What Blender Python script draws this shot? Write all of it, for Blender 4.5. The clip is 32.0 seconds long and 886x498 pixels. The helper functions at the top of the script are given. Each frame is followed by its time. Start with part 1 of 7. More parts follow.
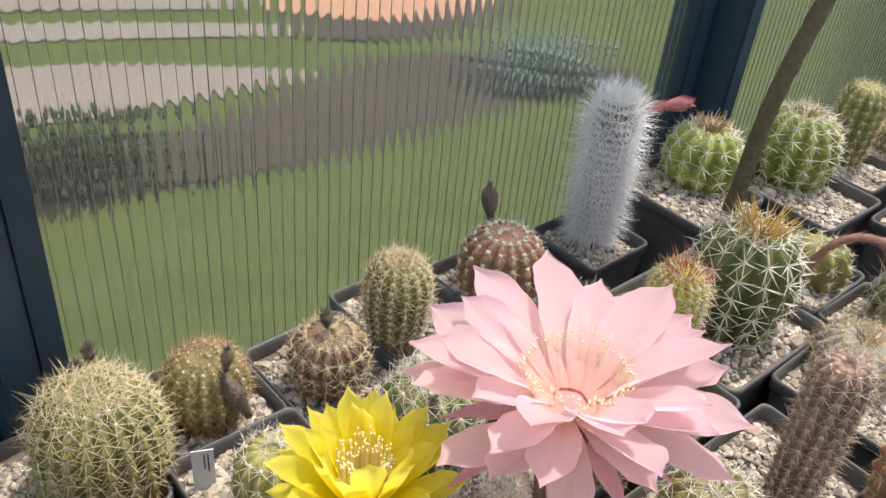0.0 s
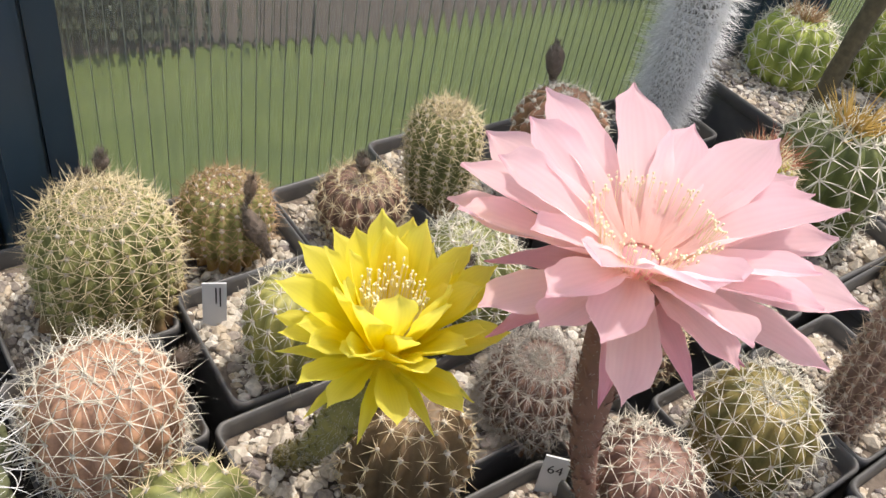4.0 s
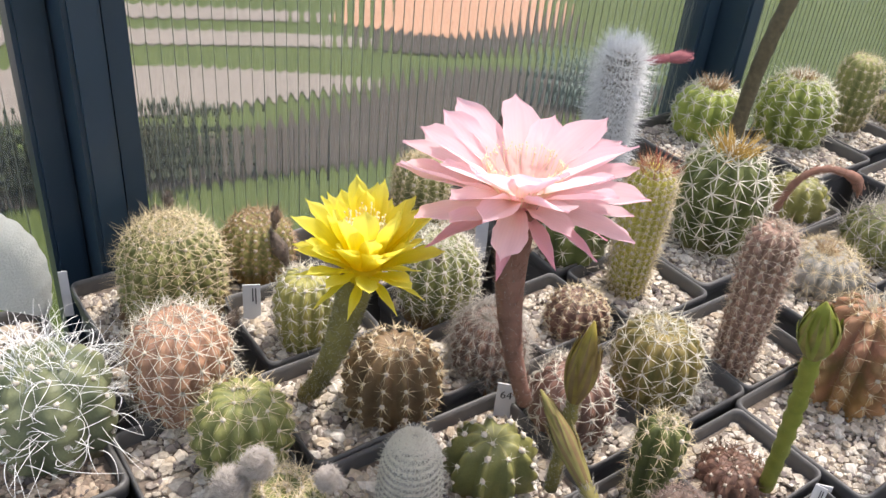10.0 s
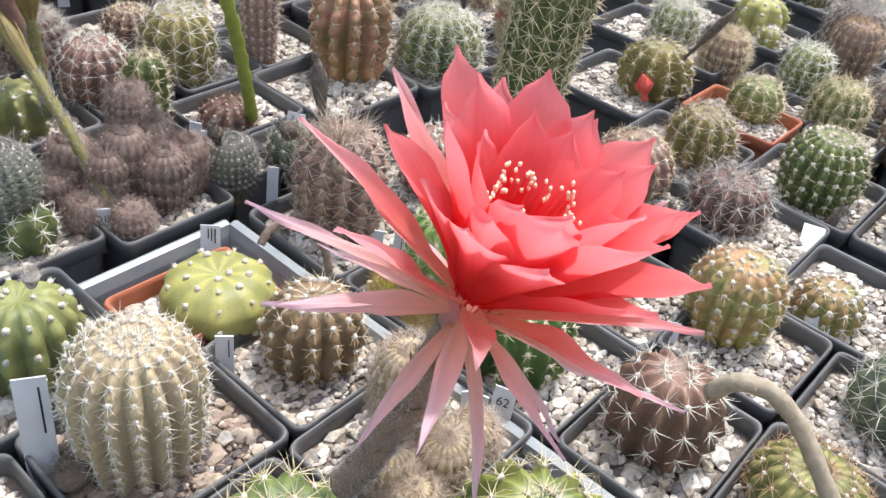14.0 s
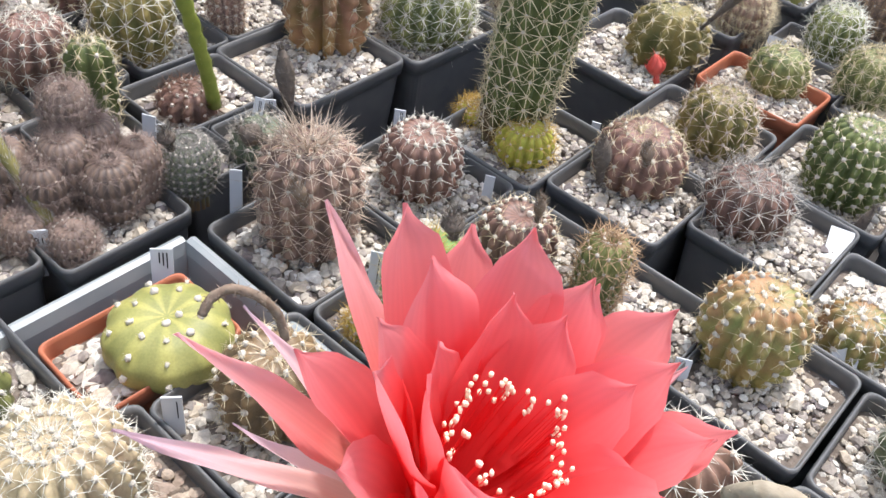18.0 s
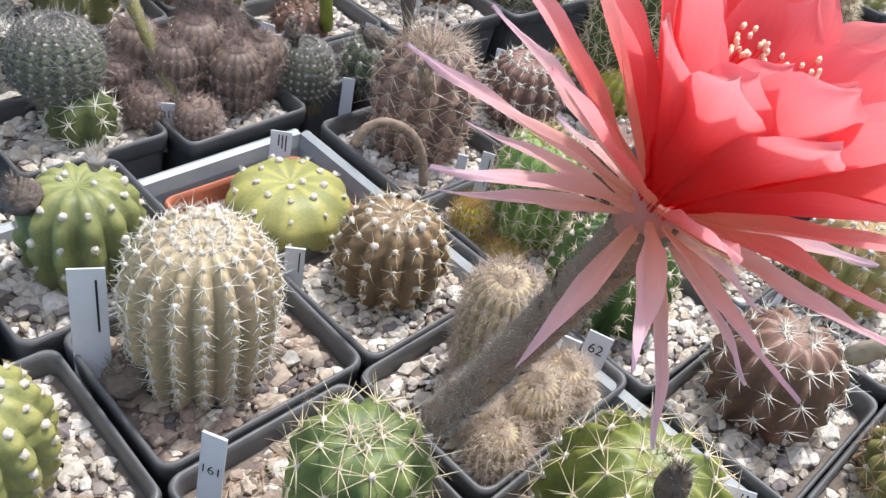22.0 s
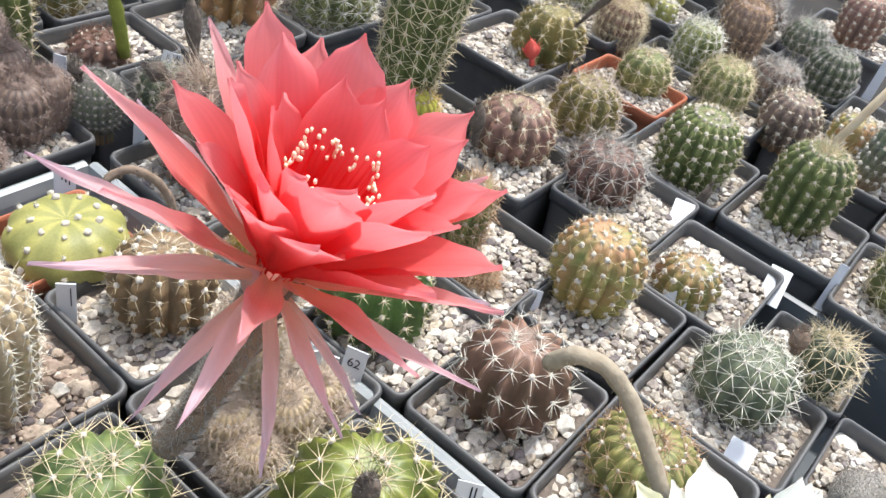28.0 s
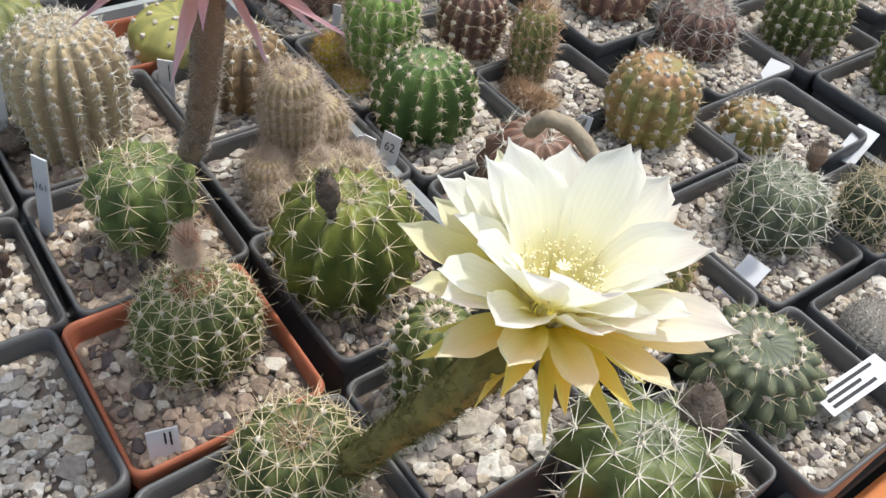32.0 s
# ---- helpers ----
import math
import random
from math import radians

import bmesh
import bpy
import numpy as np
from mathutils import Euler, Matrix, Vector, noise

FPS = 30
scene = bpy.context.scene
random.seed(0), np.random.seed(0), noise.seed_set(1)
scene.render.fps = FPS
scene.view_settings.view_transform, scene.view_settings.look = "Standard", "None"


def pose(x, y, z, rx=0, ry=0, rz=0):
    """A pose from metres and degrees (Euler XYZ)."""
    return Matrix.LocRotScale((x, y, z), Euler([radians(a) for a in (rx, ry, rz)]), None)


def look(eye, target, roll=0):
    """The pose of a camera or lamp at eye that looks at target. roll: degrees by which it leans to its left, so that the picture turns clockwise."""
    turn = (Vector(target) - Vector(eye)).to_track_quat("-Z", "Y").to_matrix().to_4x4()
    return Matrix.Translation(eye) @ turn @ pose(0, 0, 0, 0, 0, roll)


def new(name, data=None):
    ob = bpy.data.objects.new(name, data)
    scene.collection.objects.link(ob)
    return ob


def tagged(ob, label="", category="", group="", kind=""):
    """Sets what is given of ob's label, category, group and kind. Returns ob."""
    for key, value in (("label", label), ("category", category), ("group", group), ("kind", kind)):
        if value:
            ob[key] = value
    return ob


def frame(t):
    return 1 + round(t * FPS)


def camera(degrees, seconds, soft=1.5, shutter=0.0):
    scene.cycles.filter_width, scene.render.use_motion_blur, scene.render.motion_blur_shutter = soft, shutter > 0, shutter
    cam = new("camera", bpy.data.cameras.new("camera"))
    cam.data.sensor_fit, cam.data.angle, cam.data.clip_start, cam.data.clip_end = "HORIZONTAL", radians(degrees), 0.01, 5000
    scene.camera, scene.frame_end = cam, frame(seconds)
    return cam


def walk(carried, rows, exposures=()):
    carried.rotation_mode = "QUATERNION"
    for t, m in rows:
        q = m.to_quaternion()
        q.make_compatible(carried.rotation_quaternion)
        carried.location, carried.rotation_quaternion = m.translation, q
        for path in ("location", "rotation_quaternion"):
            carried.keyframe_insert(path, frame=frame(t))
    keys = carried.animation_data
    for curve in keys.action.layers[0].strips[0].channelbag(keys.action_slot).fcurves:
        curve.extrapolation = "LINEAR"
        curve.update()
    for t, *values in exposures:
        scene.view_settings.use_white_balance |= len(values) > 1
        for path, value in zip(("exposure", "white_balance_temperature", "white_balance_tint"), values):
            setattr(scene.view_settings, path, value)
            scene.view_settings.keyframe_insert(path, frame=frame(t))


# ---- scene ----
EXPOSURES = [(0, 0.42, 6900, 13), (3.5, 0.44, 6900, 13), (6, 0.46, 6900, 15), (7, 0.80, 6700, 13), (8, 0.68, 6800, 14), (9, 0.56, 6800, 15), (12, 0.86, 6300, 14), (14, 0.74, 6100, 12), (19, 0.76, 6100, 12), (21, 0.72, 6100, 12), (22, 0.64, 6000, 12), (23.5, 0.98, 6000, 14), (25.3, 0.98, 6000, 14), (26, 0.90, 6000, 10), (28.5, 0.76, 6200, 10), (29, 0.72, 6200, 10), (30, 0.38, 6300, 9), (32, 0.16, 6300, 9)]
cam = camera(54.0, 32.0, soft=1.5)
PATH = [
    (0, (-0.196, 0.082, 1.245), (0.933, 1.267, 0.095), 6.0),
    (0.5, (-0.199, 0.091, 1.229), (0.853, 1.288, 0.02), 5.1),
    (1, (-0.204, 0.098, 1.216), (0.827, 1.25, -0.052), 6.4),
    (1.5, (-0.204, 0.09, 1.233), (0.836, 1.227, -0.041), 7.9),
    (2, (-0.208, 0.1, 1.216), (0.808, 1.244, -0.072), 8.0),
    (2.5, (-0.197, 0.102, 1.207), (0.828, 1.209, -0.105), 9.9),
    (3, (-0.19, 0.103, 1.184), (0.816, 1.191, -0.159), 10.1),
    (3.5, (-0.183, 0.102, 1.191), (0.84, 1.164, -0.16), 12.7),
    (5.5, (-0.196, 0.047, 1.208), (0.71, 1.322, -0.038), 5.6),
    (6, (-0.228, 0.0, 1.221), (0.76, 1.24, 0.001), 7.0),
    (6.5, (-0.259, -0.057, 1.229), (0.786, 1.185, 0.06), 7.1),
    (7, (-0.277, -0.087, 1.237), (0.804, 1.163, 0.111), 6.5),
    (7.5, (-0.269, -0.093, 1.242), (0.795, 1.189, 0.135), 5.4),
    (8, (-0.239, -0.057, 1.243), (0.763, 1.28, 0.143), 4.6),
    (8.5, (-0.22, -0.021, 1.24), (0.819, 1.319, 0.181), 5.6),
    (9, (-0.219, -0.006, 1.218), (0.859, 1.288, 0.139), 6.2),
    (9.5, (-0.224, -0.008, 1.215), (0.834, 1.276, 0.105), 6.0),
    (10, (-0.253, -0.048, 1.23), (0.781, 1.262, 0.128), 5.8),
    (10.5, (-0.273, -0.096, 1.239), (0.786, 1.234, 0.185), 6.4),
    (11, (-0.281, -0.158, 1.243), (0.833, 1.148, 0.216), 7.2),
    (11.5, (-0.268, -0.236, 1.244), (0.962, 0.932, 0.184), 9.3),
    (12, (-0.255, -0.28, 1.239), (1.107, 0.7, 0.151), 10.6),
    (12.5, (-0.234, -0.289, 1.22), (1.2, 0.501, 0.072), 11.2),
    (13, (-0.217, -0.288, 1.208), (1.186, 0.445, -0.015), 9.9),
    (13.5, (-0.234, -0.294, 1.18), (1.134, 0.521, -0.03), 10.1),
    (14, (-0.228, -0.327, 1.18), (1.049, 0.637, -0.021), 8.3),
    (14.5, (-0.222, -0.342, 1.178), (0.978, 0.727, -0.011), 7.5),
    (16.5, (-0.21, -0.321, 1.189), (0.937, 0.683, -0.106), 9.1),
    (17, (-0.168, -0.293, 1.193), (0.993, 0.642, -0.14), 9.3),
    (17.5, (-0.155, -0.282, 1.186), (1.018, 0.618, -0.161), 8.2),
    (18, (-0.162, -0.28, 1.19), (1.024, 0.588, -0.166), 8.8),
    (18.5, (-0.162, -0.286, 1.191), (1.02, 0.571, -0.176), 8.5),
    (19, (-0.18, -0.282, 1.183), (1.023, 0.573, -0.166), 10.3),
    (19.5, (-0.191, -0.29, 1.177), (1.025, 0.582, -0.149), 11.5),
    (20, (-0.203, -0.302, 1.179), (1.01, 0.605, -0.127), 11.7),
    (20.5, (-0.215, -0.315, 1.197), (0.988, 0.642, -0.083), 10.4),
    (21, (-0.206, -0.317, 1.197), (0.97, 0.669, -0.085), 9.0),
    (21.5, (-0.204, -0.312, 1.19), (0.976, 0.685, -0.08), 9.3),
    (22, (-0.231, -0.293, 1.138), (0.979, 0.658, -0.139), 12.9),
    (22.5, (-0.228, -0.276, 1.096), (0.99, 0.575, -0.244), 17.7),
    (23, (-0.224, -0.259, 1.058), (1.02, 0.479, -0.322), 23.5),
    (23.5, (-0.21, -0.25, 1.043), (1.055, 0.398, -0.364), 27.0),
    (24, (-0.2, -0.244, 1.043), (1.068, 0.364, -0.38), 27.6),
    (24.5, (-0.208, -0.24, 1.042), (1.059, 0.368, -0.381), 27.9),
    (25, (-0.212, -0.238, 1.048), (1.07, 0.378, -0.358), 27.9),
    (25.5, (-0.207, -0.252, 1.075), (1.088, 0.391, -0.307), 26.3),
    (26, (-0.213, -0.268, 1.125), (1.133, 0.439, -0.174), 25.4),
    (26.5, (-0.212, -0.283, 1.169), (1.145, 0.52, -0.061), 21.8),
    (28.5, (-0.197, -0.361, 1.197), (1.15, 0.384, -0.079), 14.2),
    (29, (-0.177, -0.387, 1.217), (1.129, 0.378, -0.091), 11.6),
    (29.5, (-0.176, -0.445, 1.202), (0.969, 0.523, -0.122), 6.9),
    (30, (-0.172, -0.48, 1.177), (0.849, 0.623, -0.143), 4.8),
    (30.5, (-0.174, -0.494, 1.17), (0.795, 0.613, -0.185), 5.9),
    (31, (-0.187, -0.489, 1.164), (0.771, 0.604, -0.21), 7.6),
    (31.5, (-0.187, -0.478, 1.159), (0.766, 0.585, -0.241), 8.5),
    (32, (-0.191, -0.476, 1.167), (0.763, 0.586, -0.233), 9.0),
]
walk(cam, [(t, look(eye, target, roll)) for t, eye, target, roll in PATH], EXPOSURES)

# ---- world, sun and exposure ----
Z0 = 0.88  # height of the pot rims over the ground
world = bpy.data.worlds.new("sky")
scene.world = world
world.use_nodes = True
wn = world.node_tree.nodes
sky = wn.new("ShaderNodeTexSky")
sky.sky_type, sky.sun_disc = "NISHITA", False
SUN = Vector((0.40, 0.08, 0.91)).normalized()
sky.sun_elevation = math.asin(SUN.z)
sky.sun_rotation = math.atan2(SUN.x, SUN.y)
sky.air_density, sky.dust_density = 1.0, 2.0
wn["Background"].inputs[1].default_value = 0.15
world.node_tree.links.new(sky.outputs[0], wn["Background"].inputs[0])
sun = new("sun", bpy.data.lights.new("sun", "SUN"))
sun.data.energy, sun.data.angle, sun.data.color = 3.3, radians(3), (1.0, 0.95, 0.88)
sun.matrix_world = look(SUN * 6, (0, 0, 0))


# ---- materials ----
def material(name, rough=0.6, spec=0.3):
    m = bpy.data.materials.new(name)
    m.use_nodes = True
    b = m.node_tree.nodes["Principled BSDF"]
    b.inputs["Roughness"].default_value = rough
    b.inputs["Specular IOR Level"].default_value = spec
    return m, m.node_tree.nodes, m.node_tree.links, b


def ramp(n, stops):
    r = n.new("ShaderNodeValToRGB")
    e = r.color_ramp.elements
    while len(e) < len(stops):
        e.new(0.5)
    for k, (p, c) in zip(e, stops):
        k.position, k.color = p, (*c, 1)
    return r


def noise_of(n, l, scale, detail=4, coord="Object"):
    c = n.new("ShaderNodeTexCoord")
    t = n.new("ShaderNodeTexNoise")
    t.inputs["Scale"].default_value, t.inputs["Detail"].default_value = scale, detail
    l.new(c.outputs[coord], t.inputs["Vector"])
    return t


def bump(n, l, b, src, strength, dist=0.001):
    u = n.new("ShaderNodeBump")
    u.inputs["Strength"].default_value, u.inputs["Distance"].default_value = strength, dist
    l.new(src, u.inputs["Height"])
    l.new(u.outputs[0], b.inputs["Normal"])


def mixer(n, l, fac, a, b_):
    m = n.new("ShaderNodeMix")
    m.data_type = "RGBA"
    for s, v in ((0, fac), (6, a), (7, b_)):
        if isinstance(v, (int, float)):
            m.inputs[s].default_value = v
        elif isinstance(v, tuple):
            m.inputs[s].default_value = (*v, 1)
        else:
            l.new(v, m.inputs[s])
    return m.outputs[2]


def plain(name, colour, second=None, rough=0.6, scale=120, spec=0.3, strength=0.2, metal=0.0, dist=0.0006):
    m, n, l, b = material(name, rough, spec)
    second = second or tuple(0.75 * c for c in colour)
    t = noise_of(n, l, scale)
    r = ramp(n, [(0.35, second), (0.65, colour)])
    l.new(t.outputs["Fac"], r.inputs[0])
    big = noise_of(n, l, scale / 9, 3)
    l.new(mixer(n, l, big.outputs["Fac"], r.outputs[0], second), b.inputs["Base Color"])
    b.inputs["Metallic"].default_value = metal
    bump(n, l, b, t.outputs["Fac"], strength, dist)
    return m


def skin(name, colour, second, cork=(0.22, 0.13, 0.07), corky=0.35, rough=0.5):
    """Cactus skin: two greens in patches, fine speckle, corky tissue at the foot."""
    m, n, l, b = material(name, rough, 0.35)
    patch = noise_of(n, l, 45, 3)
    r = ramp(n, [(0.35, second), (0.62, colour)])
    l.new(patch.outputs["Fac"], r.inputs[0])
    info = n.new("ShaderNodeObjectInfo")
    hue = n.new("ShaderNodeHueSaturation")
    rnd = n.new("ShaderNodeMapRange")
    rnd.inputs[3].default_value, rnd.inputs[4].default_value = 0.8, 1.2
    l.new(info.outputs["Random"], rnd.inputs[0])
    l.new(rnd.outputs[0], hue.inputs["Value"])
    l.new(r.outputs[0], hue.inputs["Color"])
    fine = noise_of(n, l, 900, 2)
    fr = ramp(n, [(0.3, (0.88, 0.88, 0.88)), (0.7, (1.06, 1.06, 1.06))])
    l.new(fine.outputs["Fac"], fr.inputs[0])
    mul = n.new("ShaderNodeMix")
    mul.data_type, mul.blend_type = "RGBA", "MULTIPLY"
    mul.inputs[0].default_value = 1
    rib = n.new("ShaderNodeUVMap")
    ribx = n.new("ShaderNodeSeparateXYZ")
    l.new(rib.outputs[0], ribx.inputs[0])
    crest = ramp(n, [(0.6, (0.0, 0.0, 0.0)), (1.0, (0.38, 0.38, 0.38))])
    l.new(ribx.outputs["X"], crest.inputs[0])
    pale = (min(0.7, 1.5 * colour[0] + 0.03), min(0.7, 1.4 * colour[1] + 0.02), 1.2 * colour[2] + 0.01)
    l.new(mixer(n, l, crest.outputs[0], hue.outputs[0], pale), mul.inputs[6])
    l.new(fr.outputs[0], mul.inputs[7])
    gen = n.new("ShaderNodeTexCoord")
    sep = n.new("ShaderNodeSeparateXYZ")
    l.new(gen.outputs["Generated"], sep.inputs[0])
    add = n.new("ShaderNodeMath")
    add.operation = "ADD"
    l.new(sep.outputs["Z"], add.inputs[0])
    half = n.new("ShaderNodeMath")
    half.operation = "MULTIPLY_ADD"
    half.inputs[1].default_value, half.inputs[2].default_value = 0.5, -0.25
    l.new(patch.outputs["Fac"], half.inputs[0])
    l.new(half.outputs[0], add.inputs[1])
    foot = ramp(n, [(0.0, (1, 1, 1)), (corky, (0, 0, 0))])
    l.new(add.outputs[0], foot.inputs[0])
    l.new(mixer(n, l, foot.outputs[0], mul.outputs[2], cork), b.inputs["Base Color"])
    bump(n, l, b, fine.outputs["Fac"], 0.12, 0.0004)
    b.inputs["Subsurface Weight"].default_value = 0.06
    b.inputs["Subsurface Radius"].default_value = (0.004, 0.004, 0.002)
    return m


def petal_material(name, inner, outer, tip, glow=0.4):
    """Petal: colour runs from the throat (v = 0) to the tip (v = 1); light passes through it."""
    m, n, l, b = material(name, 0.55, 0.25)
    uv = n.new("ShaderNodeUVMap")
    sep = n.new("ShaderNodeSeparateXYZ")
    l.new(uv.outputs[0], sep.inputs[0])
    r = ramp(n, [(0.0, inner), (0.45, outer), (1.0, tip)])
    l.new(sep.outputs["Y"], r.inputs[0])
    vein = n.new("ShaderNodeTexWave")
    vein.inputs["Scale"].default_value, vein.inputs["Distortion"].default_value = 3.0, 2.0
    l.new(uv.outputs[0], vein.inputs["Vector"])
    vr = ramp(n, [(0.0, (0.975, 0.97, 0.975)), (1.0, (1, 1, 1))])
    l.new(vein.outputs["Color"], vr.inputs[0])
    mul = n.new("ShaderNodeMix")
    mul.data_type, mul.blend_type = "RGBA", "MULTIPLY"
    mul.inputs[0].default_value = 1
    l.new(r.outputs[0], mul.inputs[6])
    l.new(vr.outputs[0], mul.inputs[7])
    l.new(mul.outputs[2], b.inputs["Base Color"])
    bump(n, l, b, vein.outputs["Fac"], 0.06, 0.0004)
    tr = n.new("ShaderNodeBsdfTranslucent")
    l.new(mul.outputs[2], tr.inputs[0])
    mix = n.new("ShaderNodeMixShader")
    mix.inputs[0].default_value = glow
    l.new(b.outputs[0], mix.inputs[1])
    l.new(tr.outputs[0], mix.inputs[2])
    l.new(mix.outputs[0], n["Material Output"].inputs[0])
    return m


def pebbles(name, stops, rough=0.85):
    m, n, l, b = material(name, rough, 0.2)
    g = n.new("ShaderNodeNewGeometry")
    r = ramp(n, stops)
    r.color_ramp.interpolation = "CONSTANT"
    l.new(g.outputs["Random Per Island"], r.inputs[0])
    t = noise_of(n, l, 420)
    tr = ramp(n, [(0.3, (0.7, 0.7, 0.7)), (0.7, (1.1, 1.1, 1.1))])
    l.new(t.outputs["Fac"], tr.inputs[0])
    mul = n.new("ShaderNodeMix")
    mul.data_type, mul.blend_type = "RGBA", "MULTIPLY"
    mul.inputs[0].default_value = 1
    l.new(r.outputs[0], mul.inputs[6])
    l.new(tr.outputs[0], mul.inputs[7])
    l.new(mul.outputs[2], b.inputs["Base Color"])
    bump(n, l, b, t.outputs["Fac"], 0.6, 0.001)
    return m


SKIN = {
    "green": skin("green_skin", (0.215, 0.225, 0.078), (0.115, 0.135, 0.050)),
    "bright": skin("bright_green_skin", (0.21, 0.32, 0.085), (0.115, 0.20, 0.050), corky=0.2),
    "deep": skin("deep_green_skin", (0.125, 0.150, 0.046), (0.070, 0.092, 0.032), corky=0.25),
    "star": skin("olive_green_star_skin", (0.205, 0.225, 0.045), (0.085, 0.12, 0.03), cork=(0.26, 0.25, 0.08), corky=0.15, rough=0.42),
    "meadow": skin("mid_green_skin", (0.135, 0.175, 0.05), (0.065, 0.095, 0.03), cork=(0.25, 0.22, 0.10), corky=0.2),
    "bronze": skin("bronze_green_skin", (0.25, 0.195, 0.065), (0.125, 0.125, 0.042), cork=(0.33, 0.19, 0.06)),
    "leaf": skin("dark_leaf_green_skin", (0.10, 0.165, 0.045), (0.055, 0.10, 0.03), corky=0.15),
    "sage": skin("sage_green_skin", (0.175, 0.20, 0.115), (0.10, 0.125, 0.07), corky=0.2),
    "plum": skin("dark_plum_skin", (0.095, 0.064, 0.055), (0.06, 0.045, 0.038), corky=0.15),
    "olive": skin("olive_skin", (0.26, 0.255, 0.085), (0.16, 0.17, 0.06), cork=(0.33, 0.19, 0.06)),
    "lime": skin("yellow_green_skin", (0.34, 0.325, 0.105), (0.25, 0.25, 0.075), corky=0.1),
    "gold": skin("golden_green_skin", (0.50, 0.46, 0.07), (0.34, 0.34, 0.05), corky=0.2),
    "orange": skin("orange_brown_skin", (0.46, 0.265, 0.18), (0.36, 0.20, 0.13), corky=0.1),
    "copper": skin("copper_brown_skin", (0.32, 0.165, 0.105), (0.15, 0.115, 0.045), cork=(0.43, 0.25, 0.09), corky=0.5),
    "brown": skin("dark_brown_skin", (0.22, 0.145, 0.075), (0.13, 0.09, 0.05), cork=(0.24, 0.13, 0.07)),
    "purple": skin("purple_brown_skin", (0.215, 0.12, 0.095), (0.135, 0.085, 0.065), cork=(0.3, 0.14, 0.06)),
    "dark": skin("dark_grey_green_skin", (0.12, 0.14, 0.08), (0.075, 0.09, 0.06)),
    "beige": skin("beige_olive_skin", (0.47, 0.365, 0.235), (0.40, 0.33, 0.19), cork=(0.36, 0.31, 0.12), corky=0.15),
    "fresh": skin("fresh_yellow_green_skin", (0.29, 0.34, 0.075), (0.16, 0.21, 0.045), corky=0.2),
    "redbrown": skin("red_brown_skin", (0.22, 0.125, 0.09), (0.13, 0.085, 0.055), corky=0.2),
    "dusty": skin("dusty_brown_skin", (0.29, 0.185, 0.145), (0.18, 0.12, 0.095), corky=0.15),
    "umber": skin("dull_umber_skin", (0.205, 0.145, 0.115), (0.13, 0.095, 0.078), corky=0.15),
    "grey": skin("grey_skin", (0.30, 0.29, 0.27), (0.20, 0.20, 0.18), corky=0.1),
    "redgreen": skin("red_tinged_skin", (0.30, 0.16, 0.08), (0.20, 0.22, 0.07), cork=(0.34, 0.31, 0.08), corky=0.75),
}
SPINE = {
    "wheat": plain("wheat_spines", (0.62, 0.51, 0.40), (0.48, 0.38, 0.29), rough=0.6),
    "ash": plain("ash_grey_spines", (0.33, 0.31, 0.28), (0.22, 0.20, 0.18), rough=0.7),
    "white": plain("white_spines", (0.80, 0.76, 0.64), rough=0.5),
    "cream": plain("cream_spines", (0.74, 0.62, 0.40), rough=0.5),
    "tan": plain("tan_spines", (0.50, 0.33, 0.19), rough=0.5),
    "gold": plain("golden_spines", (0.62, 0.42, 0.12), rough=0.5),
    "brown": plain("brown_spines", (0.20, 0.11, 0.07), rough=0.5),
    "grey": plain("grey_spines", (0.50, 0.46, 0.40), rough=0.6),
    "red": plain("red_brown_spines", (0.48, 0.16, 0.10), rough=0.5),
    "rose": plain("dusky_brown_spines", (0.40, 0.295, 0.245), (0.27, 0.20, 0.165), rough=0.7),
    "silver": plain("silver_hair", (0.92, 0.92, 0.91), (0.80, 0.80, 0.79), rough=0.7),
}
WOOL = plain("areole_wool", (0.74, 0.69, 0.60), (0.52, 0.46, 0.38), rough=0.95, scale=700)
CREST = plain("worn_rib_crest", (0.52, 0.43, 0.31), (0.40, 0.32, 0.22), rough=0.8, scale=300)
POT_BLACK = plain("black_plastic", (0.055, 0.058, 0.064), (0.105, 0.102, 0.098), rough=0.45, scale=70, spec=0.5, strength=0.08)
POT_CLAY = plain("terracotta_plastic", (0.44, 0.14, 0.07), (0.35, 0.115, 0.06), rough=0.5, scale=90, strength=0.08)
TRAY_GREY = plain("grey_tray_plastic", (0.21, 0.24, 0.25), (0.32, 0.335, 0.33), rough=0.38, scale=60, strength=0.08)
TRAY_DARK = plain("dark_tray_plastic", (0.055, 0.065, 0.075), (0.085, 0.095, 0.10), rough=0.4, scale=60, strength=0.08)
ORANGE = plain("orange_painted_wood", (0.62, 0.20, 0.03), (0.50, 0.15, 0.03), rough=0.5, scale=25, strength=0.15)
CORR = plain("white_corrugated_plastic", (0.62, 0.66, 0.70), (0.50, 0.54, 0.58), rough=0.4, scale=30, strength=0.05)
SOIL = plain("dusty_substrate", (0.23, 0.19, 0.155), (0.13, 0.105, 0.085), rough=0.95, scale=260, strength=0.8, dist=0.002)
GRIT = pebbles("cream_grit", [(0.0, (0.55, 0.495, 0.415)), (0.25, (0.44, 0.39, 0.32)), (0.45, (0.66, 0.62, 0.55)), (0.66, (0.30, 0.26, 0.225)), (0.80, (0.50, 0.42, 0.32)), (0.92, (0.21, 0.18, 0.17))])
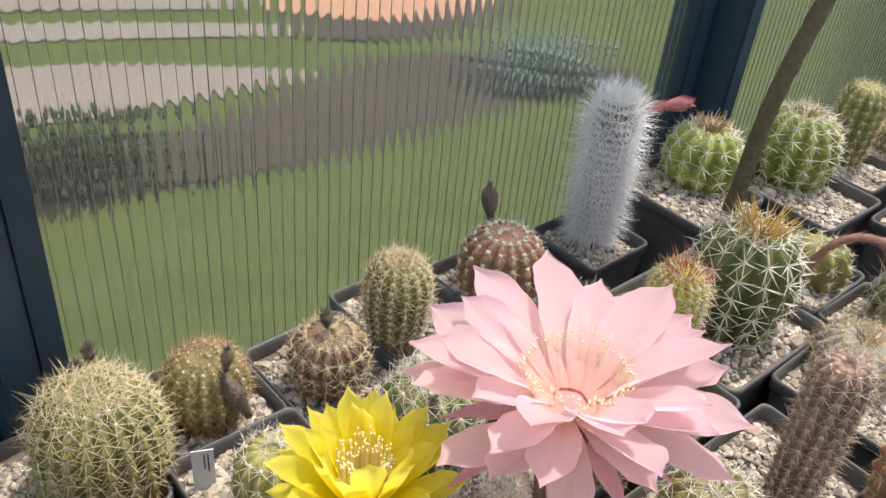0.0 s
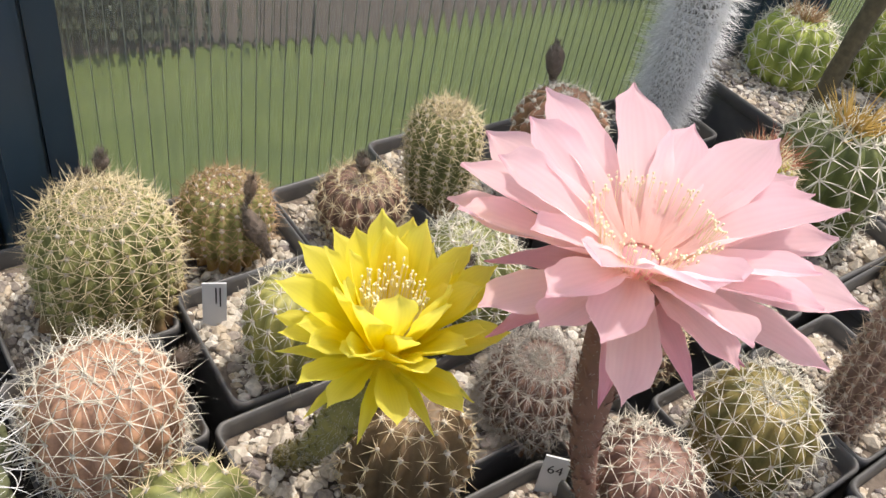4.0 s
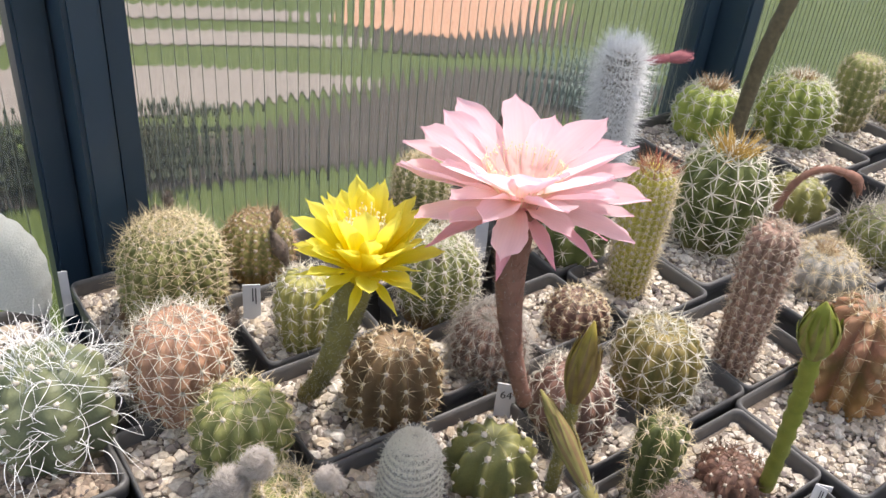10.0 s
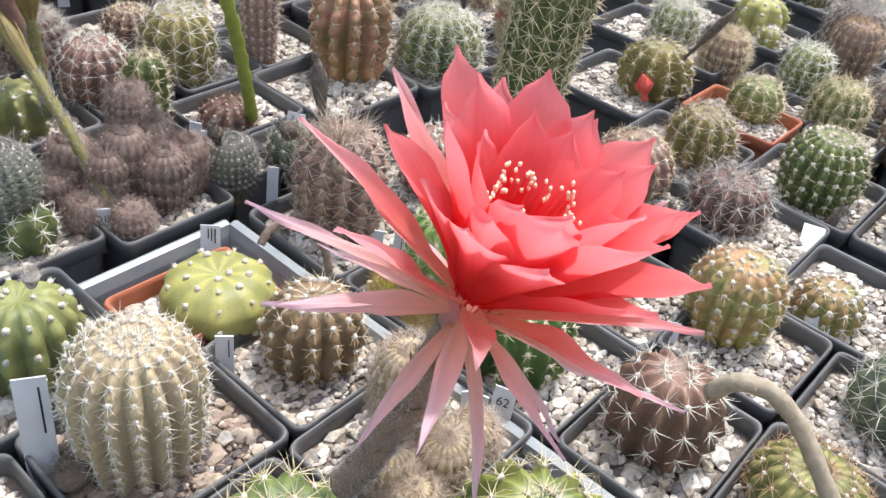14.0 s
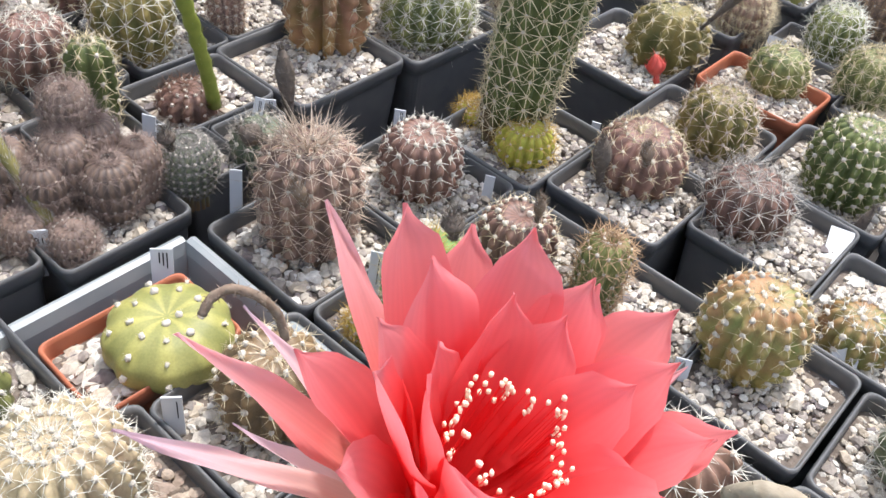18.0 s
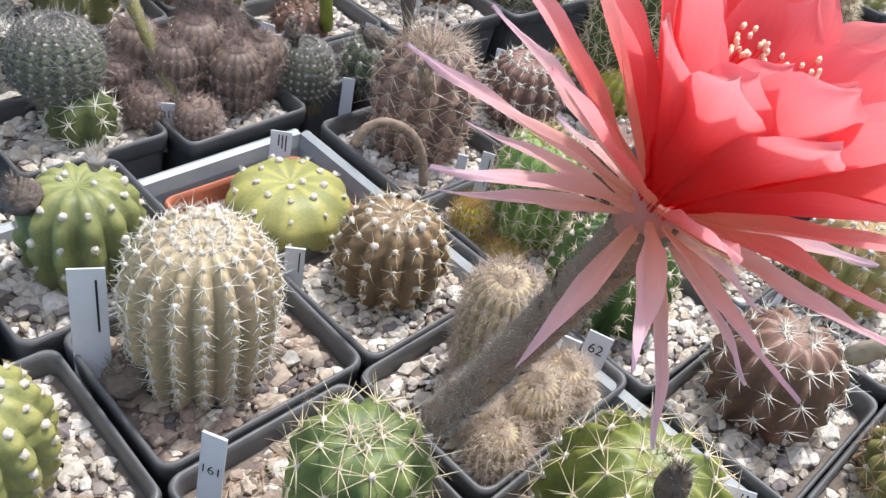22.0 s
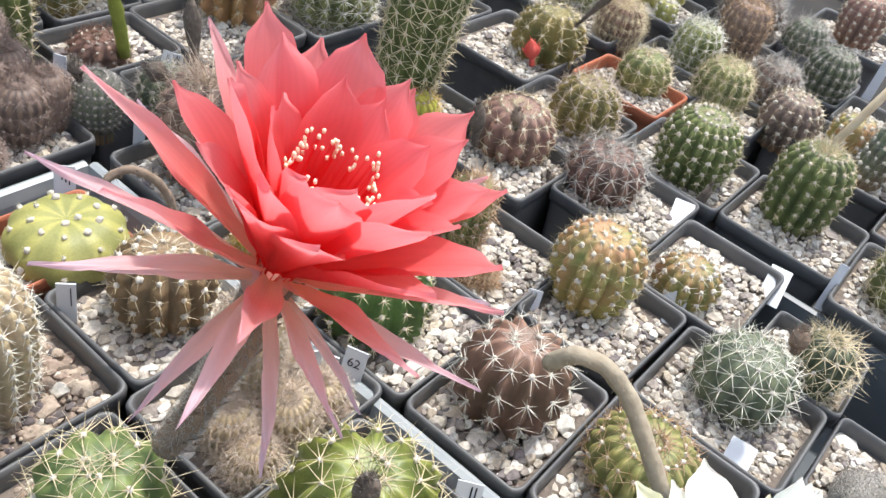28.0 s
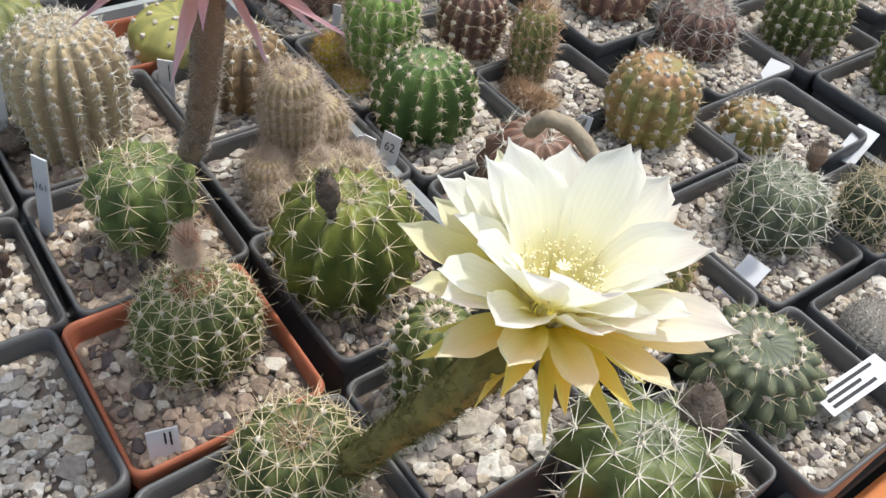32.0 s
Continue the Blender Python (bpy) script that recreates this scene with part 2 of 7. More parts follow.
LAVA = pebbles("lava_and_pumice_grit", [(0.0, (0.28, 0.215, 0.165)), (0.24, (0.13, 0.11, 0.105)), (0.38, (0.40, 0.32, 0.245)), (0.60, (0.66, 0.61, 0.52)), (0.68, (0.32, 0.245, 0.19)), (0.86, (0.47, 0.39, 0.30))])
LABEL = plain("white_label_plastic", (0.62, 0.63, 0.635), (0.52, 0.53, 0.545), rough=0.4, scale=60, strength=0.05)
INK = plain("black_ink", (0.02, 0.02, 0.025), rough=0.6)
DRY = plain("dried_flower_tissue", (0.22, 0.17, 0.135), (0.11, 0.088, 0.07), rough=0.95, scale=300, strength=0.9, dist=0.002)
OLIVEDRY = plain("dark_olive_dried_stem", (0.17, 0.14, 0.08), (0.09, 0.075, 0.045), rough=0.9, scale=220, strength=0.6, dist=0.001)
DRYSTEM = plain("dried_hairy_stem", (0.33, 0.25, 0.18), (0.20, 0.14, 0.10), rough=0.95, scale=300, strength=0.7, dist=0.001)
PALESTEM = plain("pale_dried_stem", (0.43, 0.37, 0.27), (0.29, 0.24, 0.17), rough=0.9, scale=260, strength=0.6, dist=0.001)
REDSTEM = plain("dusky_red_stem", (0.35, 0.175, 0.13), (0.23, 0.125, 0.09), rough=0.75, scale=200, strength=0.5)
TANSTEM = plain("brown_hairy_stem", (0.32, 0.235, 0.165), (0.23, 0.16, 0.11), rough=0.8, scale=200, strength=0.5)
GREENSTEM = plain("green_bud_stem", (0.31, 0.33, 0.06), (0.19, 0.215, 0.035), rough=0.5, scale=120)
OLIVESTEM = plain("olive_hairy_stem", (0.30, 0.26, 0.075), (0.19, 0.165, 0.058), rough=0.7, scale=160, strength=0.5)
STAMEN = plain("pale_yellow_stamens", (0.92, 0.88, 0.68), (0.86, 0.79, 0.52), rough=0.6)
POST = plain("dark_blue_powder_coat", (0.018, 0.036, 0.055), (0.022, 0.042, 0.062), rough=0.38, scale=40, spec=0.5, strength=0.05)
BENCH = plain("dark_bench_wood", (0.045, 0.038, 0.032), (0.025, 0.022, 0.020), rough=0.8, scale=30, strength=0.5)
P_PINK = petal_material("pink_petal", (0.95, 0.70, 0.62), (0.95, 0.76, 0.77), (0.93, 0.64, 0.72), 0.62)
P_PINKOUT = petal_material("deep_pink_petal", (0.88, 0.48, 0.46), (0.91, 0.56, 0.62), (0.88, 0.42, 0.56), 0.55)
P_YELLOW = petal_material("yellow_petal", (0.95, 0.80, 0.03), (0.96, 0.86, 0.05), (0.97, 0.90, 0.20), 0.66)
P_RED = petal_material("red_petal", (0.88, 0.055, 0.055), (0.89, 0.085, 0.085), (0.86, 0.30, 0.31), 0.62)
P_REDMID = petal_material("coral_petal", (0.88, 0.38, 0.25), (0.88, 0.22, 0.20), (0.86, 0.50, 0.52), 0.6)
P_REDOUT = petal_material("salmon_outer_petal", (0.88, 0.45, 0.30), (0.82, 0.50, 0.46), (0.72, 0.54, 0.62), 0.5)
P_WHITE = petal_material("white_petal", (0.93, 0.86, 0.30), (0.95, 0.94, 0.80), (0.96, 0.96, 0.91), 0.5)
P_WHITEOUT = petal_material("yellow_tinged_petal", (0.86, 0.77, 0.07), (0.90, 0.83, 0.14), (0.90, 0.85, 0.30), 0.5)
P_CREAM = petal_material("cream_petal", (0.88, 0.76, 0.05), (0.92, 0.86, 0.34), (0.94, 0.93, 0.72), 0.5)


# ---- mesh helpers ----
def mesh_of(name, verts, faces, mats, smooth=True, uvs=None, idx=None):
    me = bpy.data.meshes.new(name)
    me.from_pydata([tuple(v) for v in verts], [], [tuple(f) for f in faces])
    for m in mats if isinstance(mats, (list, tuple)) else [mats]:
        me.materials.append(m)
    if smooth:
        me.polygons.foreach_set("use_smooth", [True] * len(me.polygons))
    if idx is not None:
        me.polygons.foreach_set("material_index", idx)
    if uvs is not None:
        lay = me.uv_layers.new(name="UVMap")
        loops = np.zeros(len(me.loops), np.int32)
        me.loops.foreach_get("vertex_index", loops)
        lay.data.foreach_set("uv", np.asarray(uvs, np.float32)[loops].ravel())
    me.update()
    return me


def thing(name, x, y, z, label, category, group="", rz=0.0):
    ob = new(name)
    ob.empty_display_size = 0.01
    ob.matrix_world = pose(x, y, z, 0, 0, rz)
    return tagged(ob, label, category, group)


def part(name, me, parent, label="", m=None):
    """A mesh as one part under a thing or a part, in its parent's space."""
    ob = new(name, me)
    ob.parent = parent
    if m is not None:
        ob.matrix_basis = m
    return tagged(ob, label) if label else ob


def grid_faces(rows, cols, closed=True):
    f = []
    for a in range(rows - 1):
        for b in range(cols if closed else cols - 1):
            c = (b + 1) % cols
            f.append((a * cols + b, a * cols + c, (a + 1) * cols + c, (a + 1) * cols + b))
    return f


def tube(points, radii, sides=10, cap=True):
    """Vertices and faces of a tube along points."""
    pts = [Vector(p) for p in points]
    v = []
    side = Vector((1, 0, 0.01))
    for k, p in enumerate(pts):
        d = (pts[min(k + 1, len(pts) - 1)] - pts[max(k - 1, 0)]).normalized()
        side = (side - d * side.dot(d)).normalized()
        up = d.cross(side)
        for s in range(sides):
            a = 2 * math.pi * s / sides
            v.append(p + (side * math.cos(a) + up * math.sin(a)) * radii[k])
    f = grid_faces(len(pts), sides)
    if cap:
        f.append(tuple(reversed(range(sides))))
        f.append(tuple(range((len(pts) - 1) * sides, len(pts) * sides)))
    return v, f


def curve_points(a, b, bend, n=12):
    """Points of an arc from a to b whose middle is pushed by bend."""
    a, b, bend = Vector(a), Vector(b), Vector(bend)
    return [a.lerp(b, k / (n - 1)) + bend * (4 * (k / (n - 1)) * (1 - k / (n - 1))) for k in range(n)]


def join(*pieces):
    v, f = [], []
    for pv, pf in pieces:
        o = len(v)
        v += list(pv)
        f += [tuple(i + o for i in face) for face in pf]
    return v, f


def needles(base, way, length, width, rng):
    """Three-sided spines: base points, unit directions, lengths, widths."""
    base, way = np.asarray(base, float), np.asarray(way, float)
    way /= np.linalg.norm(way, axis=1)[:, None]
    ref = np.where(np.abs(way[:, 2:3]) < 0.9, (0, 0, 1), (1, 0, 0))
    s = np.cross(way, ref)
    s /= np.linalg.norm(s, axis=1)[:, None]
    u = np.cross(way, s)
    n = len(base)
    w = np.broadcast_to(np.asarray(width, float), (n,))[:, None]
    v = np.empty((n, 4, 3))
    for k in range(3):
        a = 2 * math.pi * k / 3
        v[:, k] = base + (s * math.cos(a) + u * math.sin(a)) * w / 2
    v[:, 3] = base + way * np.broadcast_to(np.asarray(length, float), (n,))[:, None]
    i = np.arange(n)[:, None] * 4
    f = np.concatenate([i + (0, 1, 3), i + (1, 2, 3), i + (2, 0, 3)])
    return v.reshape(-1, 3), f


ICO = bmesh.new()
bmesh.ops.create_icosphere(ICO, subdivisions=1, radius=1)
ICO_V = np.array([v.co for v in ICO.verts])
ICO_F = np.array([[v.index for v in f.verts] for f in ICO.faces])
ICO.free()


def blobs(centres, sizes, rng, rough=0.25):
    """Small uneven stones or tufts: one closed lump for each centre."""
    c = np.asarray(centres, float)
    n = len(c)
    size = np.broadcast_to(np.asarray(sizes, float).reshape(-1, 1), (n, 3)) if np.ndim(sizes) < 2 else np.asarray(sizes, float)
    shape = ICO_V[None] * (1 + rng.uniform(-rough, rough, (n, len(ICO_V), 1)))
    shape = shape * size[:, None]
    a = rng.uniform(0, 6.283, n)
    ca, sa = np.cos(a)[:, None], np.sin(a)[:, None]
    x, y = shape[..., 0] * ca - shape[..., 1] * sa, shape[..., 0] * sa + shape[..., 1] * ca
    v = np.stack([x, y, shape[..., 2]], -1) + c[:, None]
    f = (ICO_F[None] + np.arange(n)[:, None, None] * len(ICO_V)).reshape(-1, 3)
    return v.reshape(-1, 3), f


BALL = bmesh.new()
bmesh.ops.create_icosphere(BALL, subdivisions=2, radius=1)
BALL_V = np.array([v.co for v in BALL.verts])
BALL_F = np.array([[v.index for v in f.verts] for f in BALL.faces])
BALL.free()


def lumps(centres, sizes, rng, rough=0.2):
    """Like blobs, but finer: broken stones with flats and dents."""
    c = np.asarray(centres, float)
    n = len(c)
    cut = rng.normal(0, 1, (n, 5, 3))
    cut /= np.linalg.norm(cut, axis=2)[:, :, None]
    shape = np.repeat(BALL_V[None], n, 0) * (1 + rng.uniform(-rough, rough, (n, len(BALL_V), 1)) * 0.6)
    for k in range(5):
        over = np.einsum("nvi,ni->nv", shape, cut[:, k]) - rng.uniform(0.5, 0.85, (n, 1))
        shape = shape - np.maximum(over, 0)[..., None] * cut[:, None, k]
    v = shape * np.asarray(sizes)[:, None] + c[:, None]
    f = (BALL_F[None] + np.arange(n)[:, None, None] * len(BALL_V)).reshape(-1, 3)
    return v.reshape(-1, 3), f


# ---- cactus ----
def profile(s, m, foot):
    up = np.maximum(0, 1 - np.clip((s - m) / (1 - m), 0, 1) ** 2.2) ** (1 / 2.2)
    return np.where(s > m, up, 1 - (1 - foot) * ((m - np.minimum(s, m)) / m) ** 2)


# spine kinds: count, length, width, outward lift, wool size, wool material, spread of lengths
KIND = {
    "star": (8, 0.0134, 0.00058, 0.34, 0.0013, WOOL, 0.3),
    "short": (8, 0.0086, 0.00056, 0.42, 0.0013, WOOL, 0.3),
    "dense": (12, 0.0092, 0.00048, 0.35, 0.0011, WOOL, 0.35),
    "needle": (9, 0.0135, 0.00052, 0.40, 0.0013, WOOL, 0.4),
    "comb": (14, 0.0046, 0.00040, 0.12, 0.0009, WOOL, 0.15),
    "dot": (6, 0.0066, 0.00050, 0.45, 0.0017, WOOL, 0.35),
    "ball": (20, 0.0026, 0.00026, 1.1, 0.0017, WOOL, 0.35),
    "hair": (22, 0.0068, 0.00028, 0.6, 0.0009, WOOL, 0.45),
    "wool": (13, 0.0150, 0.00058, 0.75, 0.0008, WOOL, 0.5),
    "net": (11, 0.0085, 0.00042, 0.06, 0.0010, WOOL, 0.3),
    "fuzz": (16, 0.0050, 0.00030, 0.55, 0.0008, WOOL, 0.5),
}


def cactus(name, label, x, y, z, r, h, ribs, look_of, kind, spine, rows=0, depth=0.0, twist=0.0, lean=(0, 0), foot=0.75, knob=0.0, grow=1.0, crown="", tuft=1.0, thick=1.0, sharp=False, edged=False, peak=0.0, seed=0, parent=None):
    """A cactus: ribbed body, woolly areoles on the ribs and a star of spines on each areole."""
    rng = np.random.default_rng(seed + int(1e4 * abs(x)) * 7 + int(1e4 * abs(y)))
    m = min(0.95, max(0.42, 1 - r / h))
    count, length, width, lift, wool, wool_mat, spread = KIND[kind]
    length *= grow
    width *= thick
    depth = depth or 0.20
    knob = knob or 0.05
    rows = rows or max(5, int(h * (1.25 if h > 2.4 * r else 1.5) / 0.0095))
    lean = Vector((lean[0], lean[1], 0))

    def surface(a, s):
        rr = r * profile(s, m, foot) * (1 - peak * s**1.6)
        wave = np.abs(np.cos((a + twist * s) * ribs / 2)) ** 0.9
        if sharp:
            wave = 1 - np.abs(np.sin((a + twist * s) * ribs / 2)) ** 1.15
        nub = knob * np.cos(s_to_arc(s) * rows * 2 * math.pi)
        fade = np.clip(rr / (0.5 * r), 0.45, 1) if sharp else 1.0
        zz = h * s - min(0.10 * h, 0.0045) * (1 - peak) * np.exp(-((rr / (0.34 * r)) ** 2)) * (s > 0.6)
        rr = rr * (1 - depth * fade * (1 - wave) + nub * wave)
        return np.stack([rr * np.cos(a) + lean.x * h * s**1.5, rr * np.sin(a) + lean.y * h * s**1.5, zz], -1)

    ss = np.linspace(0, 1, 400)
    pr = profile(ss, m, foot) * r
    arc = np.concatenate([[0], np.cumsum(np.hypot(np.diff(pr), np.diff(ss * h)))])
    arc /= arc[-1]

    def s_to_arc(s):
        return np.interp(s, ss, arc)

    levels = max(16, min(4 * rows, 64))
    s_lv = np.interp(np.linspace(0, 0.995, levels), arc, ss)
    cols = ribs * 6 if ribs < 26 else ribs * 4
    ang = np.linspace(0, 2 * math.pi, cols, endpoint=False)
    body = np.concatenate([surface(ang - twist * s, np.full(cols, s)) for s in s_lv])
    body[:, 2] = np.where(np.arange(len(body)) < cols, -0.006, body[:, 2])
    faces = grid_faces(levels, cols)
    faces.append(tuple(range((levels - 1) * cols, levels * cols)))
    spin = float(rng.uniform(0, 360)) if lean.length < 1e-6 else 0
    if parent is None:
        top = thing(name, x, y, z, label, "cactus", rz=spin)
        seat = None
    else:
        top = parent
        seat = parent.matrix_world.inverted() @ pose(x, y, z, 0, 0, spin)
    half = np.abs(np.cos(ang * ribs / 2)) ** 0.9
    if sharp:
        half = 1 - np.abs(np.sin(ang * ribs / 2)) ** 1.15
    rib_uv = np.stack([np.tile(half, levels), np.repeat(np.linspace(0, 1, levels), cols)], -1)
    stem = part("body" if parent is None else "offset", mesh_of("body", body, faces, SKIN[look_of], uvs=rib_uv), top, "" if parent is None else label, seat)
    if parent is not None:
        top = stem
    # areoles
    at_arc = (np.arange(rows) + 0.5) / rows
    at_arc = at_arc[(at_arc > 0.06) & (at_arc < 0.97)]
    s_ar = np.interp(at_arc, arc, ss)
    rib_a = np.arange(ribs) * 2 * math.pi / ribs
    A, S = np.meshgrid(rib_a, s_ar)
    A, S = A.ravel(), S.ravel()
    # fewer areoles where the ribs run together at the crown
    keep = (profile(S, m, foot) > 0.28) | (rng.random(len(S)) < 0.4)
    A, S = A[keep] - twist * S[keep], S[keep]
    p = surface(A, S)
    e = 1e-3
    da, ds = surface(A + e, S) - p, surface(A, np.minimum(S + e, 0.999)) - p
    radial = np.stack([np.cos(A), np.sin(A), np.zeros_like(A)], -1)
    slope = np.gradient(profile(ss, m, foot) * r, ss * h)
    sl = np.interp(S, ss, slope)
    nrm = radial + np.stack([0 * A, 0 * A, -np.clip(sl, -3, 0.6)], -1)
    nrm /= np.linalg.norm(nrm, axis=1)[:, None]
    tan1 = np.cross(nrm, (0, 0, 1.0))
    tan1 /= np.linalg.norm(tan1, axis=1)[:, None] + 1e-9
    tan2 = np.cross(nrm, tan1)
    if len(p) < 170:
        v, f = lumps(p + nrm * wool * 0.25, np.repeat(wool * rng.uniform(0.75, 1.2, (len(p), 1)), 3, 1), rng, 0.3)
    else:
        v, f = blobs(p + nrm * wool * 0.25, np.full(len(p), wool) * rng.uniform(0.75, 1.2, len(p)), rng, 0.3)
    tagged(part("areole_wool", mesh_of("areole_wool", v, f, wool_mat, smooth=True), top), kind="stuff")
    n = len(p)
    fan = np.linspace(0, 2 * math.pi, count, endpoint=False)[None] + rng.uniform(-0.25, 0.25, (n, count)) + rng.uniform(0, 6, (n, 1))
    up = lift * rng.uniform(0.5, 1.5, (n, count, 1))
    up[:, 0] = 2.5 + lift  # one central spine
    way = np.cos(fan)[..., None] * tan1[:, None] + np.sin(fan)[..., None] * tan2[:, None] + up * nrm[:, None]
    ln = length * (1 + spread * rng.uniform(-1, 1, (n, count)))
    if kind == "wool":
        way += rng.normal(0, 0.30, way.shape)
        way[..., 2] += (-0.75 + 1.7 * np.clip((S - 0.72) / 0.26, 0, 1))[:, None]
    base = np.repeat(p[:, None] + nrm[:, None] * 0.0006, count, 1)
    v, f = needles(base.reshape(-1, 3), way.reshape(-1, 3), ln.ravel(), width, rng)
    tagged(part("spine_cover", mesh_of("spine_cover", v, f, SPINE[spine], smooth=False), top), kind="stuff")
    if edged:
        # pale worn crests of the ribs round the crown
        ev, ef = [], []
        for a in rib_a:
            n0 = rng.uniform(0.55, 0.88)
            s = np.interp(np.linspace(n0, 0.93, 9), arc, ss)
            q = surface(np.full(9, a) - twist * s, s)
            v, f = tube([Vector(p) for p in q], [0.0002] + [0.0007 * rng.uniform(0.5, 1.2) for _ in range(7)] + [0.0004], 6)
            o = len(ev)
            ev += v
            ef += [tuple(i + o for i in face) for face in f]
        tagged(part("rib_crest", mesh_of("rib_crest", ev, ef, CREST), top, "pale worn rib crests"), kind="stuff")
    if crown:
        k = 90
        a = rng.uniform(0, 6.283, k)
        s = np.interp(rng.uniform(0.86, 0.99, k), arc, ss)
        b0 = surface(a, s)
        w = np.stack([np.cos(a) * 0.7, np.sin(a) * 0.7, np.full(k, 0.9)], -1) + rng.normal(0, 0.3, (k, 3))
        v, f = needles(b0, w, tuft * length * rng.uniform(0.6, 1.25, k), max(width, 0.00042) * min(tuft, 1.3), rng)
        tagged(part("crown_tuft", mesh_of("crown_tuft", v, f, SPINE[crown], smooth=False), top, "tuft of young spines"), kind="stuff")
    return top


# ---- pots, grit and labels ----
def square_loop(half, radius, z, n=5):
    out = []
    for k, (sx, sy) in enumerate(((1, 1), (-1, 1), (-1, -1), (1, -1))):
        for j in range(n):
            a = math.pi / 2 * (k + j / (n - 1))
            out.append((sx * (half - radius) + radius * math.cos(a), sy * (half - radius) + radius * math.sin(a), z))
    return out


MESHES = {}


def pot_meshes(side, depth, mat):
    key = (round(side, 4), round(depth, 4), mat.name)
    if key not in MESHES:
        h = side / 2
        c = h * 0.14
        wall = 0.0012
        out = [(h * 0.84, -depth), (h * 0.955, -0.0105)]
        inn = [(h * 0.955 - wall, -0.0105), (h * 0.84 - wall, -depth + 0.002)]
        v = []
        for hh, z in out + inn:
            v += square_loop(hh, c, z)
        f = grid_faces(2, 20) + [tuple(a + 40 for a in q) for q in grid_faces(2, 20)]
        f += [tuple(a + 20 for a in q) for q in grid_faces(2, 20)]
        f += [tuple(reversed(range(20))), tuple(range(60, 80))]
        body = mesh_of("pot_body", v, f, mat, smooth=False)
        v = []
        for hh, z in ((h * 0.955, -0.011), (h * 0.99, -0.010), (h, -0.002), (h * 0.985, 0.0), (h * 0.955, -0.0002), (h * 0.935, -0.003), (h * 0.93, -0.011)):
            v += square_loop(hh, c, z)
        rim = mesh_of("pot_rim", v, grid_faces(7, 20), mat, smooth=True)
        MESHES[key] = (body, rim)
    return MESHES[key]


def grit_mesh(side, kind, variant):
    key = (round(side, 4), kind, variant)
    if key not in MESHES:
        rng = np.random.default_rng(hash((int(side * 1e4), len(kind), variant)) % 2**31)
        h = side / 2 * 0.925
        size = {"grit": 0.0016, "coarse": 0.0022, "lava": 0.0017}[kind]
        n = int((2 * h) ** 2 / (size * size * 2.0))
        xy = rng.uniform(-h + size, h - size, (n, 2))
        near = np.abs(xy).max(1)
        z = rng.uniform(-0.4, 0.85, n) * size + 0.001 * np.sin(xy[:, 0] * 90 + variant) - 0.0016 * (near > h * 0.85)
        s = size * rng.lognormal(0, 0.42, (n, 1)) * rng.uniform(0.7, 1.25, (n, 3)) * (1, 1, 0.8)
        v, f = blobs(np.c_[xy, z], s, rng, 0.30)
        if kind != "grit":
            # larger lumps lying on the finer stones
            k = {"lava": 130, "coarse": 55}[kind]
            big = 0.0022 * rng.uniform(0.8, 1.6, (k, 1)) ** 1.6 * rng.uniform(0.75, 1.2, (k, 3)) * (1, 1, 0.75)
            spot = np.c_[rng.uniform(-h + 0.004, h - 0.004, (k, 2)), rng.uniform(0.0, 0.002, k)]
            v2, f2 = lumps(spot, big, rng, 0.17)
            v, f = np.concatenate([v, v2]), np.concatenate([f, f2 + len(v)])
        v[:, :2] = np.clip(v[:, :2], -h, h)
        base = np.array(square_loop(h, 0.004, -0.0008))
        faces = [tuple(q) for q in f] + [tuple(range(len(v), len(v) + 20))]
        idx = [0] * len(f) + [1]
        MESHES[key] = mesh_of("grit", np.concatenate([v, base]), faces, [LAVA if kind == "lava" else GRIT, SOIL], smooth=False, idx=idx)
    return MESHES[key]


def pot(x, y, z, side, rot=0.0, depth=0.078, fill="grit", sunk=0.010, variant=0, colour="black", wide=1.0):
    """A square plastic pot with its layer of grit."""
    mat = {"black": POT_BLACK, "terracotta": POT_CLAY, "grey": TRAY_GREY}[colour]
    body, rim = pot_meshes(side, depth, mat)
    p = thing("plant_pot", x, y, z, f"square {colour} plastic plant pot filled with grit", "pot", "pots on the bench", rot)
    p.matrix_world = p.matrix_world @ Matrix.Diagonal((wide, 1, 1, 1))
    part("pot_body", body, p)
    part("pot_rim", rim, p)
    near = min((0.046, 0.054, 0.062, 0.070, 0.078, 0.086, 0.098, 0.116), key=lambda a: abs(a - side))
    g = new("grit", grit_mesh(near, fill, variant))
    g.matrix_world = pose(x, y, z - sunk, 0, 0, rot) @ Matrix.Diagonal((wide * side / near, side / near, 1, 1))
    words = {"grit": "fine cream and grey mineral grit in a pot", "coarse": "coarse white and grey gravel in a pot", "lava": "brown lava and pale pumice gravel in a pot"}
    tagged(g, words[fill], "gravel", "", "stuff")
    return p


def writing(words, size, parent, m, mat=INK):
    cu = bpy.data.curves.new("writing", "FONT")
    cu.body, cu.size, cu.align_x, cu.align_y = words, size, "CENTER", "CENTER"
    tmp = bpy.data.objects.new("tmp", cu)
    me = bpy.data.meshes.new_from_object(tmp)
    bpy.data.objects.remove(tmp)
    me.materials.clear()
    me.materials.append(mat)
    return part("writing", me, parent, "handwritten black mark", m)


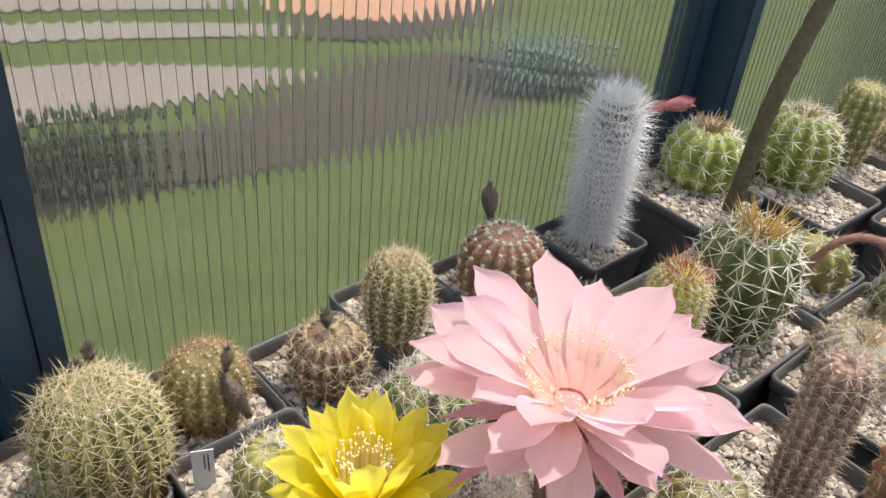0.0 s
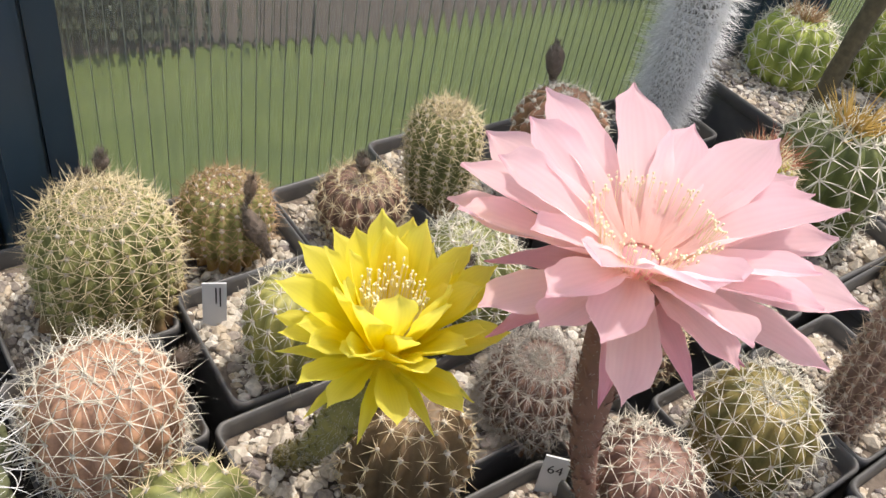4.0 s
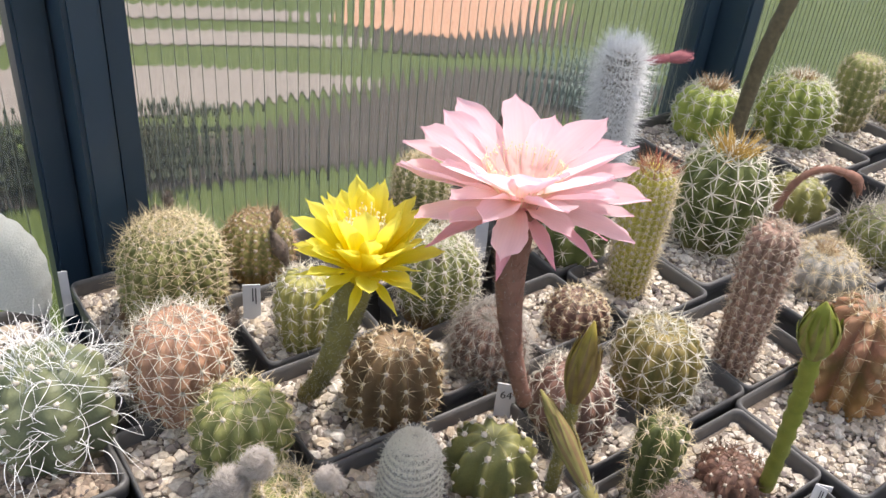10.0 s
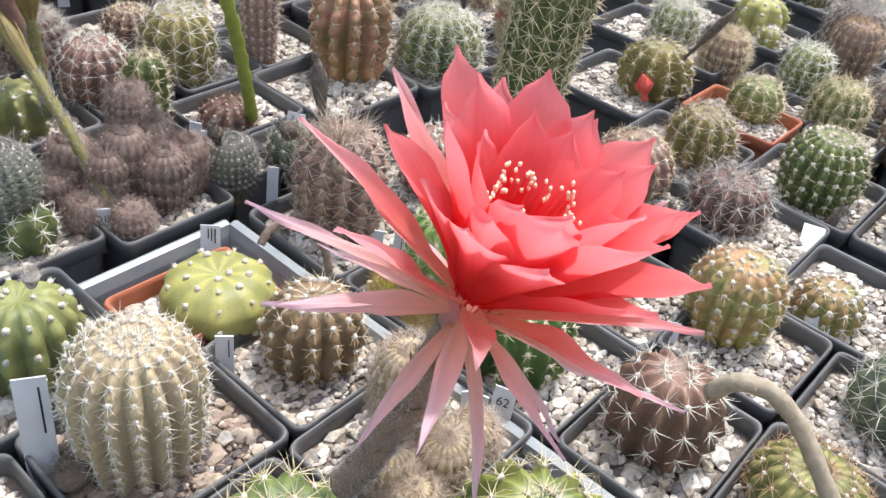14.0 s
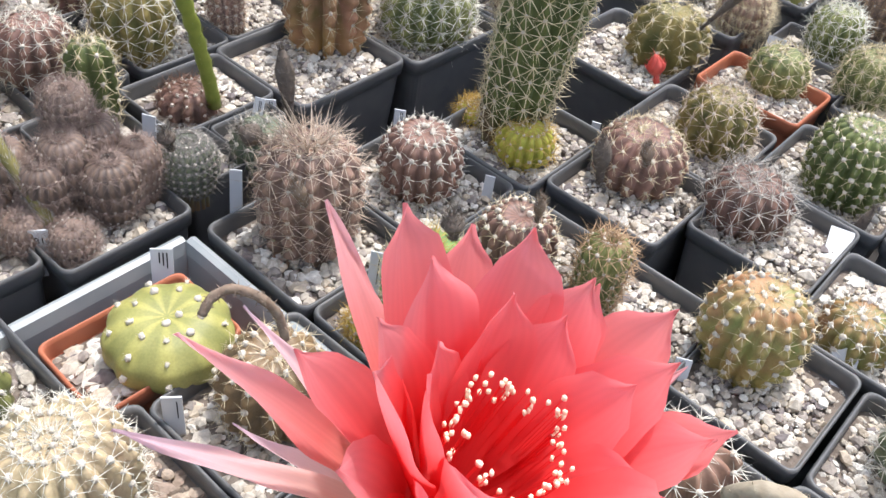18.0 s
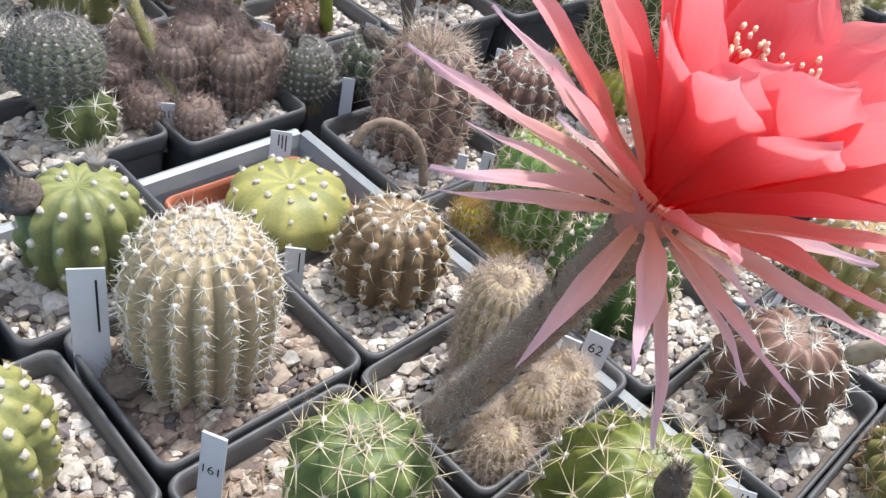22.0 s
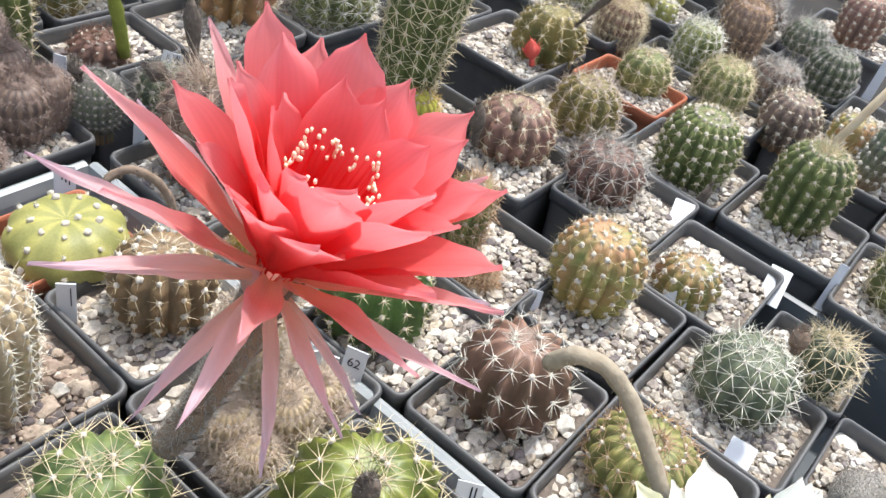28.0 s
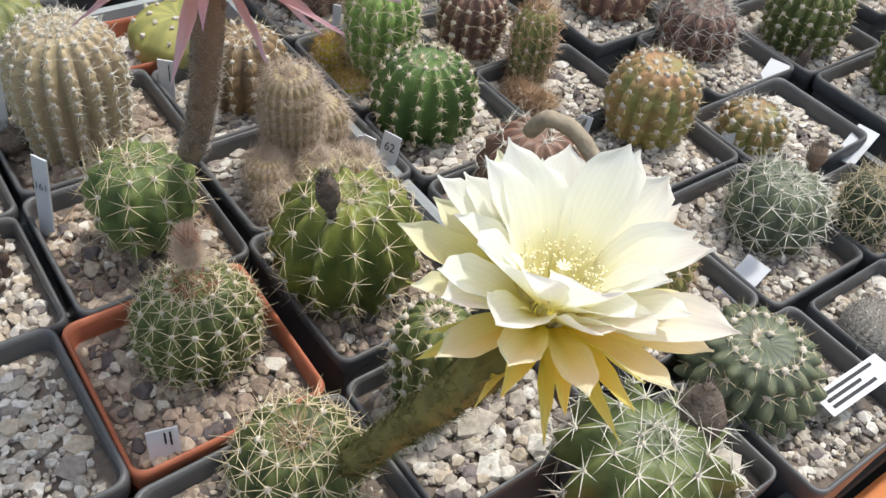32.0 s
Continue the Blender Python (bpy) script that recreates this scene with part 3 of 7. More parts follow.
def plant_label(x, y, z, tall, wide, rz, tilt=10, words="", bars=0, label="white plastic plant label stuck in the grit"):
    """A plastic label that leans back by tilt; its face looks along -y before the turn rz."""
    ob = thing("plant_label", x, y, z, label, "plant label", "plant labels")
    ob.matrix_world = pose(x, y, z, -tilt, 0, rz)
    t = 0.0005
    low = -0.012
    v = [(-wide / 2, a, b) for a in (-t, t) for b in (low, tall)] + [(wide / 2, a, b) for a in (-t, t) for b in (low, tall)]
    f = [(0, 4, 5, 1), (2, 3, 7, 6), (0, 1, 3, 2), (4, 6, 7, 5), (1, 5, 7, 3), (0, 2, 6, 4)]
    part("blade", mesh_of("blade", v, f, LABEL, smooth=False), ob)
    if words:
        up = tall * 0.62
        if len(words) > 3:
            writing(words, wide * 0.55, ob, pose(0, -0.0007, tall * 0.5, 90, -90, 0))
        else:
            writing(words, wide * 0.62, ob, pose(0, -0.0007, up, 90, 0, 0))
    for k in range(bars):
        w, hgt = wide * 0.065, tall * (0.50 - 0.08 * k)
        cx = wide * (0.24 - 0.17 * k)
        vv = [(cx - w / 2, -0.0007, tall * 0.9 - hgt), (cx + w / 2, -0.0007, tall * 0.9 - hgt), (cx + w / 2, -0.0007, tall * 0.9), (cx - w / 2, -0.0007, tall * 0.9)]
        part("writing_bar", mesh_of("writing_bar", vv, [(0, 1, 2, 3)], INK, smooth=False), ob, "illegible line of writing")
    return ob


# ---- flowers ----
def petal_mesh(name, length, width, cup, tipw, mat, curl=0.0, seed=0):
    """A petal from its foot at the origin along +y: widest past the middle, drawn out to a fine
    point, hollowed by cup, folded along its midrib, its tip bent by curl."""
    rng = random.Random(seed)
    rows, cols = 26, 11
    ph, ph2, side = rng.uniform(0, 6), rng.uniform(0, 6), rng.uniform(-0.05, 0.05)
    v, uv = [], []
    for a in range(rows):
        t = a / (rows - 1)
        if width > 0.24 * length:
            # broad petal: widest far out, rounded shoulders, a small drawn-out point
            top = 0.64 + 0.06 * tipw
            if t < top:
                w = 0.30 + 0.70 * math.sin(math.pi / 2 * t / top) ** 1.3
            else:
                k = (t - top) / (1 - top)
                w = (1 - 0.72 * k**1.9) if k < 0.6 else 0.727 * ((1 - k) / 0.4) ** 1.45 + 0.01
        else:
            top = 0.48
            k = t / top if t < top else (t - top) / (1 - top)
            w = 0.42 + 0.58 * math.sin(math.pi / 2 * k) if t < top else (1 - k**1.5) * (1 - 0.2 * k) + 0.01
        w *= width
        for b in range(cols):
            u = b / (cols - 1) * 2 - 1
            edge = 1 + (0.035 * math.sin(9 * t + ph + 2 * u) + 0.03 * math.sin(31 * t + ph2 + 3 * u) * (t > 0.4)) * abs(u)
            xx = u * w / 2 * edge + side * length * t * t
            zz = cup * w * u * u * (0.5 + 0.5 * math.sin(math.pi * t)) + curl * length * t**2.2
            zz += 0.05 * w * (1 - abs(u)) ** 3 * (t > 0.1) * -1
            zz += 0.014 * length * math.sin(8 * t + 4 * u + ph) * abs(u) + 0.009 * length * math.sin(17 * t + 6 * u + ph2) * u * u
            v.append((xx, length * t, zz))
            uv.append(((u + 1) / 2, t))
    return mesh_of(name, v, grid_faces(rows, cols, closed=False), mat, uvs=uv)


def flower(parent, centre, axis, whorls, tube_pts, tube_r, tube_mat, stamens, tube_label, seed=1, hairs=(1600, 0.003), hair_mat=None, scales=110, filament=None, anther=0.00042, loose=1.0):
    """A flower on a scaly tube; whorls: count, length, width, angle from the axis, radius of the foot, material, cup, curl."""
    rng = random.Random(seed)
    nrng = np.random.default_rng(seed)
    inv = parent.matrix_world.inverted()
    pts = [inv @ Vector(p) for p in tube_pts]
    n = len(pts)
    rad = [tube_r[0] + (tube_r[1] - tube_r[0]) * (k / (n - 1)) ** 1.7 for k in range(n)]
    v, f = tube(pts, rad, 14)
    stalk = part("flower_tube", mesh_of("flower_tube", v, f, tube_mat), parent, tube_label)
    # narrow scales that lie along the tube, in rising rings
    sv, sf = [], []
    for k in range(scales):
        i = rng.randrange(n - 1)
        p = pts[i].lerp(pts[i + 1], rng.random())
        d = (pts[i + 1] - pts[i]).normalized()
        q = Vector((rng.gauss(0, 1), rng.gauss(0, 1), rng.gauss(0, 1)))
        q = (q - d * q.dot(d)).normalized()
        s = d.cross(q)
        g = rad[i]
        o = len(sv)
        sv += [p + q * g * 0.92 - s * 0.0013, p + q * g * 0.92 + s * 0.0013, p + q * (g + 0.0011) + d * 0.0035, p + q * (g + 0.0022) + d * 0.007, p + q * (g + 0.0004) + d * 0.003]
        sf += [(o, o + 1, o + 2), (o, o + 2, o + 3), (o + 1, o + 3, o + 2), (o, o + 3, o + 4), (o + 1, o + 4, o + 3)]
    part("scale_cover", mesh_of("scale_cover", sv, sf, tube_mat, smooth=False), stalk)
    base, way = [], []
    for k in range(hairs[0]):
        i = rng.randrange(n - 1)
        p = pts[i].lerp(pts[i + 1], rng.random())
        d = (pts[i + 1] - pts[i]).normalized()
        q = Vector((rng.gauss(0, 1), rng.gauss(0, 1), rng.gauss(0, 1)))
        q = (q - d * q.dot(d)).normalized()
        base.append(p + q * rad[i] * 0.97)
        way.append(q * rng.uniform(0.4, 1.0) + d * rng.uniform(0.2, 1.1) + Vector((rng.gauss(0, 0.3), rng.gauss(0, 0.3), rng.gauss(0, 0.3))))
    v, f = needles(base, way, hairs[1] * nrng.uniform(0.4, 1.5, len(base)), 0.00026, nrng)
    tagged(part("tube_hair", mesh_of("tube_hair", v, f, hair_mat or tube_mat, smooth=False), stalk), kind="stuff")
    turn = inv.to_3x3() @ (Vector(axis).normalized().to_track_quat("Z", "Y").to_matrix())
    seat = Matrix.Translation(inv @ Vector(centre)) @ turn.to_4x4()
    for w, (count, length, width, angle, foot, mat, cup, curl) in enumerate(whorls):
        forms = [petal_mesh("petal", length, width, cup, 0.5 * j, mat, curl + 0.04 * (j - 1), seed=seed * 10 + w * 3 + j) for j in range(3)]
        off = rng.uniform(0, 6)
        for k in range(count):
            a = 360 * k / count + off * 57 + rng.uniform(-7, 7)
            tilt = 90 - angle + rng.uniform(-7, 7) * loose
            s = rng.uniform(0.84, 1.08)
            m = seat @ pose(0, 0, -0.006 + 0.0022 * (w - 1), 0, 0, a) @ pose(0, foot, 0, tilt, rng.uniform(-12, 12) * loose, 0) @ Matrix.Diagonal((s, s, s, 1))
            part("petal", forms[rng.randrange(3)], stalk, m=m)
    # swollen base that the petals spring from
    bv = [seat @ Vector(p) for p in BALL_V * (tube_r[1] * 1.02, tube_r[1] * 1.02, 0.0075) + (0, 0, -0.0085)]
    part("flower_base", mesh_of("flower_base", bv, [tuple(q) for q in BALL_F], whorls[0][5], uvs=[(0.5, 0.25)] * len(bv)), stalk)
    # throat
    cone = [(r0 * math.cos(j * math.pi / 8), r0 * math.sin(j * math.pi / 8), z0) for r0, z0 in ((tube_r[1] * 0.9, -0.010), (tube_r[1] * 0.75, -0.006), (0.001, -0.012)) for j in range(16)]
    part("throat", mesh_of("throat", [seat @ Vector(p) for p in cone], grid_faces(3, 16), whorls[-1][5], uvs=[(0.5, 0.0)] * 48), stalk)
    count, radius, high, spread = stamens
    fv, ff = [], []
    tips = []
    for k in range(count):
        a = rng.uniform(0, 6.283)
        q = math.sqrt(rng.uniform(0.12, 1)) if spread >= 1 else rng.uniform(spread, 1)
        b0 = Vector((math.cos(a) * radius * 0.38, math.sin(a) * radius * 0.38, -0.007))
        t0 = Vector((math.cos(a) * radius * q, math.sin(a) * radius * q, high * (0.55 + 0.45 * q) * rng.uniform(0.85, 1.1)))
        mid = b0.lerp(t0, 0.55) + Vector((math.cos(a), math.sin(a), 0)) * radius * 0.10
        v, f = tube([seat @ b0, seat @ mid, seat @ t0], [0.00011] * 3, 3, False)
        o = len(fv)
        fv += v
        ff += [tuple(i + o for i in face) for face in f]
        tips.append(seat @ t0)
    tagged(part("filament_ring", mesh_of("filament_ring", fv, ff, filament or STAMEN, smooth=False), stalk), kind="stuff")
    v, f = blobs([tuple(t) for t in tips], np.full((count, 3), anther) * (1, 1, 1.6), nrng, 0.2)
    tagged(part("anther_ring", mesh_of("anther_ring", v, f, STAMEN), stalk, "pale yellow anthers"), kind="stuff")
    if spread < 1:
        return stalk
    # style with its star of lobes
    v, f = tube([seat @ Vector((0, 0, -0.008)), seat @ Vector((0, 0, high * 0.9))], [0.0006, 0.0006], 6)
    lob = []
    for j in range(9):
        a = j * 0.698
        e = Vector((math.cos(a) * 0.0022, math.sin(a) * 0.0022, high * 0.9 + 0.0018))
        lob.append(tube([seat @ Vector((0, 0, high * 0.9)), seat @ e], [0.0005, 0.0003], 5))
    part("style", mesh_of("style", *join((v, f), *lob), STAMEN), stalk)
    return stalk


def bud(parent, pts, r0, r1, mat, tip_mat, label, tip=0.3, stripe=None, hairy=500, hair_mat=None):
    """A stalk that swells into a pointed bud; points in world space."""
    inv = parent.matrix_world.inverted()
    q = [inv @ Vector(p) for p in pts]
    n = len(q)
    k0 = int(n * (1 - tip))
    radii = []
    for k in range(n):
        if k < k0:
            radii.append(r0 * (1 + 0.15 * math.sin(3 * k)))
        else:
            t = (k - k0) / max(1, n - 1 - k0)
            radii.append(max(0.0005, r0 + (r1 - r0) * math.sin(math.pi / 2 * min(1, t / 0.40)) if t < 0.40 else r1 * (1 - ((t - 0.40) / 0.60) ** 1.25) + 0.0005))
    v, f = tube(q[: k0 + 1], radii[: k0 + 1], 10)
    stalk = part("bud_stalk", mesh_of("bud_stalk", v, f, mat), parent, label)
    v, f = tube(q[k0:], [max(0.0004, 0.93 * a) for a in radii[k0:]], 16)
    tip_part = part("bud_tip", mesh_of("bud_tip", v, f, tip_mat), stalk)
    # narrow pointed sepals that wrap the bud, in two overlapping turns
    axis = q[k0:]
    last = len(axis) - 1
    sway = random.Random(n + 5)
    for turn in (0, 1):
        for j in range(7):
            sv, sf, idx = [], [], []
            a0 = 2 * math.pi * (j + 0.5 * turn) / 7 + sway.uniform(-0.12, 0.12)
            end = sway.uniform(0.80, 1.0) if turn else sway.uniform(0.55, 0.82)
            o = 0
            for k in range(11):
                t = k / 10
                g = t * end * last
                i0 = min(int(g), last - 1)
                c = axis[i0].lerp(axis[i0 + 1], g - i0)
                d = (axis[i0 + 1] - axis[i0]).normalized()
                sx = (Vector((1, 0, 0.01)) - d * d.x).normalized()
                sy = d.cross(sx)
                rr = radii[k0 + i0] + (radii[k0 + i0 + 1] - radii[k0 + i0]) * (g - i0)
                flare = 0.0012 * t**4 * (1 if turn else 1.8)
                wide = 0.50 * (1 - t**2.2) + 0.02
                for u in (-1, -0.4, 0.4, 1):
                    a = a0 + u * wide
                    out = rr * (1.02 + 0.05 * (1 - turn)) + flare - 0.0002 * abs(u)
                    sv.append(c + (sx * math.cos(a) + sy * math.sin(a)) * out)
            for k in range(10):
                for b in range(3):
                    w = o + 4 * k + b
                    sf.append((w, w + 1, w + 5, w + 4))
                    idx.append(1 if b == 1 else 0)
            part("sepal", mesh_of("sepal", sv, sf, [tip_mat, stripe or tip_mat], idx=idx), tip_part)
    rng = random.Random(n)
    base, way = [], []
    for k in range(hairy):
        i = rng.randrange(max(2, k0 if stripe else n - 1))
        p = q[i].lerp(q[i + 1], rng.random())
        d = (q[i + 1] - q[i]).normalized()
        u = Vector((rng.gauss(0, 1), rng.gauss(0, 1), rng.gauss(0, 1)))
        u = (u - d * u.dot(d)).normalized()
        base.append(p + u * radii[i] * 0.95)
        way.append(u * 0.6 + d)
    nr = np.random.default_rng(3)
    v, f = needles(base, way, nr.uniform(0.0015, 0.005, len(base)), 0.0004, nr)
    tagged(part("bud_hair", mesh_of("bud_hair", v, f, hair_mat or mat, smooth=False), stalk), kind="stuff")
    return stalk


def curling_spines(parent, r, h, count, length, mat, seed=1):
    """Long flat white spines that arch out of the areoles and curl down."""
    rng = random.Random(seed)
    v, f = [], []
    for k in range(count):
        a, s = rng.uniform(0, 6.283), math.sqrt(rng.uniform(0.05, 1))
        p = Vector((math.cos(a) * r * s, math.sin(a) * r * s, h * (1 - 0.75 * s**3) * 0.97))
        d = Vector((math.cos(a) * s, math.sin(a) * s, 1.25 - s)).normalized()
        d += Vector((rng.gauss(0, 0.5), rng.gauss(0, 0.5), rng.gauss(0, 0.35)))
        d.normalize()
        turn = Vector((rng.gauss(0, 1), rng.gauss(0, 1), rng.gauss(-0.5, 0.8))) * 0.16
        n, step = 9, length * rng.uniform(0.5, 1.2) / 8
        pts = []
        for j in range(n):
            pts.append(p.copy())
            p = p + d * step
            d = (d + turn).normalized()
        w = 0.00027 * rng.uniform(0.6, 1.3)
        tv, tf = tube(pts, [w * (1 - 0.8 * j / n) for j in range(n)], 4)
        o = len(v)
        v += tv
        f += [tuple(i + o for i in face) for face in tf]
    return tagged(part("curling_spine_cover", mesh_of("curling_spine_cover", v, f, mat), parent, "long curling white spines"), kind="stuff")


def dry_bloom(parent, p, way, length=0.02, width=0.006, mat=DRY):
    """A withered bloom: a ragged tapering tuft with loose hairs."""
    inv = parent.matrix_world.inverted()
    a, d = inv @ Vector(p), (inv.to_3x3() @ Vector(way)).normalized()
    rng = random.Random(int(1e5 * abs(p[0])))
    pts = [a + d * length * k / 7 for k in range(8)]
    rad = [width * w * rng.uniform(0.85, 1.15) for w in (0.35, 0.4, 0.5, 0.8, 1.0, 0.95, 0.7, 0.25)]
    v, f = tube(pts, rad, 9)
    b = part("dried_bloom", mesh_of("dried_bloom", v, f, mat), parent, "withered brown flower")
    nr = np.random.default_rng(rng.randrange(9999))
    k = 520
    i = nr.integers(0, 8, k)
    q = nr.normal(0, 1, (k, 3))
    q /= np.linalg.norm(q, axis=1)[:, None]
    base = np.array([pts[j] for j in i]) + q * np.array([rad[j] for j in i])[:, None] * 0.8
    v, f = needles(base, q * 0.7 + np.array(d), nr.uniform(0.0015, 0.0055, k), 0.00032, nr)
    tagged(part("bloom_hair", mesh_of("bloom_hair", v, f, [mat, SPINE["grey"]], smooth=False, idx=[m % 7 // 5 for m in range(len(f))]), b), kind="stuff")
    return b


# ---- the greenhouse ----
def box(name, lo, hi, mat, parent=None, label="", kind=""):
    bm = bmesh.new()
    bmesh.ops.create_cube(bm, size=1)
    lo, hi = Vector(lo), Vector(hi)
    bmesh.ops.scale(bm, vec=hi - lo, verts=bm.verts)
    bmesh.ops.translate(bm, vec=(lo + hi) / 2, verts=bm.verts)
    edge = min(0.003, min(hi - lo) * 0.3)
    bmesh.ops.bevel(bm, geom=bm.edges[:], offset=edge, segments=2, affect="EDGES")
    me = bpy.data.meshes.new(name)
    bm.to_mesh(me)
    bm.free()
    me.materials.append(mat)
    ob = new(name, me)
    if parent:
        ob.parent = parent
    return tagged(ob, label, kind=kind)


# ---- setting ----
WALL_Y = 0.505
LAWN = plain("lawn_grass", (0.118, 0.146, 0.036), (0.070, 0.094, 0.024), rough=0.9, scale=9, strength=0.6, dist=0.02)
PAVING = plain("grey_paving", (0.34, 0.285, 0.25), (0.25, 0.205, 0.18), rough=0.9, scale=9, strength=0.4, dist=0.01)
TERRA = plain("terracotta_gravel", (0.60, 0.32, 0.20), (0.48, 0.26, 0.17), rough=0.9, scale=12, strength=0.5, dist=0.01)
HEDGE = plain("dark_hedge_foliage", (0.052, 0.062, 0.030), (0.032, 0.038, 0.022), rough=0.9, scale=20, strength=0.8, dist=0.03)


def sheet(name, outline, z, mat, label, kind="structure"):
    me = mesh_of(name, [(x, y, z) for x, y in outline], [tuple(range(len(outline)))], mat, smooth=False)
    return tagged(new(name, me), label, kind=kind)


sheet("ground", [(-400, -400), (400, -400), (400, 400), (-400, 400)], 0.0, LAWN, "mown green lawn round the greenhouse")
MULCH_SHADE = plain("brown_mulch_and_shade", (0.10, 0.077, 0.060), (0.06, 0.048, 0.040), rough=0.95, scale=16, strength=0.7, dist=0.02)
GREYBUSH = plain("blue_grey_foliage", (0.22, 0.27, 0.23), (0.13, 0.17, 0.14), rough=0.9, scale=30, strength=0.6, dist=0.02)
sheet("mulch_bed", [(-6, 3.35), (0.28, 2.02), (0.62, 1.96), (0.84, 1.91), (1.06, 1.87), (1.38, 1.88), (1.85, 1.86), (2.3, 1.76), (2.35, 1.84), (2.05, 2.22), (1.55, 2.40), (1.20, 2.33), (0.90, 2.24), (0.53, 2.24), (-6, 3.75)], 0.006, MULCH_SHADE, "brown mulched planting bed along the lawn")
sheet("path", [(-6, 4.10), (0.55, 2.44), (0.90, 2.40), (1.16, 2.38), (1.27, 2.40), (1.24, 2.47), (0.98, 2.64), (0.72, 2.80), (-6, 5.3)], 0.008, PAVING, "grey paved garden path across the lawn")
for k in range(3):
    a = 0.30 * k
    sheet("path_strip", [(-6, 5.8 + a), (0.74 + 0.1 * a, 3.02 + a), (1.34, 2.74 + a), (1.44, 2.80 + a), (1.34, 2.88 + a), (0.84 + 0.1 * a, 3.15 + a), (-6, 6.1 + a)], 0.006, PAVING, "grey strip of paving in the lawn")
# shade beneath the gravel bed, painted as a flat brown sheet
shade_bed = [(1.98 + 0.50 * math.cos(a / 24 * 6.283) * (1 + 0.08 * math.sin(a)), 2.78 + 0.34 * math.sin(a / 24 * 6.283)) for a in range(24)]
sheet("bed_shade", shade_bed, 0.008, MULCH_SHADE, "brown shade under the gravel bed, laid as a flat sheet")
bed = [(2.04 + 0.46 * math.cos(a / 24 * 6.283) * (1 + 0.08 * math.sin(a * 1.7)), 2.92 + 0.31 * math.sin(a / 24 * 6.283)) for a in range(24)]
sheet("gravel_bed", bed, 0.012, TERRA, "round bed of terracotta coloured gravel")


def shrub(name, label, path, count, spread, tall, mat, seed):
    """Low planting: many small leaves in loose clumps along a line."""
    ob = tagged(new(name), label, "hedge")
    hr = np.random.default_rng(seed)
    t = hr.uniform(0, 1, count)
    a, b = np.array(path[0]), np.array(path[1])
    c = a + (b - a) * t[:, None] + hr.normal(0, spread, (count, 2))
    z = np.abs(hr.normal(0, tall * 0.5, count)) + 0.012
    v, f = blobs(np.c_[c, np.minimum(z, tall)], hr.uniform(0.010, 0.026, (count, 1)) * np.array([[1, 1, 0.5]]), hr, 0.4)
    part("foliage", mesh_of("foliage", v, f, mat, smooth=False), ob)
    return ob


shrub("low_hedge", "low dark green hedge beside the path", ((-4.0, 3.10), (0.58, 2.09)), 5200, 0.06, 0.15, HEDGE, 11)
shrub("low_shrub", "low blue grey shrub in the bed", ((1.85, 2.0), (2.1, 1.92)), 420, 0.06, 0.12, GREYBUSH, 12)
stake = thing("garden_stake", 0.75, 1.90, 0.0, "short pale wooden stake at the edge of the bed", "stake")
part("rod", mesh_of("rod", *tube([(0, 0, -0.02), (0, 0, 0.16)], [0.011, 0.011], 8), BENCH), stake)

# polycarbonate pane: a thin sheet with moulded flutes
PANE, pn, pl, pb = material("fluted_polycarbonate", 0.12, 0.4)
refr = pn.new("ShaderNodeBsdfRefraction")
refr.inputs["Roughness"].default_value, refr.inputs["IOR"].default_value = 0.09, 1.10
refr.inputs["Color"].default_value = (0.94, 0.96, 0.93, 1)
milky = pn.new("ShaderNodeBsdfTranslucent")
milky.inputs[0].default_value = (0.9, 0.9, 0.88, 1)
mixa = pn.new("ShaderNodeMixShader")
mixa.inputs[0].default_value = 0.035
pl.new(refr.outputs[0], mixa.inputs[1])
pl.new(milky.outputs[0], mixa.inputs[2])
gloss = pn.new("ShaderNodeBsdfGlossy")
gloss.inputs["Roughness"].default_value = 0.15
mixb = pn.new("ShaderNodeMixShader")
mixb.inputs[0].default_value = 0.05
pl.new(mixa.outputs[0], mixb.inputs[1])
pl.new(gloss.outputs[0], mixb.inputs[2])
pl.new(mixb.outputs[0], pn["Material Output"].inputs[0])
WEB = plain("pale_polycarbonate_web", (0.34, 0.35, 0.28), (0.16, 0.17, 0.13), rough=0.4, scale=40, strength=0.05)


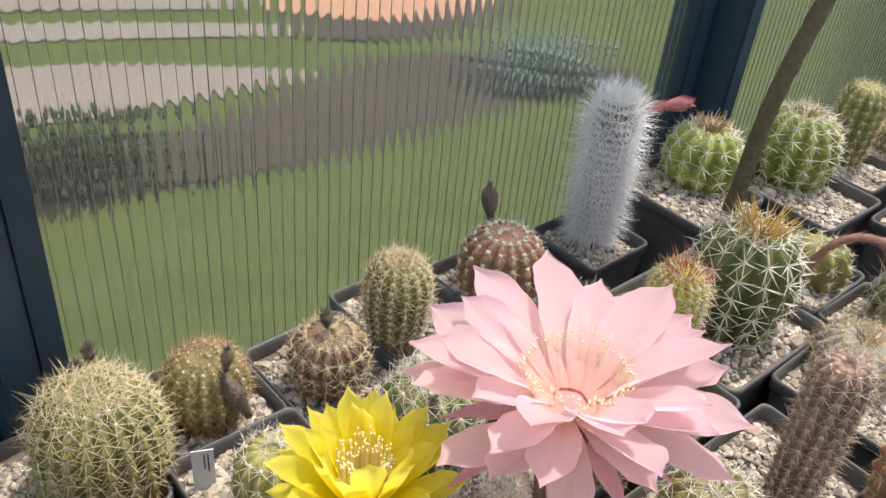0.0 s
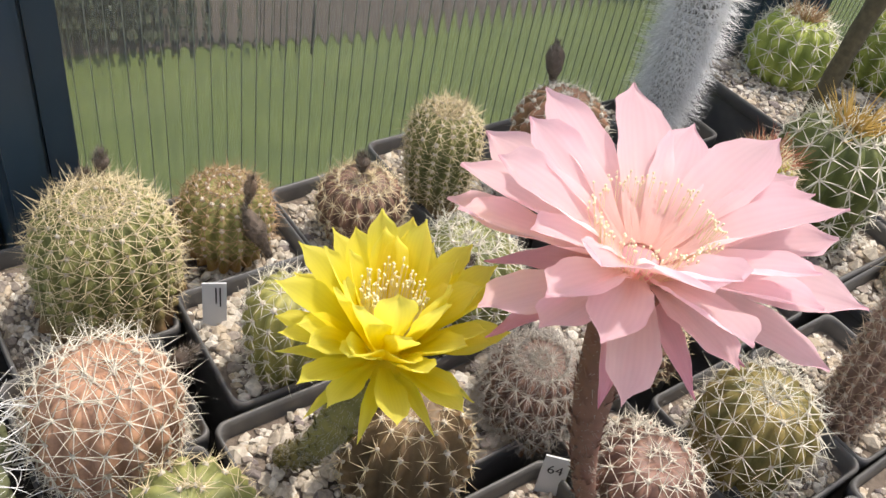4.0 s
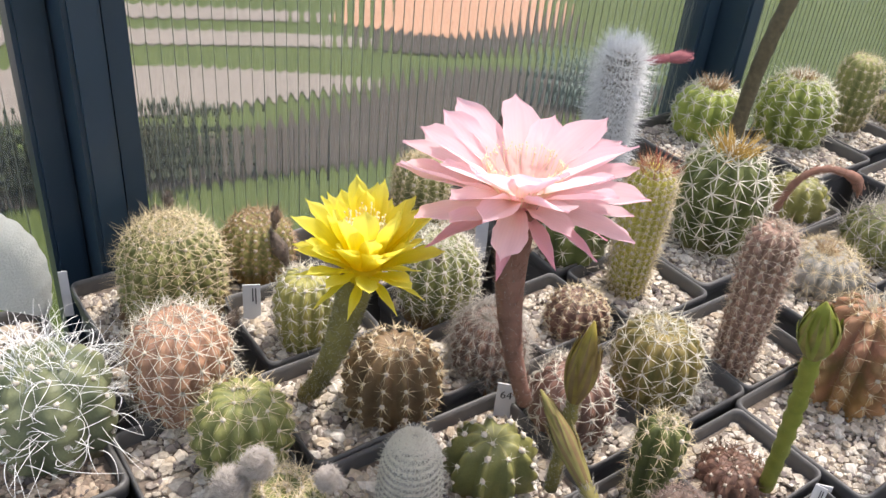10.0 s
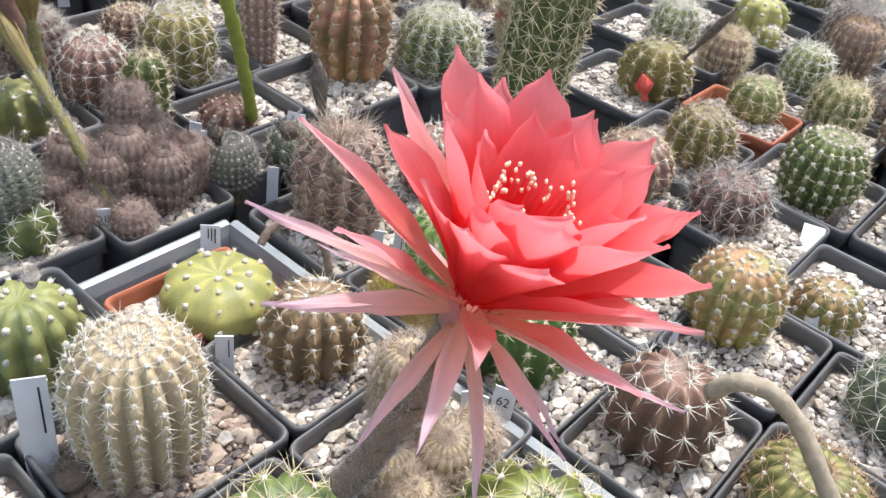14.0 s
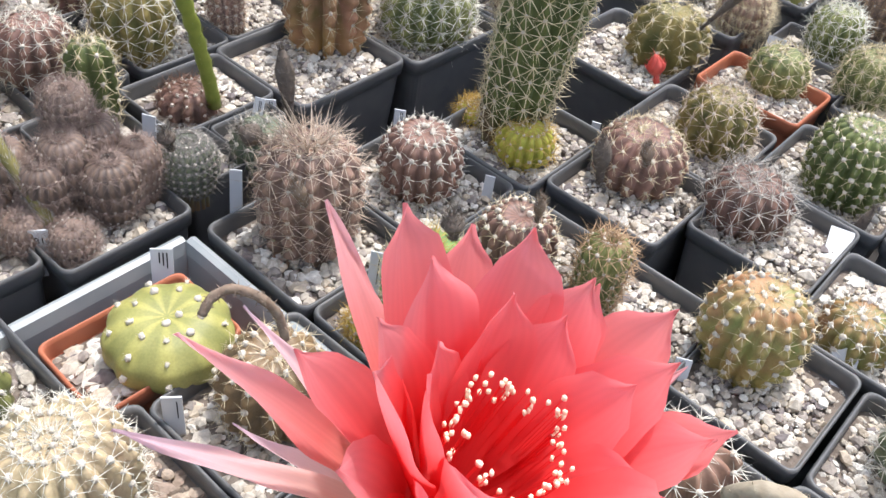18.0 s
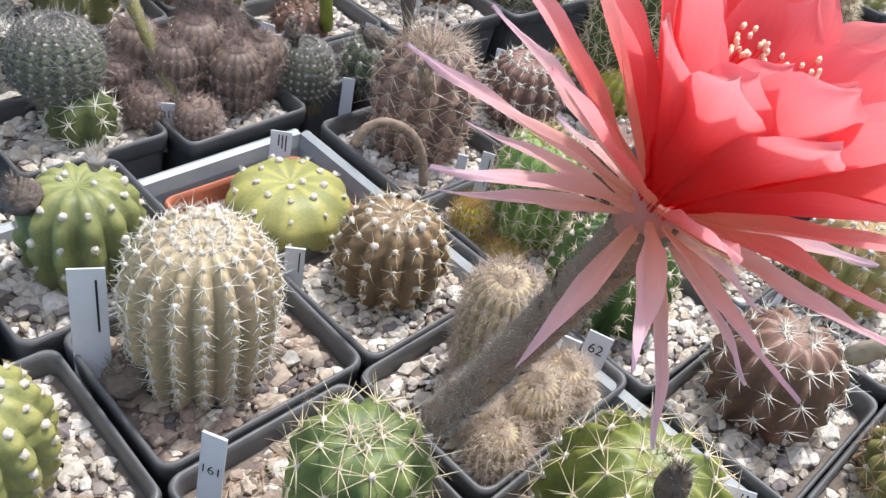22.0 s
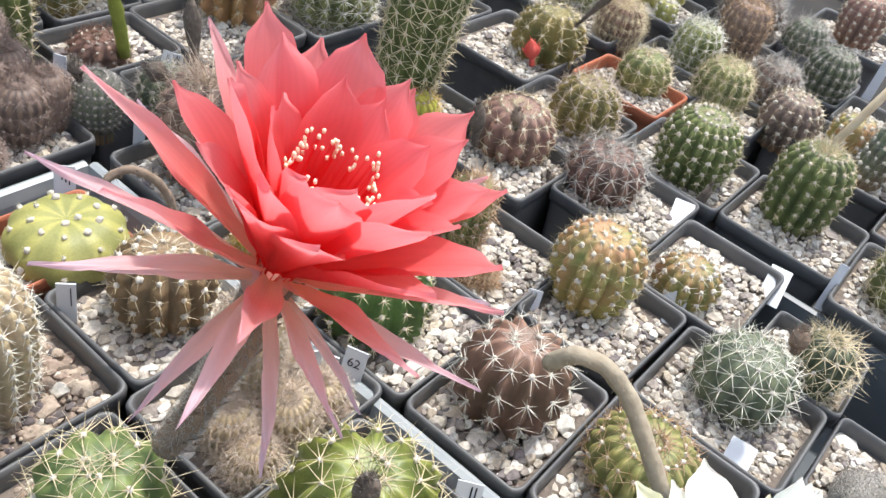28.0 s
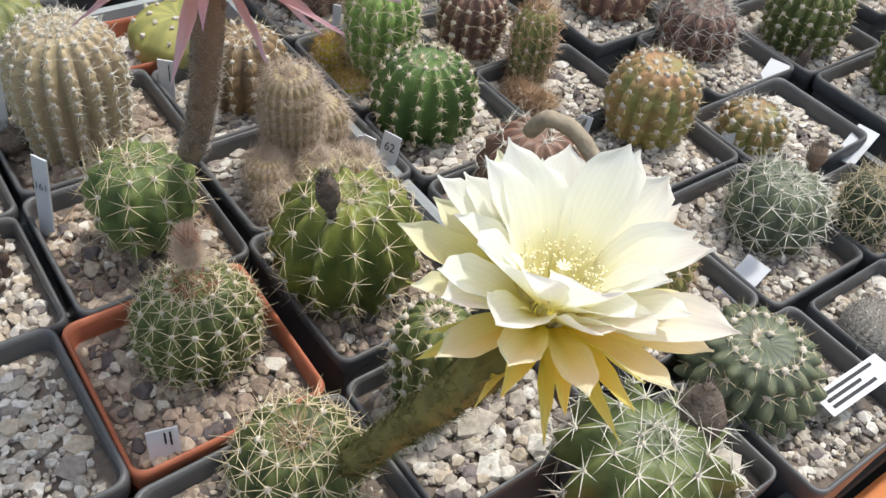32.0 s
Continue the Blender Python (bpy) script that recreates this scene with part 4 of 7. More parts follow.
def pane(name, x0, x1, z0, z1, y):
    """One fluted sheet; each flute is a shallow wave in the surface, with a web between flutes."""
    w = tagged(new(name), "clear fluted polycarbonate greenhouse pane", kind="structure")
    pitch = 0.0092
    n = int((x1 - x0) / pitch)
    v, f = [], []
    per = 8
    cols = n * per + 1
    for back in (0, 1):
        for z in (z0, z1):
            for k in range(cols):
                u = (k % per) / per
                wave = 0.00030 * math.sin(2 * math.pi * u)
                v.append((x0 + k * pitch / per, y + (0.004 - wave if back else wave), z))
    f = [(k, k + 1, cols + k + 1, cols + k) for k in range(cols - 1)]
    f += [tuple(2 * cols + a for a in (k + 1, k, cols + k, cols + k + 1)) for k in range(cols - 1)]
    p = part("pane", mesh_of("pane", v, f, PANE), w)
    p.visible_shadow = False
    v, f = [], []
    rng = random.Random(int(100 * abs(x0)))
    for k in range(n):
        xa = x0 + k * pitch
        t = 0.00015 * rng.uniform(0.5, 1.7)
        o = len(v)
        v += [(xa - t, y - 0.0012, z0), (xa + t, y - 0.0012, z0), (xa + t, y - 0.0005, z0), (xa - t, y - 0.0005, z0)]
        v += [(a, b, z1) for a, b, _ in v[o : o + 4]]
        f += [(o, o + 1, o + 5, o + 4), (o + 1, o + 2, o + 6, o + 5), (o + 2, o + 3, o + 7, o + 6), (o + 3, o, o + 4, o + 7)]
    q = part("flute_web", mesh_of("flute_web", v, f, WEB, smooth=False), w, "pale upright webs between the flutes")
    q.visible_shadow = False
    return w


TOP = 1.75
pane("window_1", -0.100, 0.480, Z0 - 0.10, TOP, WALL_Y)
pane("window_2", 0.548, 1.150, Z0 - 0.10, TOP, WALL_Y)
pane("window_3", -0.90, -0.163, Z0 - 0.10, TOP, WALL_Y)
pane("window_4", 1.218, 1.63, Z0 - 0.10, TOP, WALL_Y)


def post(name, x0, x1):
    p = tagged(new(name), "dark blue powder coated aluminium greenhouse post", kind="structure")
    w = x1 - x0
    box("web", (x0 + 0.36 * w, WALL_Y - 0.045, Z0 - 0.101), (x1 - 0.30 * w, WALL_Y + 0.02, TOP), POST, p)
    box("flange", (x0, WALL_Y - 0.012, Z0 - 0.101), (x0 + 0.36 * w - 0.001, WALL_Y + 0.02, TOP), POST, p)
    box("flange", (x1 - 0.30 * w + 0.001, WALL_Y - 0.030, Z0 - 0.101), (x1, WALL_Y + 0.02, TOP), POST, p)
    return p


post("post_1", -0.163, -0.100)
post("post_2", 0.480, 0.548)
post("post_3", 1.150, 1.218)
box("sill", (-0.95, WALL_Y - 0.004, Z0 - 0.14), (1.65, WALL_Y + 0.025, Z0 - 0.1015), POST, None, "dark blue aluminium sill along the wall", "structure")
box("wall_plinth", (-0.95, WALL_Y - 0.005, 0.01), (1.65, WALL_Y + 0.02, Z0 - 0.142), POST, None, "dark blue lower wall panel of the greenhouse", "structure")

# bench of boards under the pots
bench = thing("bench", 0.0, 0.0, 0.0, "long dark wooden greenhouse bench with slatted boards", "bench")
for k in range(12):
    y0 = -0.436 + k * 0.078
    box("board", (-0.55, y0, Z0 - 0.098), (1.55, y0 + 0.073, Z0 - 0.080), BENCH, bench)
for x0 in (-0.5, 0.5, 1.45):
    for y0 in (-0.43, 0.42):
        box("leg", (x0, y0, 0.0), (x0 + 0.05, y0 + 0.05, Z0 - 0.0985), BENCH, bench)

# flat trays that hold some of the pots
def tray(x0, x1, y0, y1, high, mat, label, front=None):
    t = thing("pot_tray", (x0 + x1) / 2, (y0 + y1) / 2, Z0 - 0.0795, label, "tray")
    hx, hy = (x1 - x0) / 2, (y1 - y0) / 2
    part("tray_floor", mesh_of("tray_floor", [(-hx, -hy, 0.0), (hx, -hy, 0.0), (hx, hy, 0.0), (-hx, hy, 0.0)], [(0, 1, 2, 3)], mat, smooth=False), t)

    def wall(name, ax, ay, bx, by, nx, ny, high=high):
        # section of the wall: outer face, rolled lip, ribbed inner face
        sec = [(0.000, 0.0), (0.002, high - 0.006), (0.005, high - 0.005), (0.0055, high - 0.001), (0.003, high), (0.0, high - 0.001), (-0.0015, high - 0.008), (-0.0035, 0.001)]
        v = []
        for px, py in ((ax, ay), (bx, by)):
            v += [(px + nx * o, py + ny * o, z) for o, z in sec]
        n = len(sec)
        part("tray_wall", mesh_of("tray_wall", v, [(k, (k + 1) % n, n + (k + 1) % n, n + k) for k in range(n)], mat, smooth=False), t)

    wall("tray_wall", -hx, -hy, hx, -hy, 0, -1, front or high)
    wall("tray_wall", hx, hy, -hx, hy, 0, 1)
    wall("tray_wall", hx, -hy, hx, hy, 1, 0)
    wall("tray_wall", -hx, hy, -hx, -hy, -1, 0)
    return t


tray(-0.300, 0.0165, -0.2995, 0.013, 0.076, TRAY_GREY, "long grey plastic tray with ribbed sides holding pots", 0.03)
tray(0.0225, 0.288, -0.430, -0.151, 0.066, TRAY_DARK, "dark grey plastic tray holding pots, one corner empty")

# orange table beside the bench
table_top = thing("table", 0.0, 0.0, 0.0, "orange painted wooden table standing beside the bench", "table")
box("top", (-0.45, -0.90, Z0 - 0.125), (0.75, -0.4395, Z0 - 0.095), ORANGE, table_top)

for x0 in (-0.40, 0.65):
    for y0 in (-0.88, -0.50):
        box("leg", (x0, y0, 0.0), (x0 + 0.05, y0 + 0.05, Z0 - 0.1255), ORANGE, table_top)

# things at the far end of the bench
CARD = plain("brown_cardboard", (0.34, 0.28, 0.21), (0.28, 0.22, 0.16), rough=0.85, scale=20, strength=0.1)
def planter(x, y, z, w, d, h, mat, label):
    t = thing("planter_box", x, y, z, label, "planter")
    v = []
    for s, zz in ((0.86, 0.0), (1.0, h), (0.93, h), (0.80, 0.01)):
        v += [(-w / 2 * s, -d / 2 * s, zz), (w / 2 * s, -d / 2 * s, zz), (w / 2 * s, d / 2 * s, zz), (-w / 2 * s, d / 2 * s, zz)]
    part("planter_body", mesh_of("planter_body", v, grid_faces(4, 4) + [(3, 2, 1, 0), (12, 13, 14, 15)], mat, smooth=False), t)
    return t


planter(1.452, 0.160, Z0 - 0.08, 0.085, 0.085, 0.062, POT_CLAY, "terracotta coloured planter box at the bench end")
carton = thing("cardboard_box", 0.0, 0.0, 0.0, "brown cardboard box at the bench end", "box")
box("carton_body", (1.362, 0.235, Z0 - 0.079), (1.40, 0.46, Z0 + 0.14), CARD, carton)
planter(1.462, 0.035, Z0 - 0.08, 0.12, 0.12, 0.10, POT_BLACK, "black square planter at the bench end")
planter(1.482, 0.32, Z0 - 0.08, 0.13, 0.14, 0.13, POT_BLACK, "large black planter at the bench end")
sheetv, sheetf = [], []
for k in range(181):
    for zz in (0.0, 0.10):
        sheetv.append((0.0035 * math.sin(k * 0.75), -0.17 + k * 0.0019, zz))
sheetf = [(2 * k, 2 * k + 2, 2 * k + 3, 2 * k + 1) for k in range(180)]
corr = thing("corrugated_sheet", 1.150, -0.05, Z0 - 0.08, "white corrugated plastic sheet standing on the bench", "plastic sheet")
cs = part("sheet", mesh_of("sheet", sheetv, sheetf, CORR), corr)
solid = cs.modifiers.new("thick", "SOLIDIFY")
solid.thickness = 0.002

# the rest of the house, added: walls and roof that scatter sun as fill
DIFFUSER, cn, cl, cb = material("translucent_polycarbonate", 0.1, 0.4)
ct = cn.new("ShaderNodeBsdfTransparent")
ct.inputs[0].default_value = (0.93, 0.95, 0.94, 1)
cg = cn.new("ShaderNodeBsdfGlossy")
cg.inputs["Roughness"].default_value = 0.2
cm = cn.new("ShaderNodeMixShader")
cm.inputs[0].default_value = 0.06
cl.new(ct.outputs[0], cm.inputs[1])
cl.new(cg.outputs[0], cm.inputs[2])
# translucent share set high so the sunlit sheets brighten the shade inside
cd = cn.new("ShaderNodeBsdfTranslucent")
cd.inputs[0].default_value = (0.92, 0.93, 0.95, 1)
cx = cn.new("ShaderNodeMixShader")
cx.inputs[0].default_value = 0.7
cl.new(cm.outputs[0], cx.inputs[1])
cl.new(cd.outputs[0], cx.inputs[2])
cl.new(cx.outputs[0], cn["Material Output"].inputs[0])


def diffuser_wall(name, corners, label):
    ob = tagged(new(name, mesh_of(name, corners, [(0, 1, 2, 3)], DIFFUSER, smooth=False)), label, kind="structure")
    ob.visible_shadow = False
    return ob


diffuser_wall("wall_south", [(-0.95, -1.6, 0.0), (1.65, -1.6, 0.0), (1.65, -1.6, TOP), (-0.95, -1.6, TOP)], "added translucent polycarbonate wall behind the bench")
diffuser_wall("wall_west", [(-0.95, -1.6, 0.0), (-0.95, 0.52, 0.0), (-0.95, 0.52, TOP), (-0.95, -1.6, TOP)], "added translucent polycarbonate end wall")
diffuser_wall("wall_east", [(1.65, -1.6, 0.0), (1.65, 0.52, 0.0), (1.65, 0.52, TOP), (1.65, -1.6, TOP)], "added translucent polycarbonate end wall")
diffuser_wall("roof_north", [(-0.97, 0.53, TOP), (1.67, 0.53, TOP), (1.67, -0.54, 2.35), (-0.97, -0.54, 2.35)], "added translucent polycarbonate roof slope")
diffuser_wall("roof_south", [(-0.97, -1.61, TOP), (1.67, -1.61, TOP), (1.67, -0.54, 2.35), (-0.97, -0.54, 2.35)], "added translucent polycarbonate roof slope")

# flat crested cactus beside the post
FAN = plain("pale_felted_skin", (0.52, 0.54, 0.50), (0.40, 0.42, 0.39), rough=0.95, scale=900, strength=0.5)


def crested(x, y, z, wide, high, rz):
    t = thing("crested_cactus", x, y, z, "pale grey felted fan shaped crested cactus", "cactus", rz=rz)
    v = []
    n, rings = 64, 7
    for k in range(rings):
        s = 1 - (k / (rings - 1)) ** 2.2
        for j in range(n):
            a = math.pi * (j / (n - 1)) * 1.3 - 0.15 * math.pi
            edge = 1 + (0.025 * abs(math.sin(j * 0.75))) * (k < 3)
            v.append((wide / 2 * math.cos(a) * (1 - k / (rings - 1)) * edge, 0.007 * math.sqrt(max(0, 1 - (1 - k / (rings - 1)) ** 6)), high / 2 + high / 2 * math.sin(a) * (1 - k / (rings - 1)) * edge))
    m = len(v)
    v += [(a, -b, c) for a, b, c in v]
    f = grid_faces(rings, n, closed=False) + [tuple(i + m for i in reversed(q)) for q in grid_faces(rings, n, closed=False)]
    part("fan", mesh_of("fan", v, f, FAN), t)
    return t


crested(-0.224, 0.396, Z0 - 0.012, 0.082, 0.112, 6)
pot(-0.225, 0.400, Z0, 0.0795, 0.5, variant=2)
pot(-0.2035, -0.2595, Z0 + 0.004, 0.0845, 0.4, fill="grit", variant=1)
BLUE = plain("blue_plastic", (0.05, 0.22, 0.50), (0.04, 0.17, 0.40), rough=0.4, scale=60, strength=0.05)
tub = thing("round_tub", -0.1860, -0.0120, Z0 - 0.0785, "small round blue plastic tub", "tub")
tv = []
for tr, tz in ((0.024, 0.0), (0.030, 0.084), (0.0325, 0.086), (0.0325, 0.090), (0.029, 0.090), (0.0225, 0.004)):
    tv += [(tr * math.cos(k * math.pi / 16), tr * math.sin(k * math.pi / 16), tz) for k in range(32)]
part("tub_body", mesh_of("tub_body", tv, grid_faces(6, 32) + [tuple(reversed(range(32))), tuple(range(160, 192))], BLUE), tub)


# ---- cacti ----
budded = cactus("globe_cactus", "spiny olive green globe cactus with small dark buds", -0.1102, 0.4087, 0.8730, 0.0326, 0.0611, 20, "green", "star", "cream", grow=0.95, rows=11, depth=0.16, foot=1.05, knob=0.06)
graybud = cactus("globe_cactus", "brownish green globe cactus with a grey woolly bud", -0.0454, 0.4210, 0.8730, 0.0245, 0.0400, 16, "olive", "star", "tan", grow=0.7, rows=9)
orange = cactus("globe_cactus", "orange brown globe cactus with dense pale spines", -0.1398, 0.3181, 0.8680, 0.0290, 0.0661, 15, "orange", "star", "white", grow=1.05, rows=8, depth=0.14)
lightribs = cactus("globe_cactus", "light green ribbed globe cactus with short spines", -0.1301, 0.2581, 0.8680, 0.0259, 0.0567, 13, "green", "short", "cream", depth=0.24, knob=0.08, rows=6, foot=0.6)
greenstem = cactus("globe_cactus", "bright green ribbed cactus bearing a yellow flower", -0.0547, 0.3328, 0.8680, 0.0196, 0.0573, 13, "lime", "short", "white", depth=0.2)
brown = cactus("globe_cactus", "dark brown ribbed globe cactus with pale areoles", -0.0414, 0.2538, 0.8680, 0.0285, 0.0569, 13, "brown", "star", "cream", depth=0.30, rows=8, sharp=True, grow=0.5, knob=0.05)
net = cactus("globe_cactus", "small grey cactus covered with comb-like spines", -0.0762, 0.1833, 0.8680, 0.0188, 0.0649, 30, "grey", "comb", "white", rows=20, depth=0.05, peak=0.42, grow=0.9, thick=1.3)
starrib = cactus("globe_cactus", "yellow green cactus with deep ribs and white areoles", -0.0240, 0.1833, 0.8680, 0.0256, 0.0385, 9, "olive", "dot", "white", depth=0.32, sharp=True, grow=0.7, rows=5)
fluffy = cactus("globe_cactus", "yellowish barrel cactus with white fluffy buds", -0.1352, 0.2028, 0.8680, 0.0213, 0.0461, 20, "green", "star", "cream", grow=0.62, rows=9, depth=0.12)
whitespine = cactus("globe_cactus", "grey green cactus with long curling white spines", -0.2077, 0.3231, 0.8680, 0.0340, 0.0640, 7, "sage", "ball", "silver", depth=0.22, rows=7, crown="silver")
greenbud = cactus("globe_cactus", "green globe cactus with a grey woolly bud", 0.0364, 0.3222, 0.8730, 0.0280, 0.0566, 15, "green", "star", "white", grow=0.9, rows=9)
cyl = cactus("columnar_cactus", "pale green columnar cactus with short white spines", 0.0808, 0.4094, 0.8730, 0.0210, 0.0612, 14, "green", "star", "cream", grow=0.7, rows=13, crown="cream")
drybud = cactus("globe_cactus", "red brown knobbly cactus with a dried bloom", 0.1635, 0.4002, 0.8730, 0.0301, 0.0568, 16, "copper", "dot", "white")
brownbud = cactus("globe_cactus", "brown spiny globe cactus with a woolly bud", 0.0261, 0.4042, 0.8730, 0.0246, 0.0337, 18, "purple", "dense", "cream")
darkspiny = cactus("globe_cactus", "dark purple cactus hidden in grey spines", 0.0307, 0.2566, 0.8680, 0.0235, 0.0458, 20, "purple", "hair", "grey", grow=1.5, thick=1.3)
pinkbrown = cactus("globe_cactus", "purple brown ribbed cactus with white woolly dots", 0.1078, 0.2582, 0.8680, 0.0214, 0.0322, 13, "purple", "star", "cream", depth=0.22, grow=0.5, rows=7)
olive = cactus("globe_cactus", "olive brown globe cactus with curved tan spines", 0.1036, 0.1877, 0.8680, 0.0272, 0.0582, 13, "bronze", "star", "white", grow=0.95, rows=7, depth=0.2)
purple = cactus("globe_cactus", "small purple cactus with white areoles", 0.0501, 0.2085, 0.8680, 0.0130, 0.0371, 12, "purple", "star", "white", grow=0.6)
gold = cactus("columnar_cactus", "golden green columnar cactus with reddish crown spines", 0.1713, 0.2741, 0.8680, 0.0159, 0.1052, 16, "gold", "short", "cream", crown="red", rows=20, tuft=1.6)
hiddengreen = cactus("globe_cactus", "green ribbed cactus with white star spines", 0.1627, 0.3253, 0.8680, 0.0265, 0.0558, 8, "deep", "star", "white", depth=0.18, thick=1.3, grow=0.8, rows=5)
woolly = cactus("columnar_cactus", "white woolly column cactus with a pink bud", 0.2991, 0.4311, 0.8540, 0.0158, 0.1240, 24, "grey", "wool", "silver", rows=22, grow=1.15, crown="silver", tuft=0.8)
bigstar = cactus("globe_cactus", "large dark green cactus with bold white star spines", 0.2808, 0.2893, 0.8680, 0.0350, 0.0848, 12, "deep", "star", "white", grow=1.1, thick=2.1, crown="gold", tuft=1.5, depth=0.26, rows=8, knob=0.05)
rear1 = cactus("globe_cactus", "green barrel cactus with deep ribs and tan spines", 0.4303, 0.4247, 0.8680, 0.0341, 0.0568, 12, "fresh", "star", "white", grow=0.95, thick=1.8, depth=0.24, rows=6, crown="tan", tuft=1.2)
rear2 = cactus("globe_cactus", "bright green barrel cactus with deep ribs", 0.5078, 0.3822, 0.8680, 0.0373, 0.0704, 13, "fresh", "star", "white", grow=0.95, thick=1.8, depth=0.24, rows=8, crown="tan", tuft=0.8)
rear3 = cactus("columnar_cactus", "green columnar cactus with pale ribs", 0.5862, 0.3697, 0.8680, 0.0208, 0.0819, 13, "green", "short", "cream", depth=0.2)
rear4 = cactus("globe_cactus", "small green cactus beside a black pot", 0.6470, 0.3569, 0.8680, 0.0124, 0.0327, 12, "green", "short", "cream")
browncol = cactus("columnar_cactus", "reddish brown columnar cactus with woolly areoles", 0.1682, 0.1762, 0.8680, 0.0148, 0.1136, 12, "dusty", "short", "wheat", depth=0.28, rows=16, knob=0.10)
curvebud = cactus("globe_cactus", "yellow green ribbed cactus with a curved red stalk", 0.3838, 0.2854, 0.8680, 0.0270, 0.0371, 9, "lime", "short", "white", depth=0.3, sharp=True)
palespiny = cactus("globe_cactus", "pale cactus dusted with cream and tan spines", 0.3091, 0.2084, 0.8680, 0.0304, 0.0339, 16, "grey", "dense", "cream", crown="tan", grow=1.3, thick=1.2)
grayspiny = cactus("globe_cactus", "grey green cactus with stout pale spines", 0.3898, 0.2092, 0.8680, 0.0314, 0.0431, 14, "green", "star", "grey", depth=0.22, thick=1.4, grow=1.4)
copper = cactus("globe_cactus", "copper brown ribbed cactus with pale areoles and stalk", 0.2133, 0.1234, 0.8680, 0.0310, 0.0745, 11, "copper", "short", "cream", depth=0.46, rows=8, knob=0.07, foot=0.8, crown="white", tuft=1.2)
whitegreen = cactus("globe_cactus", "green globe cactus with a veil of white spines", 0.2789, 0.0883, 0.8680, 0.0350, 0.0524, 16, "green", "dense", "white", thick=1.3, grow=1.35, depth=0.26)
smallcol = cactus("columnar_cactus", "small dark green column with few deep ribs", 0.0408, 0.1297, 0.8680, 0.0133, 0.0616, 7, "deep", "short", "cream", depth=0.3)
darkstem = cactus("globe_cactus", "small dark purple ribbed cactus with a green stalk", 0.0900, 0.1128, 0.8680, 0.0187, 0.0204, 11, "purple", "short", "brown", depth=0.25)
darkrib = cactus("globe_cactus", "dark green ribbed cactus with white areoles", -0.0864, 0.1310, 0.8680, 0.0099, 0.0341, 11, "dark", "short", "white", depth=0.25)
netgraft = cactus("globe_cactus", "dark net-spined ball cactus grafted on a green stock", -0.0790, 0.0830, 0.8860, 0.0225, 0.0430, 20, "dark", "net", "ash", rows=12, depth=0.08, foot=0.5)
greydome = cactus("globe_cactus", "small dark cactus netted with grey spines", 0.0480, 0.0530, 0.8680, 0.0166, 0.0357, 24, "dark", "net", "ash", rows=9, depth=0.08, grow=0.75)
darkgreen = cactus("globe_cactus", "small dark green cactus with a withered bloom", 0.0931, 0.0464, 0.8680, 0.0178, 0.0305, 13, "dark", "short", "grey")
spinybrown = cactus("columnar_cactus", "tall brown cactus with long bristling tan spines", 0.0688, -0.0222, 0.8680, 0.0265, 0.0690, 13, "dusty", "needle", "wheat", rows=9, crown="wheat", tuft=1.6, depth=0.18, knob=0.09, grow=1.0, thick=1.0, foot=0.85)
dots = cactus("globe_cactus", "purple brown cactus with rows of white dots", 0.1471, -0.0288, 0.8680, 0.0244, 0.0442, 16, "purple", "dot", "white", knob=0.07, depth=0.2, thick=1.2)
redspot = cactus("globe_cactus", "reddish brown globe cactus with pale spines", 0.2546, -0.1107, 0.8680, 0.0285, 0.0408, 15, "purple", "star", "cream", grow=0.55, depth=0.2)
oliverib = cactus("globe_cactus", "olive green cactus with pale tan rib edges", 0.3256, -0.1245, 0.8680, 0.0259, 0.0445, 12, "bronze", "star", "wheat", grow=0.75, thick=1.2, depth=0.30)
oliveback = cactus("globe_cactus", "olive ribbed cactus with a dry brown stalk", 0.3954, -0.0448, 0.8680, 0.0302, 0.0461, 11, "bronze", "star", "cream", depth=0.36, sharp=True, grow=0.7)
palesmall = cactus("globe_cactus", "small pale green ribbed cactus in terracotta pot", 0.4298, -0.1194, 0.8680, 0.0216, 0.0351, 11, "green", "star", "cream", grow=0.75, thick=1.2)
greenback = cactus("globe_cactus", "green ribbed cactus with short white spines", 0.5104, -0.1255, 0.8680, 0.0205, 0.0454, 14, "green", "star", "white", grow=0.75, thick=1.2)
yellowclump = cactus("globe_cactus", "bright yellow green knobbly cactus", 0.6108, -0.0385, 0.8680, 0.0266, 0.0373, 8, "lime", "dot", "white", depth=0.3)
bigolive = cactus("globe_cactus", "grey green globe cactus with many white areoles", 0.3461, -0.2065, 0.8680, 0.0281, 0.0562, 18, "deep", "dot", "cream", depth=0.24, rows=8, grow=1.1)
purplestar = cactus("globe_cactus", "dark purple cactus with dark star spines", 0.2718, -0.1763, 0.8680, 0.0262, 0.0366, 14, "purple", "needle", "grey", grow=1.0, thick=1.2)
whitedots = cactus("globe_cactus", "smooth yellow green cactus with white woolly dots", -0.0290, -0.0388, 0.8680, 0.0296, 0.0295, 9, "lime", "ball", "white", depth=0.06, rows=5, knob=0.02)
browndots = cactus("globe_cactus", "dark brown ribbed cactus with cream woolly areoles", -0.0165, -0.0967, 0.8680, 0.0248, 0.0457, 13, "brown", "dot", "cream", depth=0.2, edged=True)
greencol = cactus("columnar_cactus", "bright green columnar cactus with golden crown spines", 0.0659, -0.1071, 0.8680, 0.0213, 0.0622, 15, "bright", "short", "cream", crown="gold")
brownmid = cactus("globe_cactus", "brown globe cactus with pale dots and bloom", 0.1310, -0.1107, 0.8680, 0.0216, 0.0463, 15, "purple", "dot", "cream")
